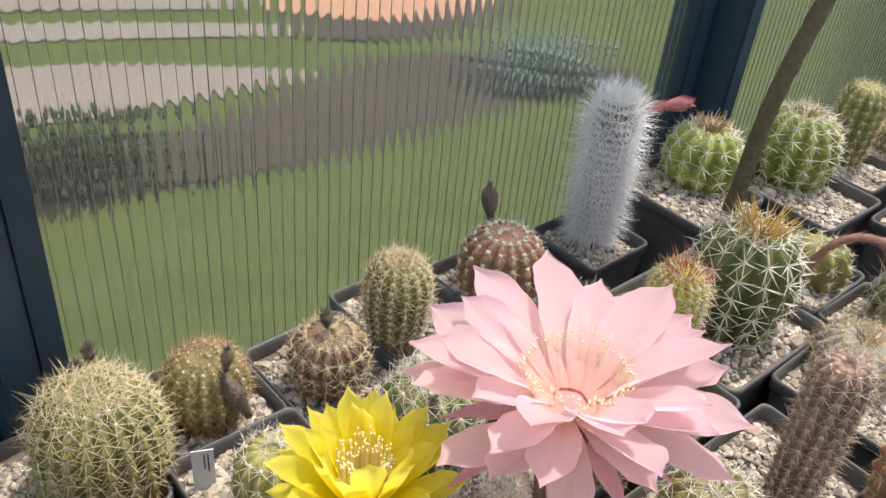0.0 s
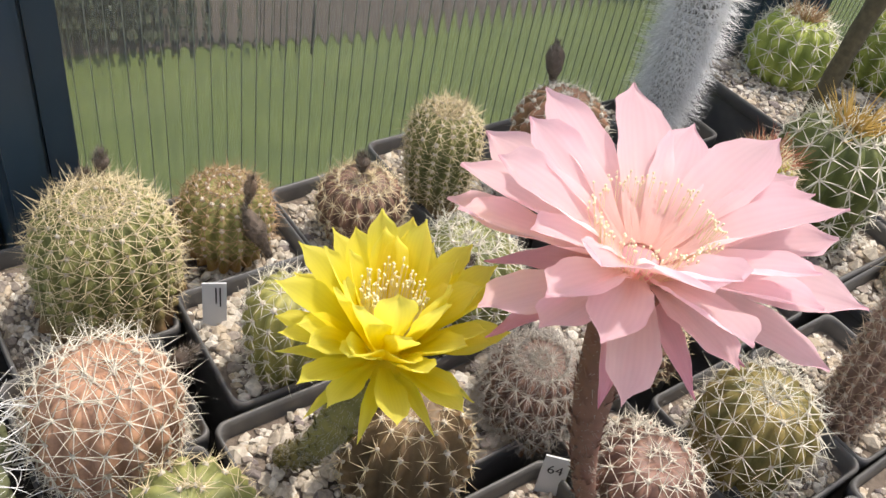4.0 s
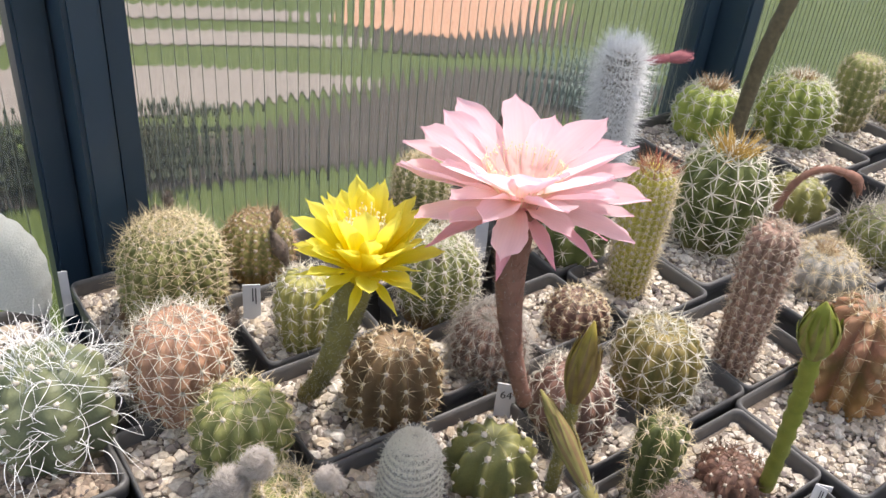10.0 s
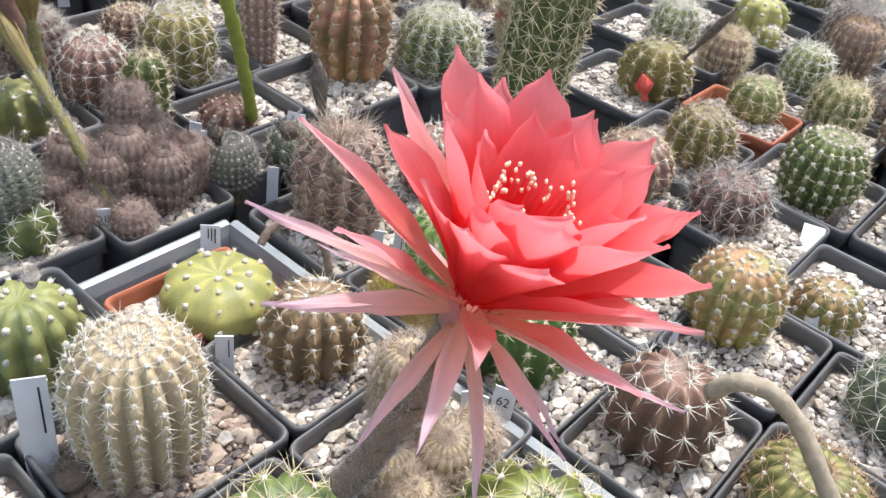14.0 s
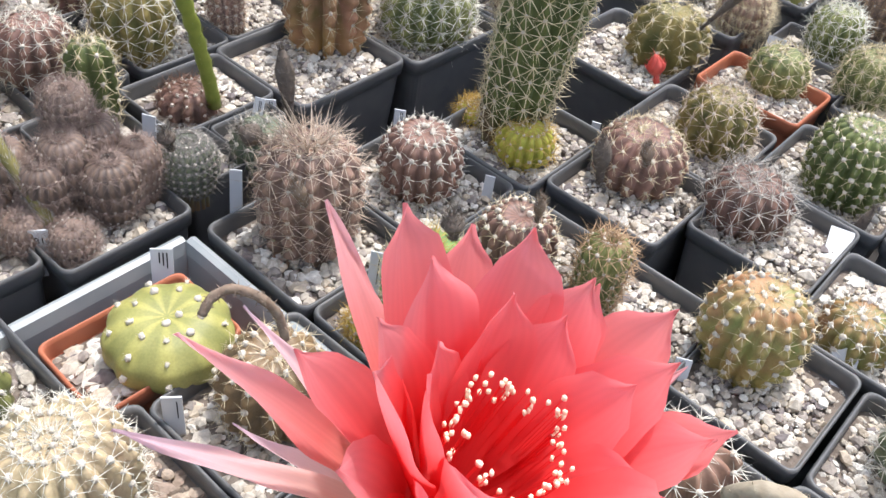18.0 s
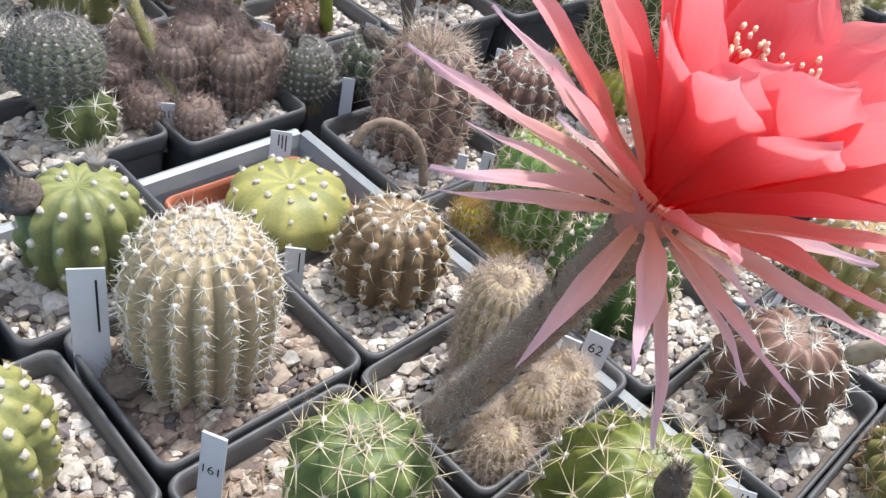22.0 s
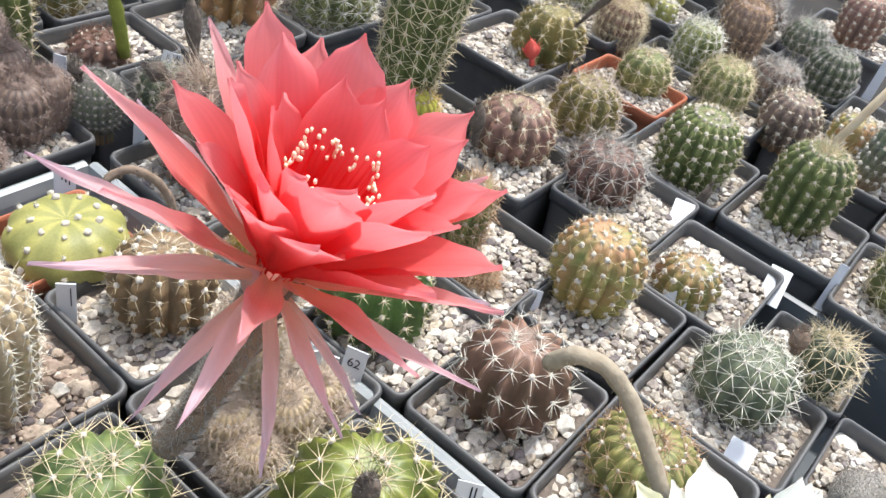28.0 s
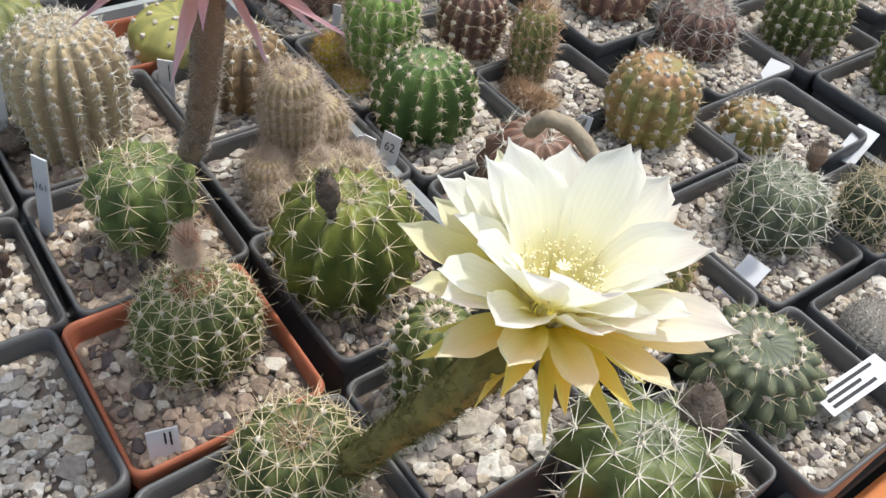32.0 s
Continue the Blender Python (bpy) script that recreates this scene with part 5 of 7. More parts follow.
beige = cactus("columnar_cactus", "large beige cactus dense with cream spines", -0.1079, -0.0920, 0.8680, 0.0284, 0.0715, 17, "beige", "short", "white", rows=13, grow=0.68, thick=0.75, crown="white", depth=0.22, knob=0.025, foot=0.85)
hairy1 = cactus("columnar_cactus", "hairy straw coloured clustering cactus", -0.0240, -0.1640, 0.8680, 0.0145, 0.0640, 20, "beige", "hair", "wheat", rows=10)
greenspiny = cactus("globe_cactus", "round green cactus with white star spines", -0.1075, -0.1830, 0.8890, 0.0238, 0.0360, 9, "meadow", "star", "cream", grow=0.85, thick=0.95, depth=0.20, rows=5, knob=0.06, foot=0.8)
greenstar = cactus("globe_cactus", "yellow green ribbed cactus with white star spines", -0.0420, -0.2470, 0.8740, 0.0335, 0.0560, 12, "star", "star", "cream", depth=0.30, rows=6, knob=0.045, sharp=True, foot=0.7, grow=0.75, thick=0.95)
reddots = cactus("globe_cactus", "dull green ribbed cactus with white woolly dots", -0.1186, -0.0198, 0.8680, 0.0251, 0.0512, 12, "green", "ball", "white", depth=0.20, rows=5)
greenred = cactus("globe_cactus", "dark green cactus with red crown spines and bud", -0.1130, -0.2480, 0.8640, 0.0260, 0.0470, 15, "deep", "star", "cream", crown="red", tuft=0.9, grow=0.62, thick=0.85, rows=9, depth=0.24)
lowbrown = cactus("globe_cactus", "brown green cactus with a tangle of tan spines", -0.1102, -0.3263, 0.8680, 0.0247, 0.0393, 13, "deep", "star", "cream", grow=0.8, rows=6, crown="tan", tuft=0.8)
underwhite = cactus("globe_cactus", "dark green cactus bearing a white flower", -0.0474, -0.3204, 0.8680, 0.0168, 0.0580, 13, "deep", "dot", "cream", depth=0.25)
fuzzydead = cactus("globe_cactus", "green ribbed cactus with a fuzzy withered bloom", 0.0010, -0.3953, 0.8680, 0.0366, 0.0373, 10, "deep", "star", "white", depth=0.32, rows=5, sharp=True, grow=0.95, thick=1.3, knob=0.05)
dotted = cactus("globe_cactus", "dark green cactus dotted with cream areoles", 0.0763, -0.3856, 0.8680, 0.0298, 0.0367, 17, "dark", "dot", "cream", knob=0.12, depth=0.2, thick=1.1)
darkgreenr = cactus("globe_cactus", "deep green ribbed globe cactus with white areoles", 0.0578, -0.1644, 0.8680, 0.0292, 0.0501, 14, "leaf", "short", "cream", grow=0.55, depth=0.28, sharp=True, rows=9, knob=0.03)
slender = cactus("columnar_cactus", "slender green column with brown corky foot", 0.1414, -0.1562, 0.8680, 0.0126, 0.0535, 12, "green", "star", "tan", grow=0.75, thick=1.2)
redgreen = cactus("globe_cactus", "red and yellow green ribbed cactus", 0.1721, -0.2279, 0.8680, 0.0263, 0.0519, 14, "redgreen", "dot", "cream", depth=0.2)
brownred = cactus("globe_cactus", "brown red cactus with sharp pale spines", 0.0680, -0.2440, 0.8680, 0.0275, 0.0510, 12, "redbrown", "needle", "white", grow=0.6, depth=0.32, rows=5, sharp=True)
redrib = cactus("globe_cactus", "small red ribbed cactus with a dry stalk", 0.2248, -0.2651, 0.8680, 0.0205, 0.0271, 13, "redgreen", "dot", "white", depth=0.24)
clumpA = cactus("globe_cactus", "dark green cactus with white star spines in pairs", 0.1699, -0.3237, 0.8680, 0.0256, 0.0414, 12, "dark", "star", "white", depth=0.16, grow=0.9, rows=6)
clumpB = cactus("globe_cactus", "smaller green cactus growing beside a darker one", 0.2125, -0.3500, 0.8680, 0.0154, 0.0416, 12, "dark", "star", "cream")
greenright = cactus("globe_cactus", "bright green ribbed globe cactus with yellowish spines", 0.3388, -0.3662, 0.8680, 0.0230, 0.0450, 12, "green", "short", "cream", depth=0.24, sharp=True, grow=1.3)
paletop = cactus("columnar_cactus", "green cylinder cactus with pale spiny crown", 0.3643, -0.2809, 0.8680, 0.0259, 0.0644, 15, "deep", "short", "cream", grow=0.6, crown="cream", tuft=1.9, depth=0.22, rows=9)
greywhite = cactus("globe_cactus", "small grey white cactus with netted spines", 0.1546, -0.4021, 0.8680, 0.0174, 0.0205, 26, "grey", "comb", "grey", rows=14, depth=0.06)
brownlow = cactus("globe_cactus", "olive cactus with many short tan spines", 0.0830, -0.3115, 0.8680, 0.0265, 0.0326, 18, "olive", "short", "tan")
darkcorner = cactus("globe_cactus", "dark purple ribbed cactus with white dots", -0.1860, -0.1680, 0.8680, 0.0220, 0.0340, 14, "plum", "dot", "wheat", depth=0.25, rows=5, grow=0.5, thick=0.7)
slantcol = cactus("columnar_cactus", "grey brown column cactus at the back", 0.8260, 0.0450, 0.8680, 0.0165, 0.0950, 12, "dark", "needle", "tan", grow=0.7, thick=1.2)
backg1 = cactus("globe_cactus", "green globe cactus at the back of the bench", 0.7472, -0.0440, 0.8680, 0.0197, 0.0819, 13, "deep", "star", "white", grow=0.75, thick=1.2)
backg2 = cactus("globe_cactus", "green ribbed cactus at the back of the bench", 0.8154, -0.0661, 0.8680, 0.0129, 0.0835, 13, "green", "star", "cream", grow=0.75, thick=1.2)
backg3 = cactus("globe_cactus", "green cactus with white spines among others", 0.5999, 0.1121, 0.8680, 0.0315, 0.0765, 14, "deep", "star", "cream", grow=1.1, thick=1.35)
backg4 = cactus("globe_cactus", "pale green spiny cactus at the back", 0.7283, 0.1628, 0.8680, 0.0231, 0.0762, 13, "deep", "star", "cream", grow=1.1, thick=1.35)
smallgold = cactus("columnar_cactus", "small golden column cactus", 0.5565, 0.2093, 0.8680, 0.0089, 0.0576, 12, "gold", "short", "gold")
darkcol = cactus("columnar_cactus", "dark brown column cactus with pale spines", 0.6611, 0.2283, 0.8680, 0.0278, 0.0838, 14, "purple", "needle", "grey", grow=0.9, thick=1.2)
tallslant = cactus("columnar_cactus", "tall leaning olive green cactus with cream spines", 0.2290, -0.0310, 0.8680, 0.0255, 0.1600, 14, "deep", "star", "cream", rows=17, thick=1.5, grow=0.85, twist=0.5, lean=(0.03, -0.09), crown="cream", depth=0.16)
r1 = cactus("globe_cactus", "small dark cactus in a black pot", 0.6608, 0.3577, 0.8680, 0.0246, 0.0242, 14, "dark", "short", "cream")
r2 = cactus("columnar_cactus", "olive green column cactus at the back", 0.6933, 0.3237, 0.8680, 0.0270, 0.1600, 13, "deep", "dot", "cream", grow=1.0, thick=1.2)
r3 = cactus("globe_cactus", "pale green cactus with cream spines", 0.7136, 0.1186, 0.8680, 0.0175, 0.0549, 12, "deep", "star", "cream", grow=1.1, thick=1.35)
r4 = cactus("globe_cactus", "dark blue green globe cactus", 0.6929, 0.0396, 0.8680, 0.0268, 0.0524, 14, "deep", "star", "cream", grow=0.75, thick=1.2)
r5 = cactus("globe_cactus", "deep green cactus with white star spines", 0.5757, 0.0285, 0.8680, 0.0187, 0.0616, 14, "deep", "star", "white", grow=1.1, thick=1.35)
r6 = cactus("globe_cactus", "green cactus under a veil of spines", 0.5145, 0.0031, 0.8680, 0.0226, 0.0386, 14, "green", "dense", "white", grow=1.25, thick=1.3)
r7 = cactus("globe_cactus", "hairy straw grey cactus with a red bud", 0.3634, 0.0787, 0.8680, 0.0145, 0.0713, 20, "dusty", "hair", "cream", grow=1.5, thick=1.4)
r8 = cactus("globe_cactus", "dusty brown cactus dense with spines", 0.4075, 0.1572, 0.8680, 0.0162, 0.0555, 18, "dusty", "dense", "cream", grow=1.25, thick=1.3)
r9 = cactus("globe_cactus", "pale grey spiny cactus", 0.4136, 0.2008, 0.8680, 0.0118, 0.0413, 16, "grey", "dense", "white", grow=1.25, thick=1.3)
r10 = cactus("globe_cactus", "dusty red cactus with long tan spines", 0.6487, -0.1202, 0.8680, 0.0303, 0.0483, 18, "umber", "needle", "grey", grow=1.1, thick=1.35)
r11 = cactus("globe_cactus", "grey brown cactus with dense grey spines", 0.5170, -0.1970, 0.8680, 0.0230, 0.0420, 15, "umber", "dense", "grey", grow=1.1, thick=1.3)
r12 = cactus("globe_cactus", "hairy pale brown cactus", 0.4906, -0.0594, 0.8680, 0.0201, 0.0390, 18, "dusty", "hair", "cream", grow=1.5, thick=1.4)
r13 = cactus("columnar_cactus", "knobbly dark red column cactus", 0.5945, 0.1810, 0.8680, 0.0186, 0.0402, 16, "purple", "short", "cream")
r14 = cactus("globe_cactus", "reddish brown spiny globe cactus", 0.5383, 0.2438, 0.8680, 0.0191, 0.0401, 16, "dusty", "dense", "cream", grow=1.25, thick=1.3)
r15 = cactus("globe_cactus", "pale green cactus with bristling cream spines", 0.4690, -0.1720, 0.8680, 0.0230, 0.0430, 14, "green", "dense", "cream", grow=1.1, thick=1.3)
r16 = cactus("globe_cactus", "brown ribbed cactus with cream areoles", 0.4800, -0.2300, 0.8680, 0.0240, 0.0400, 15, "umber", "dot", "cream", thick=1.2)
r17 = cactus("globe_cactus", "dark bristly cactus with rows of grey dots", 0.5830, -0.2240, 0.8680, 0.0225, 0.0500, 17, "dark", "dense", "grey", grow=0.7, thick=1.2)
r18 = cactus("globe_cactus", "small dark red ribbed cactus", 0.5220, -0.2740, 0.8680, 0.0205, 0.0300, 12, "redgreen", "dot", "white")
r19 = cactus("globe_cactus", "dark green ribbed cactus near the bench edge", 0.4310, -0.3620, 0.8680, 0.0260, 0.0400, 12, "deep", "star", "cream", grow=0.9, thick=1.3)
r20 = cactus("columnar_cactus", "knobbly brown column cactus with tan spines", 0.5800, -0.1380, 0.8680, 0.0205, 0.0560, 15, "umber", "dense", "tan", grow=1.0, thick=1.2)
r21 = cactus("globe_cactus", "yellow green cactus with tan spines", 0.8299, 0.1342, 0.8680, 0.0300, 0.0493, 11, "lime", "needle", "tan", crown="cream", tuft=1.3, grow=2.6, thick=1.4)
r22 = cactus("globe_cactus", "pale green cactus at the back row", 0.6452, 0.1451, 0.8680, 0.0214, 0.0508, 15, "deep", "dense", "cream", grow=1.25, thick=1.3)
tallrear = cactus("columnar_cactus", "tall dark green column with rows of white areoles", 0.8060, 0.2590, 0.8680, 0.0210, 0.1500, 13, "deep", "dot", "white", rows=18, knob=0.12)
goldrear = cactus("columnar_cactus", "slim golden green column with a tuft of golden spines", 0.9000, 0.2440, 0.8680, 0.0110, 0.1050, 12, "gold", "needle", "gold", grow=0.6, crown="gold", tuft=1.4)
redleft = cactus("globe_cactus", "small reddish brown cactus in a corner pot", -0.2450, 0.2360, 0.8680, 0.0190, 0.0240, 13, "dusty", "dot", "cream")
leancol = cactus("columnar_cactus", "leaning grey brown column with rows of pale dots", 0.4700, -0.3010, 0.8680, 0.0170, 0.1000, 13, "dark", "dot", "grey", lean=(0.48, -0.24), rows=13)
goldoff = cactus("globe_cactus", "small golden brown cactus with orange spines", 0.5890, -0.3220, 0.8680, 0.0140, 0.0330, 12, "gold", "dense", "gold")
darkfar = cactus("globe_cactus", "dark bristly cactus with grey spines", 0.6490, -0.1780, 0.8680, 0.0200, 0.0400, 15, "dark", "dense", "grey", thick=1.2)
purplefar = cactus("globe_cactus", "dark purple ribbed cactus with pale areoles", 0.7490, -0.2010, 0.8680, 0.0230, 0.0550, 13, "purple", "dot", "cream")
smallpurple = cactus("globe_cactus", "purple brown cactus with white woolly dots", 0.0393, 0.1911, 0.8680, 0.0245, 0.0489, 14, "purple", "star", "white", grow=0.6)
leftolive = cactus("globe_cactus", "olive cactus beside a big beige one", -0.1940, -0.0981, 0.8680, 0.0260, 0.0513, 12, "olive", "ball", "cream")

# ---- flowers and buds ----
def at(x, y, z):
    return (x, y, Z0 + z)


MOSS = plain("olive_tube_hair", (0.30, 0.27, 0.08), (0.17, 0.16, 0.06), rough=0.9, scale=300)
BUDBROWN = plain("brown_bud_stripe", (0.25, 0.15, 0.06), (0.16, 0.11, 0.05), rough=0.6, scale=200)


PINK = [(9, 0.041, 0.0098, 112, 0.006, P_PINKOUT, 0.16, -0.10), (12, 0.050, 0.0160, 82, 0.006, P_PINK, 0.14, -0.06), (13, 0.053, 0.0195, 68, 0.006, P_PINK, 0.16, -0.05), (13, 0.050, 0.0195, 55, 0.006, P_PINK, 0.20, -0.07)]
flower(darkspiny, at(-0.0106, 0.2059, 0.1566), (0.03, 0.05, 1), PINK, curve_points(at(0.0098, 0.1989, 0.0200), at(-0.0136, 0.2027, 0.1503), (-0.008, 0.0, 0.0), 18), (0.0045, 0.0100), REDSTEM, (150, 0.0200, 0.014, 0.80), "dusky red scaly flower tube", 3, (900, 0.0026), SPINE["grey"])
YEL = [(9, 0.027, 0.0055, 98, 0.006, P_YELLOW, 0.16, -0.08), (15, 0.032, 0.0092, 62, 0.006, P_YELLOW, 0.18, -0.05), (18, 0.036, 0.0112, 40, 0.006, P_YELLOW, 0.22, -0.03), (17, 0.036, 0.0112, 24, 0.006, P_YELLOW, 0.24, 0.03)]
flower(greenstem, at(-0.0745, 0.2363, 0.1203), (0.0, -0.02, 1), YEL, curve_points(at(-0.0798, 0.2851, -0.0032), at(-0.0756, 0.2387, 0.1113), (-0.002, -0.006, -0.006), 18), (0.0052, 0.0090), OLIVESTEM, (150, 0.0105, 0.023, 0.45), "olive hairy flower tube", 5, (1800, 0.0030), SPINE["grey"])
RED = [(8, 0.044, 0.0048, 108, 0.004, P_REDOUT, 0.24, -0.06), (9, 0.055, 0.0058, 80, 0.004, P_REDOUT, 0.22, -0.05), (8, 0.058, 0.0090, 57, 0.004, P_REDMID, 0.24, -0.04), (11, 0.055, 0.0165, 38, 0.004, P_RED, 0.20, -0.04), (11, 0.051, 0.0175, 30, 0.004, P_RED, 0.20, -0.02), (9, 0.045, 0.0170, 23, 0.004, P_RED, 0.20, 0.02)]
flower(greenspiny, at(-0.0888, -0.2346, 0.1636), (0.18, -0.26, 0.95), RED, curve_points(at(-0.0875, -0.1923, 0.0449), at(-0.0901, -0.2337, 0.1566), (0.004, 0.004, -0.012), 18), (0.0054, 0.0062), TANSTEM, (90, 0.0112, 0.031, 0.82), "brown hairy flower tube", 7, (3600, 0.0024), SPINE["grey"], 46, P_RED, 0.00052, 0.45)
WHI = [(9, 0.034, 0.0052, 106, 0.005, P_WHITEOUT, 0.24, -0.05), (11, 0.041, 0.0088, 80, 0.005, P_WHITEOUT, 0.24, -0.04), (13, 0.044, 0.0125, 66, 0.005, P_CREAM, 0.22, -0.03), (15, 0.046, 0.0165, 52, 0.005, P_WHITE, 0.22, -0.04), (13, 0.045, 0.0170, 38, 0.004, P_WHITE, 0.24, -0.04)]
flower(lowbrown, at(-0.0521, -0.3705, 0.1045), (0.06, -0.01, 1), WHI, [at(-0.1005, -0.3399, 0.0148), at(-0.0974, -0.3475, 0.0289), at(-0.0931, -0.3505, 0.0369), at(-0.0902, -0.3551, 0.0479), at(-0.0860, -0.3582, 0.0563), at(-0.0834, -0.3632, 0.0672), at(-0.0783, -0.3653, 0.0737), at(-0.0756, -0.3695, 0.0841), at(-0.0694, -0.3709, 0.0905), at(-0.0595, -0.3689, 0.0911), at(-0.0528, -0.3700, 0.0979)], (0.0050, 0.0086), OLIVESTEM, (230, 0.0135, 0.015, 1), "olive green hairy flower tube", 9, (3200, 0.0040), MOSS)
curling_spines(whitespine, 0.034, 0.064, 300, 0.030, SPINE["silver"], 4)
BUDTIP = plain("olive_bud_sepals", (0.40, 0.34, 0.05), (0.18, 0.12, 0.04), rough=0.5, scale=90)
PINKBUD = plain("pink_bud_scales", (0.55, 0.19, 0.22), (0.38, 0.14, 0.15), rough=0.6, scale=150)
bud(darkstem, curve_points(at(0.0980, 0.0965, -0.0004), at(0.0519, 0.0838, 0.1500), (0.004, 0, 0.004), 24), 0.0042, 0.0085, GREENSTEM, GREENSTEM, "thick green bud stalk", 0.28, OLIVESTEM, 160)
bud(starrib, curve_points(at(-0.0173, 0.1456, 0.0183), at(-0.0220, 0.1382, 0.1305), (0, 0, 0), 20), 0.0034, 0.0072, OLIVESTEM, BUDTIP, "olive hairy stalk with a striped bud", 0.42, BUDBROWN, 700, SPINE["grey"])
bud(smallcol, curve_points(at(-0.0307, 0.0578, 0.0047), at(-0.0400, 0.1442, 0.0961), (0, 0, 0.004), 20), 0.0032, 0.0048, OLIVESTEM, OLIVESTEM, "thin olive hairy stalk with a bud", 0.4, BUDBROWN, 700, SPINE["grey"])
bud(copper, curve_points(at(0.2374, 0.1039, 0.0520), at(0.1724, 0.0271, 0.2376), (0.004, 0.004, 0.0), 26), 0.0038, 0.0074, DRYSTEM, PINKBUD, "long hairy stalk with a pink bud", 0.36, PINKBUD, 900)
bud(woolly, curve_points(at(0.3303, 0.4339, 0.0804), at(0.3607, 0.4079, 0.0901), (0, 0, 0.0), 14), 0.0035, 0.0050, PINKBUD, PINKBUD, "short pink flower bud", 0.5)
bud(curvebud, curve_points(at(0.3389, 0.2752, 0.0059), at(0.3764, 0.2447, 0.0488), (-0.006, 0.006, 0.018), 16) + [Vector(at(0.3828, 0.2416, 0.0447)), Vector(at(0.3837, 0.2376, 0.0377)), Vector(at(0.3850, 0.2368, 0.0296))], 0.0028, 0.0042, REDSTEM, REDSTEM, "curved reddish dry stalk", 0.25)

dry_bloom(budded, at(-0.1017, 0.4314, 0.0480), (0.077, -0.028, 0.997), 0.0112, 0.0035, DRY)
dry_bloom(budded, at(-0.1083, 0.4331, 0.0413), (-0.054, 0.018, 0.998), 0.0075, 0.0035, DRY)
dry_bloom(budded, at(-0.1023, 0.4288, 0.0230), (-0.217, 0.077, 0.973), 0.0095, 0.0035, DRY)
dry_bloom(graybud, at(-0.0422, 0.4019, 0.0333), (0.109, -0.058, 0.992), 0.0151, 0.0032, DRYSTEM)
dry_bloom(graybud, at(-0.0348, 0.3921, 0.0024), (-0.318, 0.193, 0.928), 0.0330, 0.0055, DRY)
dry_bloom(greenbud, at(0.0261, 0.3106, 0.0284), (-0.023, 0.018, 1.000), 0.0183, 0.0045, DRY)
dry_bloom(drybud, at(0.1810, 0.4321, 0.0302), (-0.098, 0.102, 0.990), 0.0313, 0.0060, DRY)
dry_bloom(orange, at(-0.1127, 0.3242, 0.0285), (0.533, -0.261, 0.805), 0.0162, 0.0045, DRY)
dry_bloom(brownbud, at(0.0246, 0.4050, 0.0301), (-0.005, 0.004, 1.000), 0.0098, 0.0040, DRY)
dry_bloom(darkgreen, at(0.0965, 0.0244, 0.0281), (-0.063, 0.081, 0.995), 0.0451, 0.0055, DRY)
dry_bloom(greydome, at(0.0325, 0.0431, 0.0283), (-0.141, 0.126, 0.982), 0.0131, 0.0045, DRY)
dry_bloom(spinybrown, at(0.0418, -0.0492, 0.0462), (-0.187, 0.247, 0.951), 0.0143, 0.0035, DRYSTEM)
dry_bloom(oliveback, at(0.3666, -0.0772, 0.0406), (0.110, -0.463, 0.880), 0.0535, 0.0035, DRY)
dry_bloom(tallslant, at(0.2139, -0.0539, 0.1566), (-0.028, 0.061, 0.998), 0.0178, 0.0070, DRYSTEM)
dry_bloom(bigolive, at(0.3161, -0.2274, -0.0451), (0.024, -0.094, 0.995), 0.0563, 0.0042, DRY)
dry_bloom(paletop, at(0.3451, -0.2612, -0.0725), (0.076, -0.333, 0.940), 0.0667, 0.0055, DRY)
dry_bloom(redgreen, at(0.1697, -0.2253, -0.0417), (-0.082, 0.178, 0.981), 0.0310, 0.0055, DRYSTEM)
dry_bloom(fuzzydead, at(0.0271, -0.3988, -0.0170), (-0.030, 0.106, 0.994), 0.0530, 0.0105, DRY)
dry_bloom(greenstar, at(-0.0550, -0.2560, 0.0430), (-0.20, -0.08, 0.97), 0.0300, 0.0050, DRY)
dry_bloom(brownmid, at(0.1292, -0.1210, 0.0342), (-0.019, 0.023, 1.000), 0.0154, 0.0030, DRYSTEM)
dry_bloom(purplestar, at(0.2536, -0.1538, -0.0288), (-0.152, 0.245, 0.958), 0.0247, 0.0050, DRY)
dry_bloom(copper, at(0.2094, 0.1156, -0.0190), (-0.636, 0.755, -0.163), 0.0103, 0.0020, DRY)
dry_bloom(redspot, at(0.2170, -0.1306, 0.0311), (-0.044, 0.151, 0.988), 0.0136, 0.0040, DRYSTEM)
dry_bloom(whitegreen, at(0.2766, 0.0677, 0.0494), (-0.037, 0.062, 0.997), 0.0221, 0.0045, DRY)
dry_bloom(redspot, at(0.2063, -0.1118, 0.0130), (-0.090, 0.118, 0.989), 0.0309, 0.0055, DRY)
dry_bloom(clumpA, at(0.1570, -0.3365, 0.0467), (-0.021, 0.156, 0.987), 0.0133, 0.0050, DRYSTEM)
dry_bloom(greencol, at(0.0502, -0.1290, 0.0764), (-0.061, 0.135, 0.989), 0.0127, 0.0045, DRY)
dry_bloom(tallslant, at(0.2314, -0.0469, 0.1443), (-0.042, 0.092, 0.995), 0.0215, 0.0090, DRYSTEM)
dry_bloom(r8, at(0.3995, 0.1523, -0.0013), (-0.127, 0.197, 0.972), 0.0267, 0.0070, DRYSTEM)
dry_bloom(r7, at(0.3423, 0.1023, 0.0266), (-0.191, 0.275, 0.942), 0.0245, 0.0060, DRYSTEM)
dry_bloom(greydome, at(0.0670, 0.0075, 0.0376), (-0.561, 0.748, 0.355), 0.0158, 0.0060, DRY)
dry_bloom(backg1, at(0.7427, -0.0267, -0.0130), (-0.114, 0.423, 0.899), 0.0310, 0.0050, DRY)
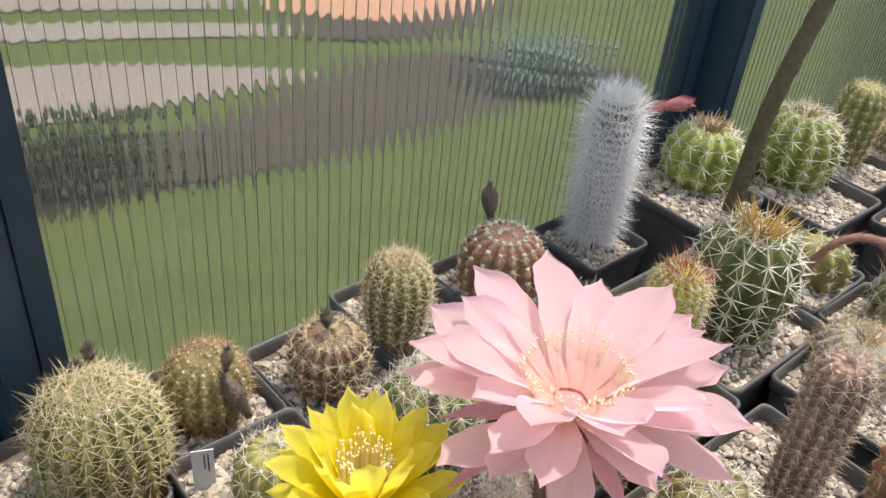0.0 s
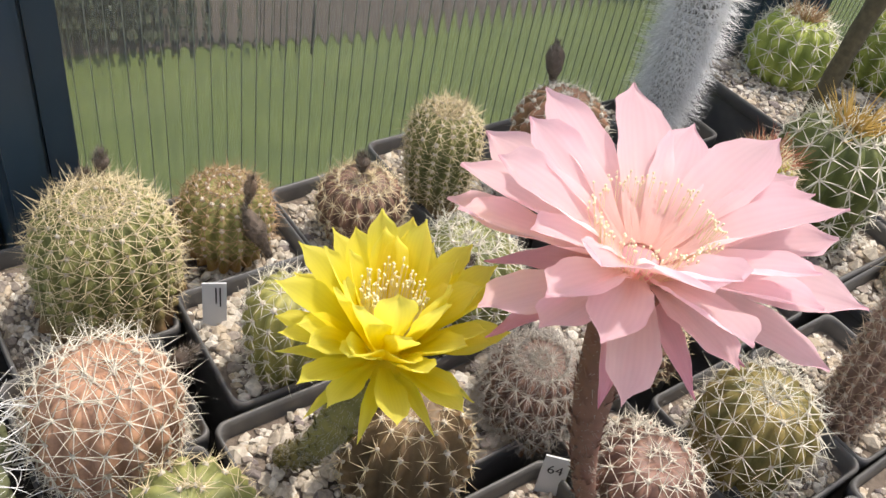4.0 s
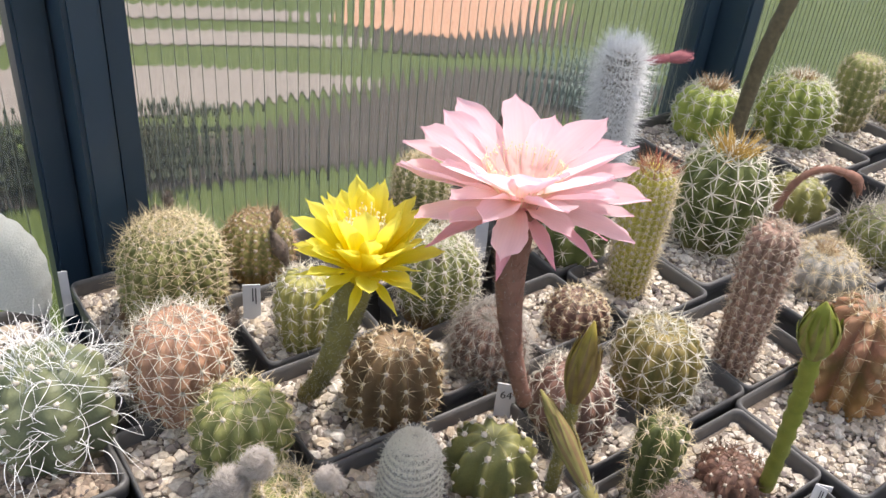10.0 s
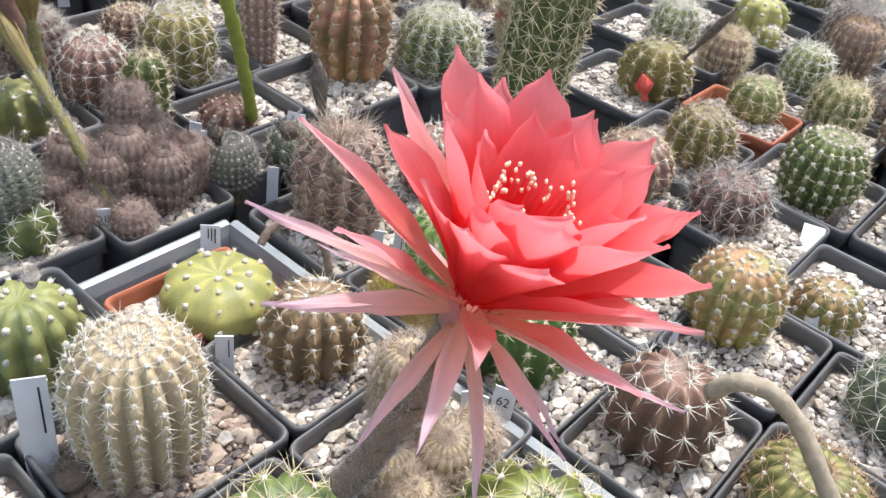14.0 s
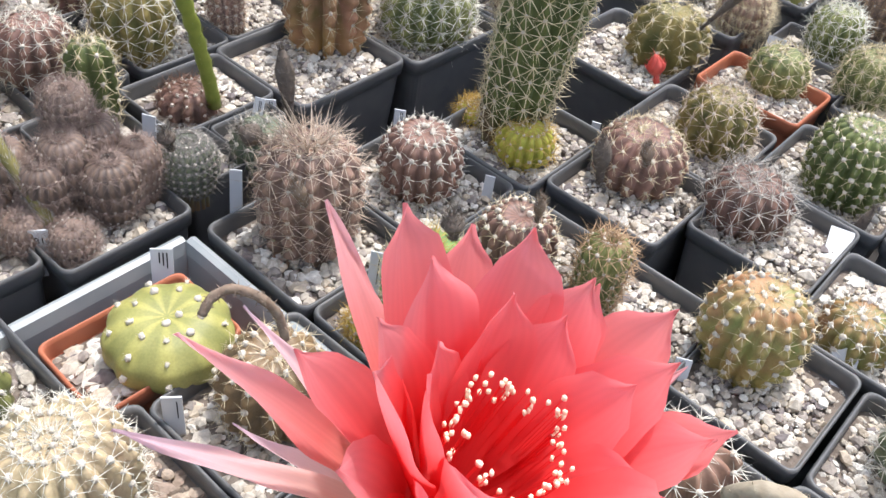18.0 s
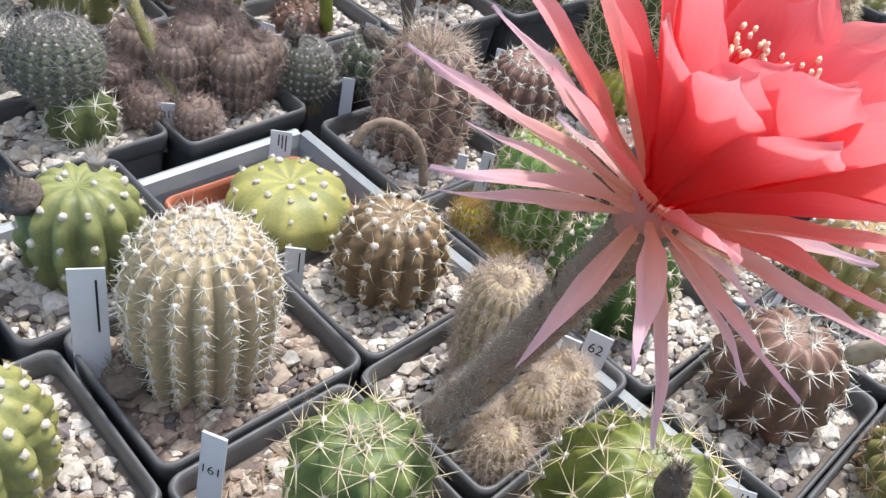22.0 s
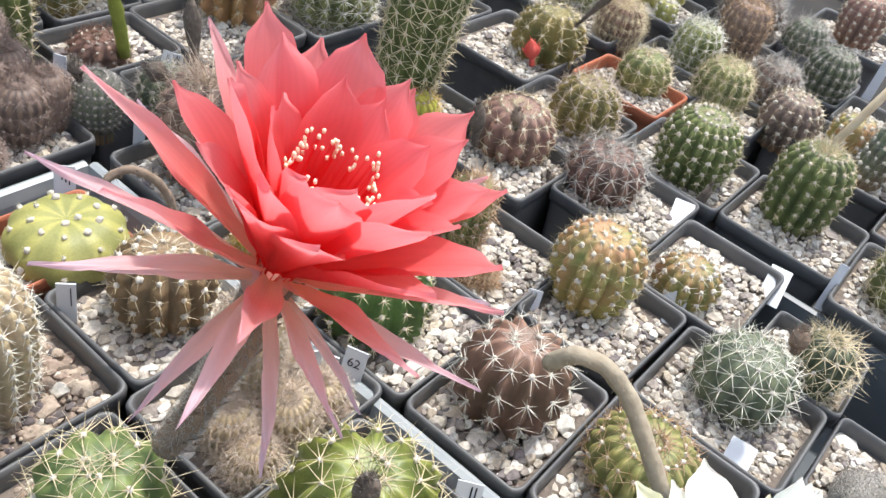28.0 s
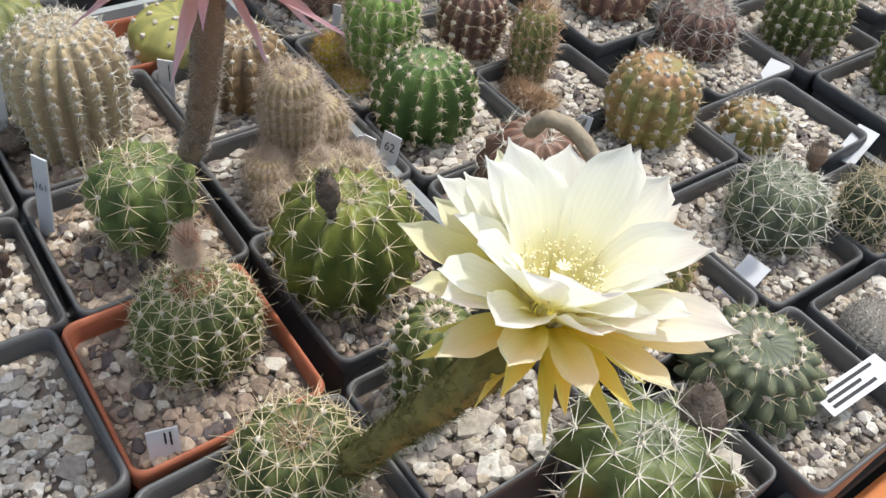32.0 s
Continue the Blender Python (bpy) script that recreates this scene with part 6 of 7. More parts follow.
dry_bloom(beige, at(-0.1339, -0.0902, -0.0094), (-0.374, 0.120, 0.920), 0.0156, 0.0105, DRY)
dry_bloom(reddots, at(-0.1346, -0.0151, 0.0218), (-0.272, 0.072, 0.960), 0.0194, 0.0095, DRY)
dry_bloom(reddots, at(-0.1176, -0.0357, 0.0519), (0.051, -0.031, 0.998), 0.0083, 0.0040, WOOL)


def dry_stalk(parent, pts, r, mat, label):
    inv = parent.matrix_world.inverted()
    q = []
    for k in range(len(pts) - 1):
        for j in range(5):
            q.append(inv @ Vector(pts[k]).lerp(Vector(pts[k + 1]), j / 5))
    q.append(inv @ Vector(pts[-1]))
    for _ in range(3):
        q = [q[0]] + [(q[k - 1] + 2 * q[k] + q[k + 1]) / 4 for k in range(1, len(q) - 1)] + [q[-1]]
    v, f = tube(q, [r * (0.95 + 0.10 * math.sin(k * 0.9) ** 2) for k in range(len(q))], 9)
    s = part("dry_stalk", mesh_of("dry_stalk", v, f, mat), parent, label)
    nr = np.random.default_rng(len(pts))
    k = nr.integers(0, len(q) - 1, 220)
    a = nr.normal(0, 1, (220, 3))
    a /= np.linalg.norm(a, axis=1)[:, None]
    base = np.array([tuple(q[i]) for i in k]) + a * r * 0.8
    v, f = needles(base, a, nr.uniform(0.001, 0.003, 220), 0.0005, nr)
    tagged(part("stalk_hair", mesh_of("stalk_hair", v, f, mat, smooth=False), s), kind="stuff")
    return s


dry_stalk(browndots, [at(-0.0256, -0.1152, 0.0619), at(-0.0264, -0.1130, 0.0745), at(-0.0325, -0.1105, 0.0860), at(-0.0372, -0.1011, 0.0866), at(-0.0438, -0.0974, 0.0830), at(-0.0484, -0.0979, 0.0775)], 0.0018, DRYSTEM, "curled withered flower stalk")
dry_stalk(brownred, [at(0.0362, -0.2669, 0.0641), at(0.0357, -0.2742, 0.0773), at(0.0423, -0.2859, 0.0761), at(0.0458, -0.2986, 0.0664), at(0.0447, -0.3108, 0.0547), at(0.0434, -0.3286, 0.0358)], 0.0037, PALESTEM, "thick arching dried flower stalk")
dry_stalk(rear1, [at(0.3960, 0.3690, -0.0100), at(0.3975, 0.3680, 0.0300), at(0.4004, 0.3675, 0.0779), at(0.4030, 0.3660, 0.1044), at(0.4060, 0.3635, 0.1309), at(0.4110, 0.3611, 0.1550), at(0.4200, 0.3583, 0.1900)], 0.0068, OLIVEDRY, "tall dark olive dried flower stalk")

# clustered heads
clump = cactus("clustered_cactus", "clustered dusty brown cactus with many round heads", 0.0030, 0.0870, 0.8680, 0.0120, 0.0690, 17, "umber", "fuzz", "rose", rows=15, depth=0.06, knob=0.05, grow=1.2, thick=1.2, foot=0.7)
for hx, hy, hz, hr, hh in ((-0.0300, 0.0985, 0.8700, 0.0150, 0.0400), (-0.0230, 0.0710, 0.8700, 0.0125, 0.0420), (0.0040, 0.0560, 0.8700, 0.0150, 0.0400), (0.0230, 0.0600, 0.8750, 0.0120, 0.0340), (-0.0270, 0.0440, 0.8690, 0.0115, 0.0220), (-0.0420, 0.0640, 0.8690, 0.0115, 0.0230), (-0.0090, 0.0740, 0.8800, 0.0140, 0.0400), (0.0120, 0.0800, 0.8800, 0.0120, 0.0380), (-0.0460, 0.0900, 0.8690, 0.0140, 0.0300)):
    cactus("", "dusty brown head", hx, hy, hz, hr, hh, 17, "umber", "fuzz", "rose", depth=0.06, knob=0.05, grow=1.2, thick=1.2, foot=0.6, parent=clump)
pot(-0.0054, 0.0629, 0.8800, 0.0745, 0.5, fill="coarse", variant=1)
cactus("", "hairy straw coloured head", -0.0004, -0.1508, 0.8680, 0.0153, 0.0316, 18, "beige", "hair", "wheat", parent=hairy1)
cactus("", "hairy straw coloured head", -0.0429, -0.1750, 0.8680, 0.0112, 0.0274, 18, "beige", "hair", "wheat", parent=hairy1)
cactus("", "hairy straw coloured head", -0.0450, -0.1930, 0.8680, 0.0115, 0.0200, 18, "beige", "hair", "wheat", parent=hairy1)
cactus("", "hairy straw coloured head", -0.0010, -0.1880, 0.8680, 0.0115, 0.0220, 18, "beige", "hair", "wheat", parent=hairy1)
cactus("", "hairy straw coloured head", -0.0220, -0.1880, 0.8680, 0.0125, 0.0280, 18, "beige", "hair", "wheat", parent=hairy1)
cactus("", "hairy straw coloured head", -0.0205, -0.1680, 0.8680, 0.0095, 0.0140, 18, "beige", "hair", "wheat", parent=hairy1)
cactus("", "golden spined offset", 0.0407, -0.0916, 0.8680, 0.0071, 0.0216, 14, "gold", "short", "gold", parent=greencol)
cactus("", "golden spined offset", 0.0408, -0.1140, 0.8680, 0.0094, 0.0080, 14, "gold", "short", "gold", parent=greencol)
cactus("", "golden spined offset", 0.2184, -0.0508, 0.8680, 0.0185, 0.0277, 16, "gold", "short", "gold", parent=tallslant)
cactus("", "golden spined offset", 0.2285, -0.0038, 0.8680, 0.0129, 0.0118, 16, "gold", "short", "gold", parent=tallslant)
cactus("", "small brown offset", 0.1215, -0.1730, 0.8680, 0.0079, 0.0152, 12, "dusty", "dense", "tan", parent=slender)
cactus("", "small brown offset", 0.1303, -0.1828, 0.8680, 0.0072, 0.0100, 12, "dusty", "dense", "tan", parent=slender)
cactus("", "green grafting stock", -0.0760, 0.0680, 0.8680, 0.0165, 0.0300, 6, "deep", "short", "white", depth=0.28, parent=netgraft)
cactus("", "yellow green offset", 0.5706, -0.0669, 0.8680, 0.0109, 0.0257, 7, "lime", "dot", "white", parent=yellowclump)
cactus("", "yellow green offset", 0.6082, -0.0266, 0.8680, 0.0113, 0.0170, 7, "lime", "dot", "white", parent=yellowclump)
REDBUD = plain("red_bud_scales", (0.70, 0.10, 0.07), (0.50, 0.08, 0.06), rough=0.6, scale=200)
MAGENTA = plain("magenta_petals", (0.75, 0.06, 0.40), (0.60, 0.05, 0.32), rough=0.6, scale=200)
bud(oliverib, curve_points(at(0.2913, -0.0904, 0.0349), at(0.2897, -0.0847, 0.0531), (0, 0, 0), 12), 0.0018, 0.0055, REDBUD, REDBUD, "red flower bud", 0.75, None, 60)
bud(r7, curve_points(at(0.3532, 0.0823, 0.0126), at(0.3514, 0.0880, 0.0264), (0, 0, 0), 12), 0.0018, 0.0040, REDBUD, REDBUD, "small red bud", 0.75, None, 60)
bud(whitegreen, curve_points(at(0.2881, 0.0218, 0.0285), at(0.2909, 0.0266, 0.0381), (0, 0, 0), 12), 0.0018, 0.0040, REDBUD, REDBUD, "small red bud", 0.75, None, 60)
bud(slantcol, curve_points(at(0.7933, 0.0022, 0.0016), at(0.8077, 0.0137, 0.0124), (0, 0, 0), 12), 0.0018, 0.0055, MAGENTA, MAGENTA, "small magenta bloom", 0.75, None, 60)
bud(greenstar, curve_points(at(-0.0569, -0.2306, -0.0375), at(-0.0572, -0.2310, -0.0184), (0, 0, 0), 12), 0.0018, 0.0040, DRYSTEM, DRYSTEM, "small brown seedling", 0.75, None, 60)

RUSSET = plain("russet_bud_points", (0.42, 0.17, 0.10), (0.55, 0.30, 0.20), rough=0.8, scale=400)
GREYFLUFF = plain("grey_bud_fluff", (0.58, 0.54, 0.50), (0.40, 0.36, 0.32), rough=0.95, scale=600)
FLUFF = plain("cream_bud_fluff", (0.80, 0.69, 0.56), (0.66, 0.53, 0.42), rough=0.95, scale=600)


def fluffy_bud(parent, p, r, mat):
    """A round bud wrapped in white hair."""
    inv = parent.matrix_world.inverted()
    c = inv @ Vector(p)
    rng = np.random.default_rng(int(1e5 * abs(p[0])))
    v, f = blobs([tuple(c)], [[r * 0.75] * 3], rng, 0.12)
    b = part("fluffy_bud", mesh_of("fluffy_bud", v, f, mat), parent, "pale woolly flower bud")
    q = rng.normal(0, 1, (1500, 3))
    q /= np.linalg.norm(q, axis=1)[:, None]
    swirl = np.cross(q, (0.3, 0.2, 1.0))
    v, f = needles(np.array(c) + q * r * 0.74, swirl * rng.uniform(0.4, 1.6, (1500, 1)) + q * 0.35 + rng.normal(0, 0.25, (1500, 3)), r * rng.uniform(0.3, 0.75, 1500), 0.00034, rng)
    tagged(part("bud_hair", mesh_of("bud_hair", v, f, mat, smooth=False), b), kind="stuff")


def tufted_bud(parent, p, r):
    """An upright bud bristling with cream hair and russet points."""
    inv = parent.matrix_world.inverted()
    c = inv @ Vector(p)
    rng = np.random.default_rng(61)
    v, f = blobs([tuple(c)], [[r * 0.8, r * 0.8, r * 2.3]], rng, 0.12)
    b = part("tufted_bud", mesh_of("tufted_bud", v, f, FLUFF), parent, "cream tufted bud with russet tips")
    for name, count, mat, low, long in (("bud_hair", 1000, FLUFF, -0.7, 1.35), ("bud_tip", 260, RUSSET, 0.45, 1.3)):
        q = rng.normal(0, 1, (count * 3, 3))
        q /= np.linalg.norm(q, axis=1)[:, None]
        q = q[q[:, 2] > low][:count]
        way = q + np.array((0, 0, 0.75)) + rng.normal(0, 0.16, q.shape)
        v, f = needles(np.array(c) + q * np.array((0.78, 0.78, 2.2)) * r, way, r * long * rng.uniform(0.6, 1.35, len(q)), 0.00030, rng)
        tagged(part(name, mesh_of(name, v, f, mat, smooth=False), b), kind="stuff")


tufted_bud(greenred, at(-0.1120, -0.2460, 0.0455), 0.0042)
fluffy_bud(fluffy, at(-0.1459, 0.2042, 0.0520), 0.0080, GREYFLUFF)
fluffy_bud(fluffy, at(-0.1572, 0.2073, 0.0420), 0.0095, GREYFLUFF)
fluffy_bud(fluffy, at(-0.1183, 0.1896, 0.0405), 0.0064, GREYFLUFF)
fluffy_bud(fluffy, at(-0.1548, 0.2083, -0.0021), 0.0066, GREYFLUFF)

# pale felted leaves of a succulent
def felted_plant(x, y, z):
    t = thing("felted_succulent", x, y, z, "pale grey felted succulent with thick rounded leaves", "succulent")
    part("stem", mesh_of("stem", *tube([(0, 0, -0.004), (0.006, 0.002, 0.020), (0.012, 0.006, 0.034)], [0.004, 0.0035, 0.003], 10), FAN), t)
    for j, (a, up, size) in enumerate(((10, 18, 1.0), (75, 30, 0.85), (140, 20, 0.9), (205, 12, 0.95), (265, 25, 0.9), (325, 8, 1.05), (45, 62, 0.6))):
        rows, cols = 12, 9
        v = []
        for side in (1, -1):
            for p in range(rows):
                k = p / (rows - 1)
                w = 0.0135 * math.sin(math.pi * min(0.995, 0.06 + 0.9 * k) ** 0.8) ** 0.7
                for q in range(cols):
                    u = q / (cols - 1) * 2 - 1
                    thick = 0.0022 * math.sqrt(max(0.0, 1 - u * u)) * (1 - 0.5 * k)
                    v.append((u * w, 0.004 + 0.034 * k, side * thick + 0.005 * u * u + 0.0012 * math.sin(7 * k + j)))
        f = grid_faces(rows, cols, closed=False)
        f += [tuple(i + rows * cols for i in reversed(g)) for g in f]
        m = pose(0.009, 0.004, 0.026, 0, 0, a) @ pose(0, 0, 0, up, 0, 0) @ Matrix.Diagonal((size, size, size, 1))
        part("leaf", mesh_of("leaf", v, f, FAN), t, m=m)
    return t


felted_plant(-0.2360, 0.1450, Z0 + 0.006)

# ---- labels ----
plant_label(-0.0731, 0.3718, 0.8720, 0.0230, 0.0113, -25, 8, bars=2)
plant_label(0.0148, 0.2188, 0.8720, 0.0200, 0.0115, -44, 8, words="64")
plant_label(-0.0102, 0.1379, 0.8720, 0.0090, 0.0085, -51, 20, bars=1)
plant_label(0.0504, 0.0949, 0.8720, 0.0200, 0.0082, -62, 10)
plant_label(0.1106, 0.0742, 0.8720, 0.0170, 0.0067, -68, 25, bars=2)
plant_label(-0.0399, 0.0515, 0.8720, 0.0165, 0.0090, -35, 5, words="81")
plant_label(-0.0062, 0.0003, 0.8720, 0.0175, 0.0107, -43, 15, bars=3)
plant_label(-0.1430, -0.0740, 0.8720, 0.0440, 0.0130, -30, 14, bars=1)
plant_label(-0.0538, -0.0766, 0.8720, 0.0205, 0.0085, -41, 5, bars=1)
plant_label(-0.1441, -0.1527, 0.8720, 0.0400, 0.0085, -62, 8, words="161")
plant_label(0.0186, -0.1873, 0.8720, 0.0195, 0.0108, -70, 15, words="62")
plant_label(0.0125, -0.1791, 0.8720, 0.0160, 0.0076, -68, 5, words="5")
plant_label(0.1237, 0.0774, 0.8720, 0.0105, 0.0085, -48, 10, bars=2)
plant_label(0.0614, 0.0300, 0.8720, 0.0145, 0.0069, -47, 15)
plant_label(0.0571, 0.0934, 0.8720, 0.0130, 0.0059, -41, 5)
plant_label(0.1777, 0.0174, 0.8720, 0.0120, 0.0070, -57, 10, bars=2)
plant_label(0.1684, -0.0633, 0.8720, 0.0145, 0.0058, -64, 5)
plant_label(0.0589, -0.0791, 0.8720, 0.0295, 0.0063, -59, 15, bars=1)
plant_label(0.5828, 0.0611, 0.8720, 0.0140, 0.0108, -69, 10)
plant_label(0.4720, -0.0972, 0.8720, 0.0140, 0.0134, -77, 20, bars=2)
plant_label(0.1121, 0.3695, 0.8720, 0.0205, 0.0092, -31, 5)
plant_label(0.2717, -0.0681, 0.8720, 0.0090, 0.0058, -69, 5)
plant_label(0.2880, -0.2303, 0.8720, 0.0165, 0.0138, -72, 66)
plant_label(0.2015, -0.2710, 0.8720, 0.0130, 0.0103, -73, 66, bars=1)
plant_label(0.2783, -0.3038, 0.8720, 0.0165, 0.0135, -80, 66)
plant_label(0.1223, -0.3444, 0.8720, 0.0175, 0.0132, -83, 66)
plant_label(0.0051, -0.2688, 0.8720, 0.0150, 0.0114, -58, 30, bars=2)
plant_label(0.1377, -0.2129, 0.8720, 0.0090, 0.0079, -61, 20)
plant_label(-0.1460, -0.2904, 0.8720, 0.0120, 0.0116, -15, 20, bars=2)
plant_label(0.2033, -0.2671, 0.8720, 0.0110, 0.0098, -62, 30)
plant_label(0.0147, -0.1699, 0.8720, 0.0100, 0.0040, -33, 5)
plant_label(-0.1635, 0.1673, 0.8720, 0.0180, 0.0142, -22, 10, bars=2)
plant_label(0.0635, -0.0607, 0.8720, 0.0180, 0.0053, -53, 5)
plant_label(0.6602, -0.2527, 0.8720, 0.0320, 0.0084, -89, 10)
plant_label(-0.1689, 0.4444, 0.8720, 0.0200, 0.0055, -13, 10)
plant_label(0.3070, -0.3305, 0.8720, 0.0210, 0.0052, -84, 20)


def long_label(a, b, wide=0.012):
    """A long printed label that lies slanting over a pot rim."""
    a, b = Vector(a), Vector(b)
    d = (b - a)
    ob = thing("plant_label", *a, "long white printed plant label lying over a pot rim", "plant label", "plant labels")
    ob.matrix_world = Matrix.Translation(a) @ d.to_track_quat("X", "Z").to_matrix().to_4x4()
    n = d.length
    v = [(x, y, z) for x in (0, n) for y in (-wide / 2, wide / 2) for z in (0, 0.0008)]
    part("blade", mesh_of("blade", v, [(0, 1, 3, 2), (4, 6, 7, 5), (0, 4, 5, 1), (2, 3, 7, 6), (1, 5, 7, 3), (0, 2, 6, 4)], LABEL, smooth=False), ob)
    for k, (x0, x1) in enumerate(((0.08, 0.85), (0.08, 0.6), (0.08, 0.75))):
        y = wide * (0.28 - 0.26 * k)
        v = [(n * x0, y - 0.0008, 0.0011), (n * x1, y - 0.0008, 0.0011), (n * x1, y + 0.0008, 0.0011), (n * x0, y + 0.0008, 0.0011)]
        part("writing_bar", mesh_of("writing_bar", v, [(0, 1, 2, 3)], INK, smooth=False), ob, "illegible line of print")


long_label((0.0885, -0.4155, 0.8830), (0.1270, -0.4175, 0.8890))


def straw(x, y, z, half, count, seed):
    """Dry fibres lying on the grit."""
    rng = np.random.default_rng(seed)
    base = np.c_[rng.uniform(-half, half, (count, 2)), rng.uniform(0.0015, 0.005, count)]
    a = rng.uniform(0, 6.283, count)
    way = np.c_[np.cos(a), np.sin(a), rng.uniform(-0.05, 0.35, count)]
    v, f = needles(base, way, rng.uniform(0.006, 0.022, count), 0.0006, rng)
    v[:, :2] = np.clip(v[:, :2], -half, half)
    ob = new("dry_straw", mesh_of("dry_straw", v, f, SPINE["tan"], smooth=False))
    ob.matrix_world = pose(x, y, z)
    return tagged(ob, "dry straw and fallen spines on the grit", "straw", kind="stuff")


straw(-0.1094, -0.1761, Z0 - 0.012, 0.034, 130, 4)
straw(-0.1195, -0.2491, Z0 - 0.024, 0.034, 70, 5)
straw(-0.1181, -0.3387, Z0 - 0.024, 0.034, 70, 6)
straw(-0.1917, -0.1008, Z0 - 0.012, 0.030, 30, 7)


CANE = plain("pale_bamboo_cane", (0.62, 0.52, 0.36), (0.48, 0.38, 0.25), rough=0.6, scale=60)
cane = thing("plant_stick", 0.369, 0.1645, Z0, "thin pale wooden stick stuck in a pot", "stick")
part("rod", mesh_of("rod", *tube([(0, 0, -0.03), (-0.004, 0.010, 0.06), (-0.011, 0.021, 0.150)], [0.0016, 0.0016, 0.0015], 8), CANE), cane)
slant = thing("plant_stick", 0.383, -0.262, Z0, "thick pale wooden stick leaning among the pots", "stick")
part("rod", mesh_of("rod", *tube([(0, 0, -0.02), (0.03, -0.02, 0.06), (0.07, -0.045, 0.16)], [0.0030, 0.0030, 0.0028], 8), CANE), slant)


# ---- pots ----
pot(-0.1259, 0.4160, 0.8740, 0.0870, 0.7, fill="grit", variant=0, depth=0.078, wide=0.867)
pot(-0.0469, 0.4273, 0.8740, 0.0744, 0.7, fill="coarse", variant=1, depth=0.078, wide=1.016)
pot(-0.1365, 0.3390, 0.8800, 0.0650, 0.0, fill="coarse", variant=2, depth=0.078, wide=1.064)
pot(-0.1460, 0.2721, 0.8800, 0.0675, -0.5, fill="coarse", variant=0, depth=0.078, wide=1.155)
pot(-0.0485, 0.3516, 0.8800, 0.0759, -1.1, fill="coarse", variant=1, depth=0.078, wide=1.027)
pot(-0.0629, 0.2711, 0.8800, 0.0800, -0.3, fill="coarse", variant=2, depth=0.078, wide=0.959)
pot(-0.0870, 0.1929, 0.8800, 0.0735, -0.2, fill="coarse", variant=0, depth=0.078, wide=0.846)
pot(-0.0179, 0.1888, 0.8800, 0.0834, -1.1, fill="grit", variant=1, depth=0.078, wide=0.892)
pot(-0.1547, 0.1957, 0.8800, 0.0785, -1.1, fill="grit", variant=2, depth=0.078, wide=0.919)
pot(-0.2380, 0.3135, 0.8800, 0.0926, 1.2, fill="lava", variant=0, depth=0.078, wide=1.126)
pot(0.0364, 0.3261, 0.8740, 0.0554, 0.4, fill="grit", variant=1, depth=0.078, wide=0.958)
pot(0.1034, 0.4233, 0.8740, 0.0895, -0.6, fill="grit", variant=2, depth=0.078, wide=0.825)
pot(0.1829, 0.4168, 0.8740, 0.0770, -0.2, fill="grit", variant=0, depth=0.078, wide=1.094)
pot(0.0288, 0.4046, 0.8740, 0.0925, 1.1, fill="grit", variant=1, depth=0.078, wide=0.801)
pot(0.0187, 0.2697, 0.8800, 0.0565, 1.0, fill="coarse", variant=2, depth=0.078, wide=1.156)
pot(0.0967, 0.2746, 0.8800, 0.0654, 0.8, fill="grit", variant=0, depth=0.078, wide=1.003)
pot(0.1197, 0.1911, 0.8800, 0.0790, -0.3, fill="grit", variant=1, depth=0.078, wide=0.861)
pot(0.0528, 0.2198, 0.8800, 0.0423, -0.0, fill="grit", variant=2, depth=0.078, wide=1.052)
pot(0.1759, 0.2683, 0.8800, 0.0728, 0.4, fill="grit", variant=0, depth=0.078, wide=1.022)
pot(0.1728, 0.3415, 0.8800, 0.0726, -1.1, fill="grit", variant=1, depth=0.078, wide=1.123)
pot(0.3000, 0.4310, 0.8560, 0.0700, 0.1, fill="grit", variant=2, depth=0.058, wide=1.000)
pot(0.2724, 0.2970, 0.8800, 0.1166, -0.5, fill="grit", variant=0, depth=0.078, wide=0.998)
pot(0.3976, 0.4141, 0.8800, 0.1035, 0.9, fill="grit", variant=1, depth=0.078, wide=0.876)
pot(0.4876, 0.3525, 0.8800, 0.1010, -1.0, fill="grit", variant=2, depth=0.078, wide=0.873)
pot(0.5700, 0.3605, 0.8800, 0.0920, 0.4, fill="grit", variant=0, depth=0.078, wide=0.783)
pot(0.6304, 0.3580, 0.8800, 0.0660, 0.9, fill="grit", variant=1, depth=0.078, wide=0.724)
pot(0.1896, 0.1890, 0.8800, 0.0755, -0.7, fill="grit", variant=2, depth=0.078, wide=0.933)
pot(0.3709, 0.2946, 0.8800, 0.0815, 0.9, fill="grit", variant=0, depth=0.078, wide=0.975)
pot(0.2900, 0.1961, 0.8800, 0.0841, 0.9, fill="grit", variant=1, depth=0.078, wide=0.990)
pot(0.3676, 0.2148, 0.8800, 0.0770, -1.2, fill="grit", variant=2, depth=0.078, wide=0.922)
pot(0.1836, 0.1059, 0.8800, 0.0895, 0.5, fill="grit", variant=0, depth=0.078, wide=1.054)
pot(0.2787, 0.1017, 0.8800, 0.1008, -1.2, fill="grit", variant=1, depth=0.078, wide=0.936)
pot(0.0271, 0.1236, 0.8800, 0.0461, 0.0, fill="grit", variant=2, depth=0.078, wide=1.186)
pot(0.0989, 0.1153, 0.8800, 0.0615, -0.2, fill="grit", variant=0, depth=0.078, wide=1.204)
pot(-0.0959, 0.1287, 0.8800, 0.0536, -0.7, fill="coarse", variant=1, depth=0.078, wide=1.297)
pot(-0.0812, 0.0707, 0.8800, 0.0611, -0.4, fill="coarse", variant=2, depth=0.078, wide=1.228)
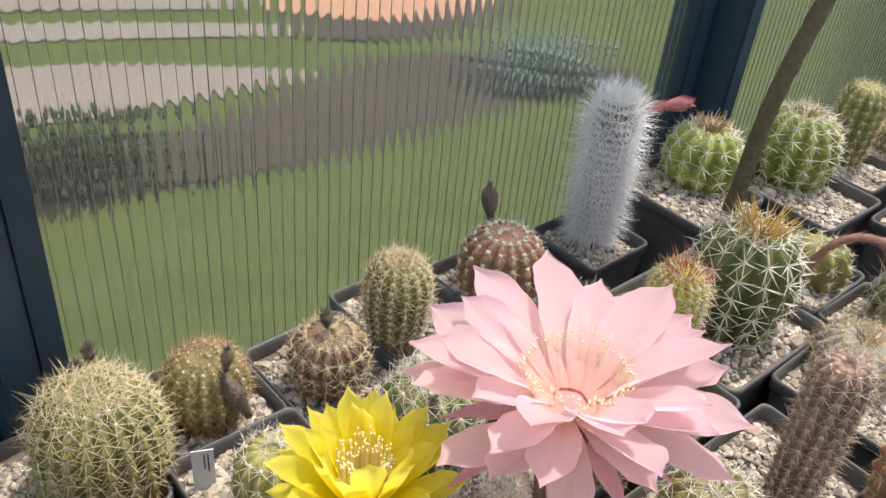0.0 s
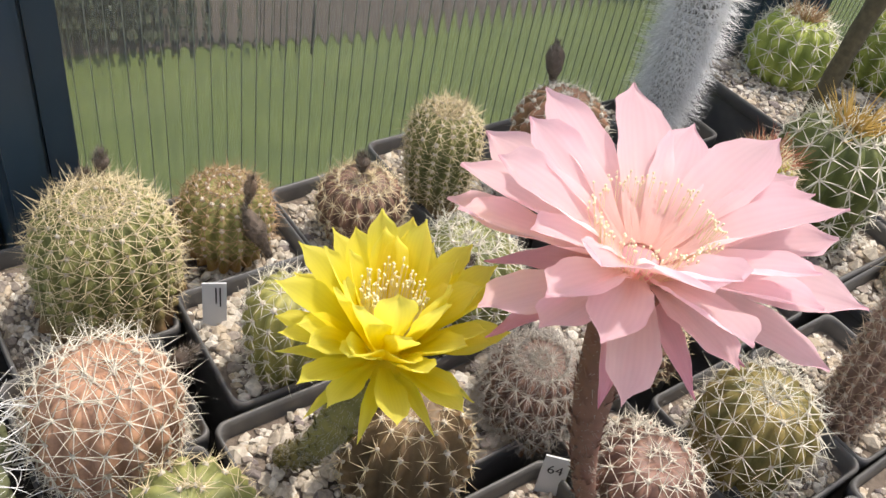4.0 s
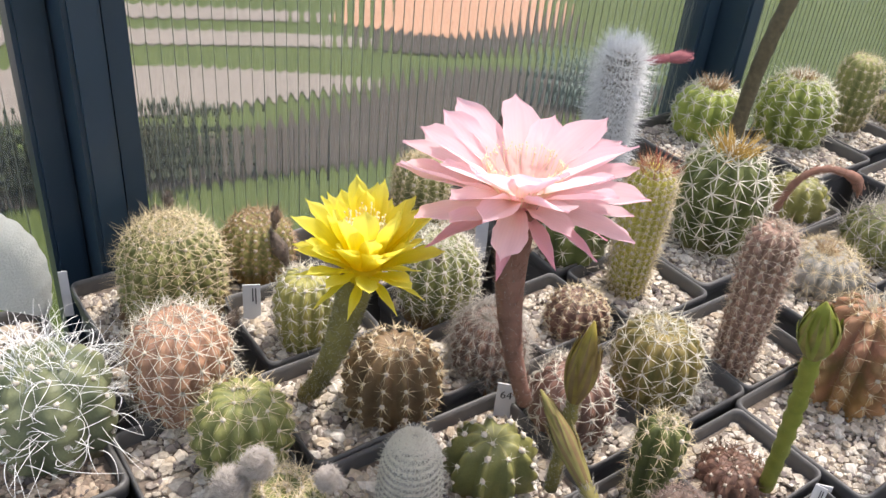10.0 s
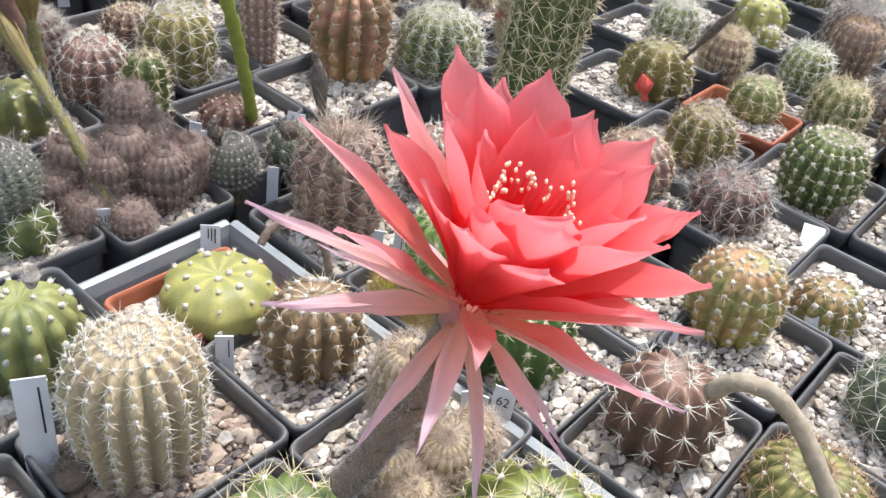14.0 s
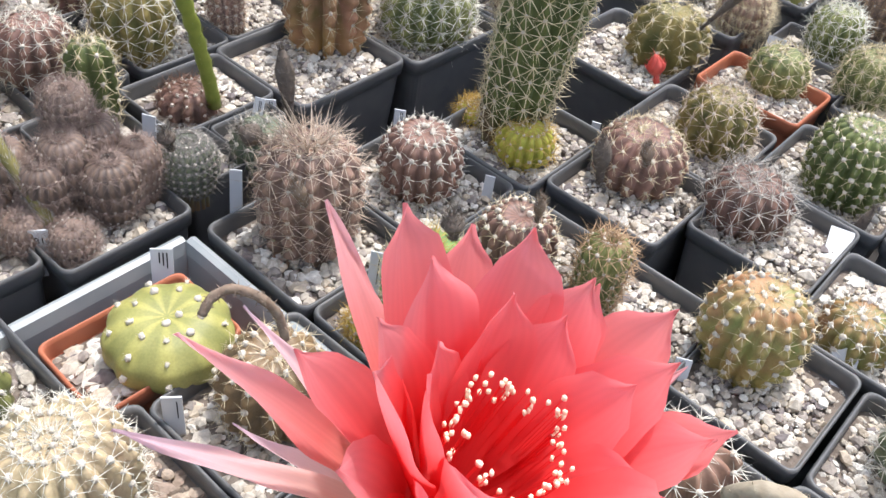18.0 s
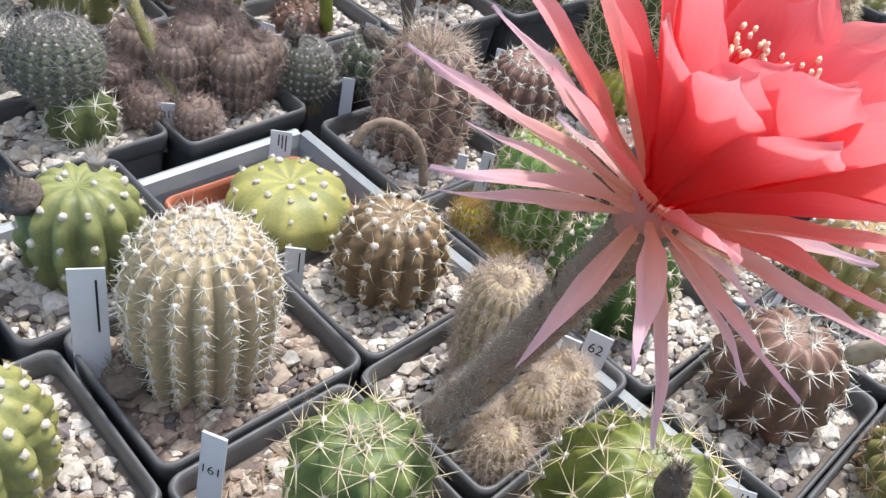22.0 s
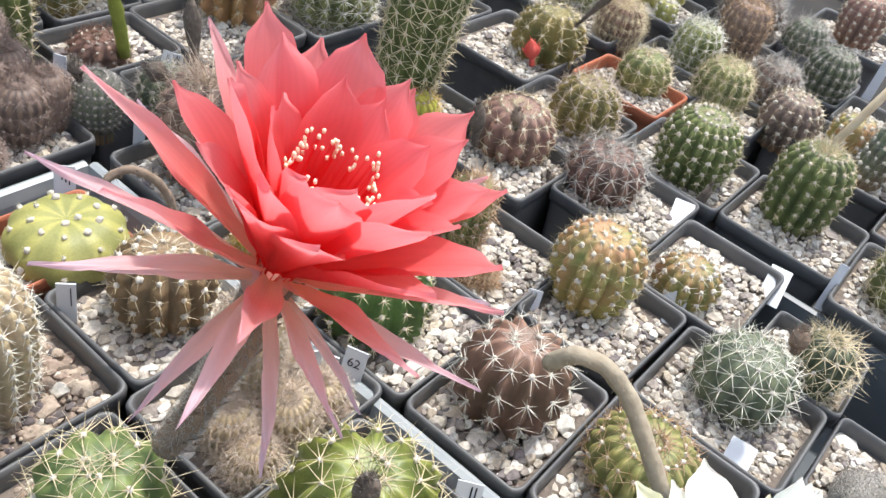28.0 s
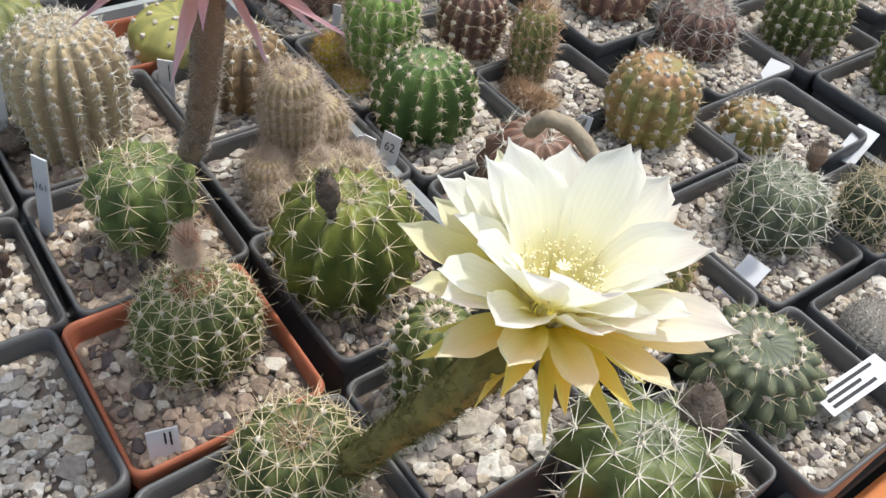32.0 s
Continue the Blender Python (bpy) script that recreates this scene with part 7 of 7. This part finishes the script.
pot(0.0608, 0.0620, 0.8800, 0.0440, 0.7, fill="grit", variant=0, depth=0.078, wide=0.897)
pot(0.1032, 0.0508, 0.8800, 0.0600, -0.4, fill="coarse", variant=1, depth=0.078, wide=0.737)
pot(0.0646, -0.0278, 0.8800, 0.0793, -0.8, fill="coarse", variant=2, depth=0.078, wide=0.970)
pot(0.1427, -0.0322, 0.8800, 0.0865, 0.5, fill="grit", variant=0, depth=0.078, wide=0.889)
pot(0.2367, -0.1194, 0.8800, 0.0770, -0.1, fill="grit", variant=1, depth=0.078, wide=0.994)
pot(0.3175, -0.1147, 0.8800, 0.0855, 0.7, fill="grit", variant=2, depth=0.078, wide=0.982)
pot(0.3758, -0.0272, 0.8800, 0.0881, -0.6, fill="grit", variant=0, depth=0.078, wide=1.059)
pot(0.4108, -0.1192, 0.8800, 0.0799, -0.4, fill="grit", variant=1, colour="terracotta", depth=0.078, wide=0.760)
pot(0.5025, -0.1155, 0.8800, 0.0565, 0.7, fill="grit", variant=2, depth=0.078, wide=0.756)
pot(0.5929, -0.0491, 0.8800, 0.0727, 0.0, fill="grit", variant=0, depth=0.078, wide=1.095)
pot(0.3503, -0.2026, 0.8800, 0.0855, 0.0, fill="grit", variant=1, depth=0.078, wide=0.985)
pot(0.2692, -0.1973, 0.8800, 0.0764, -0.6, fill="grit", variant=2, depth=0.078, wide=1.005)
pot(-0.0382, -0.0308, 0.8800, 0.0513, -1.2, fill="coarse", variant=0, colour="terracotta", depth=0.078, wide=1.460)
pot(-0.0166, -0.0984, 0.8800, 0.0719, 1.0, fill="grit", variant=1, depth=0.078, wide=1.167)
pot(0.0656, -0.1079, 0.8800, 0.0793, -1.0, fill="grit", variant=2, depth=0.078, wide=0.955)
pot(0.1432, -0.1096, 0.8800, 0.0669, 0.8, fill="grit", variant=0, depth=0.078, wide=1.161)
pot(-0.1037, -0.0952, 0.8800, 0.0763, -0.3, fill="lava", variant=1, depth=0.078, wide=1.167)
pot(-0.0211, -0.1706, 0.8800, 0.0707, 1.1, fill="grit", variant=2, depth=0.078, wide=1.300)
pot(-0.1114, -0.1762, 0.8800, 0.0815, -0.2, fill="lava", variant=0, depth=0.078, wide=0.959)
pot(-0.0327, -0.2496, 0.8800, 0.0855, 1.0, fill="lava", variant=1, depth=0.078, wide=0.914)
pot(-0.1191, -0.0103, 0.8800, 0.0923, 0.1, fill="coarse", variant=2, depth=0.078, wide=0.929)
pot(-0.1206, -0.2586, 0.8800, 0.0819, -0.6, fill="lava", variant=0, colour="terracotta", depth=0.078, wide=0.980)
pot(-0.1210, -0.3455, 0.8800, 0.0865, 0.6, fill="lava", variant=1, depth=0.078, wide=1.016)
pot(-0.0350, -0.3361, 0.8800, 0.0714, 0.4, fill="coarse", variant=2, depth=0.078, wide=1.156)
pot(0.0138, -0.3994, 0.8800, 0.0539, 0.4, fill="coarse", variant=0, depth=0.078, wide=1.336)
pot(0.0921, -0.4052, 0.8800, 0.0736, -0.1, fill="grit", variant=1, depth=0.078, wide=1.021)
pot(0.0665, -0.1825, 0.8800, 0.0620, -0.7, fill="grit", variant=2, depth=0.078, wide=1.326)
pot(0.1463, -0.1773, 0.8800, 0.0669, 0.3, fill="grit", variant=0, depth=0.078, wide=1.137)
pot(0.1586, -0.2460, 0.8800, 0.0694, -0.9, fill="grit", variant=1, depth=0.078, wide=1.132)
pot(0.0671, -0.2477, 0.8800, 0.0669, 0.5, fill="coarse", variant=2, depth=0.078, wide=1.271)
pot(0.2431, -0.2715, 0.8800, 0.0707, 0.3, fill="grit", variant=0, depth=0.078, wide=1.251)
pot(0.1570, -0.3257, 0.8800, 0.0844, -0.3, fill="grit", variant=1, depth=0.078, wide=0.877)
pot(0.3355, -0.3730, 0.8800, 0.0841, 0.7, fill="grit", variant=0, depth=0.078, wide=1.099)
pot(0.3502, -0.2883, 0.8800, 0.0841, -0.7, fill="grit", variant=1, depth=0.078, wide=0.979)
pot(0.1681, -0.4028, 0.8800, 0.0600, -0.3, fill="grit", variant=2, depth=0.078, wide=1.074)
pot(0.0743, -0.3215, 0.8800, 0.0794, 0.7, fill="grit", variant=0, depth=0.078, wide=1.128)
pot(-0.1915, -0.1797, 0.8800, 0.0741, -0.3, fill="coarse", variant=1, depth=0.078, wide=1.005)
pot(0.8220, 0.0433, 0.8800, 0.0929, 0.5, fill="grit", variant=2, depth=0.078, wide=0.989)
pot(0.7458, -0.0670, 0.8800, 0.0845, 0.3, fill="grit", variant=0, depth=0.078, wide=1.081)
pot(0.8380, -0.0617, 0.8800, 0.0933, 1.1, fill="grit", variant=1, depth=0.078, wide=0.979)
pot(0.5875, 0.1109, 0.8800, 0.0865, 1.2, fill="grit", variant=2, depth=0.078, wide=0.964)
pot(0.7505, 0.1760, 0.8800, 0.0845, 0.5, fill="grit", variant=0, depth=0.078, wide=0.983)
pot(0.5138, 0.1906, 0.8800, 0.0715, 0.7, fill="grit", variant=1, depth=0.078, wide=0.896)
pot(0.6640, 0.2247, 0.8800, 0.0840, -0.8, fill="grit", variant=2, depth=0.078, wide=1.054)
pot(0.2256, -0.0406, 0.8800, 0.0795, 0.5, fill="grit", variant=0, depth=0.078, wide=1.075)
pot(0.6826, 0.3777, 0.8800, 0.0577, 0.8, fill="grit", variant=1, depth=0.078, wide=0.958)
pot(0.7051, 0.3093, 0.8800, 0.0777, -0.2, fill="grit", variant=2, depth=0.078, wide=1.190)
pot(0.7389, 0.0943, 0.8800, 0.0765, 0.1, fill="grit", variant=0, depth=0.078, wide=0.955)
pot(0.6873, 0.0157, 0.8800, 0.0795, -0.0, fill="grit", variant=1, depth=0.078, wide=1.169)
pot(0.5811, 0.0273, 0.8800, 0.0791, 1.1, fill="grit", variant=2, depth=0.078, wide=1.004)
pot(0.4988, 0.0261, 0.8800, 0.0740, -0.4, fill="grit", variant=0, depth=0.078, wide=1.129)
pot(0.3677, 0.0592, 0.8800, 0.0795, -0.2, fill="grit", variant=1, depth=0.078, wide=1.030)
pot(0.4072, 0.1371, 0.8800, 0.0745, -1.2, fill="grit", variant=2, depth=0.078, wide=1.247)
pot(0.4336, 0.2124, 0.8800, 0.0745, -0.2, fill="grit", variant=0, depth=0.078, wide=0.803)
pot(0.5800, -0.1400, 0.8800, 0.0600, 0.5, fill="grit", variant=2, depth=0.078)
pot(0.6545, -0.1222, 0.8800, 0.0726, 0.3, fill="grit", variant=1, depth=0.078, wide=1.163)
pot(0.4575, -0.1903, 0.8800, 0.0564, 1.0, fill="grit", variant=2, depth=0.078, wide=1.074)
pot(0.4916, -0.0410, 0.8800, 0.0590, 1.0, fill="grit", variant=0, depth=0.078, wide=1.280)
pot(0.5785, 0.1929, 0.8800, 0.0688, -0.4, fill="grit", variant=1, depth=0.078, wide=0.931)
pot(0.5361, 0.2623, 0.8800, 0.0688, 1.2, fill="grit", variant=2, depth=0.078, wide=1.286)
pot(0.4611, -0.1430, 0.8800, 0.0372, -0.7, fill="grit", variant=0, depth=0.078, wide=1.044)
pot(0.5228, -0.1849, 0.8800, 0.0704, 0.8, fill="grit", variant=1, depth=0.078, wide=0.982)
pot(0.5954, -0.2074, 0.8800, 0.0785, -0.8, fill="grit", variant=2, depth=0.078, wide=0.955)
pot(0.5709, -0.2755, 0.8800, 0.0567, -0.2, fill="grit", variant=0, depth=0.078, wide=1.154)
pot(0.4331, -0.3680, 0.8800, 0.0783, -1.0, fill="grit", variant=1, depth=0.078, wide=1.051)
pot(0.4957, -0.2457, 0.8800, 0.0503, 0.9, fill="grit", variant=2, depth=0.078, wide=1.251)
pot(0.8316, 0.1340, 0.8800, 0.0875, 0.8, fill="grit", variant=0, depth=0.078, wide=0.892)
pot(0.6658, 0.1451, 0.8800, 0.0740, -0.9, fill="grit", variant=1, depth=0.078, wide=0.973)
pot(0.0508, 0.1768, 0.8800, 0.0426, 0.1, fill="grit", variant=2, depth=0.078, wide=1.326)
pot(-0.1919, -0.1010, 0.8800, 0.0816, -0.6, fill="grit", variant=0, depth=0.078, wide=1.000)
pot(0.8060, 0.2590, 0.8800, 0.0796, 0.3, fill="grit", variant=0, depth=0.078, wide=1.161)
pot(0.9000, 0.2440, 0.8800, 0.0924, 0.5, fill="grit", variant=1, depth=0.078, wide=1.000)
pot(-0.2400, 0.2340, 0.8800, 0.0650, 0.2, fill="coarse", variant=2, depth=0.078, wide=1.426)
pot(-0.2420, 0.1500, 0.8900, 0.0810, -0.4, fill="grit", variant=0, depth=0.078, wide=1.107)
pot(0.2245, -0.3440, 0.8800, 0.0567, 0.4, fill="grit", variant=1, depth=0.078, wide=1.022)
pot(0.4750, -0.2999, 0.8800, 0.0569, 0.4, fill="grit", variant=1, depth=0.078, wide=1.194)
pot(0.5890, -0.3297, 0.8800, 0.0507, 0.4, fill="grit", variant=1, depth=0.078, wide=1.183)
pot(0.6616, -0.1904, 0.8800, 0.0627, 0.4, fill="grit", variant=1, depth=0.078, wide=0.900)
pot(0.7490, -0.2000, 0.8800, 0.0920, 0.4, fill="grit", variant=1, depth=0.078, wide=1.000)
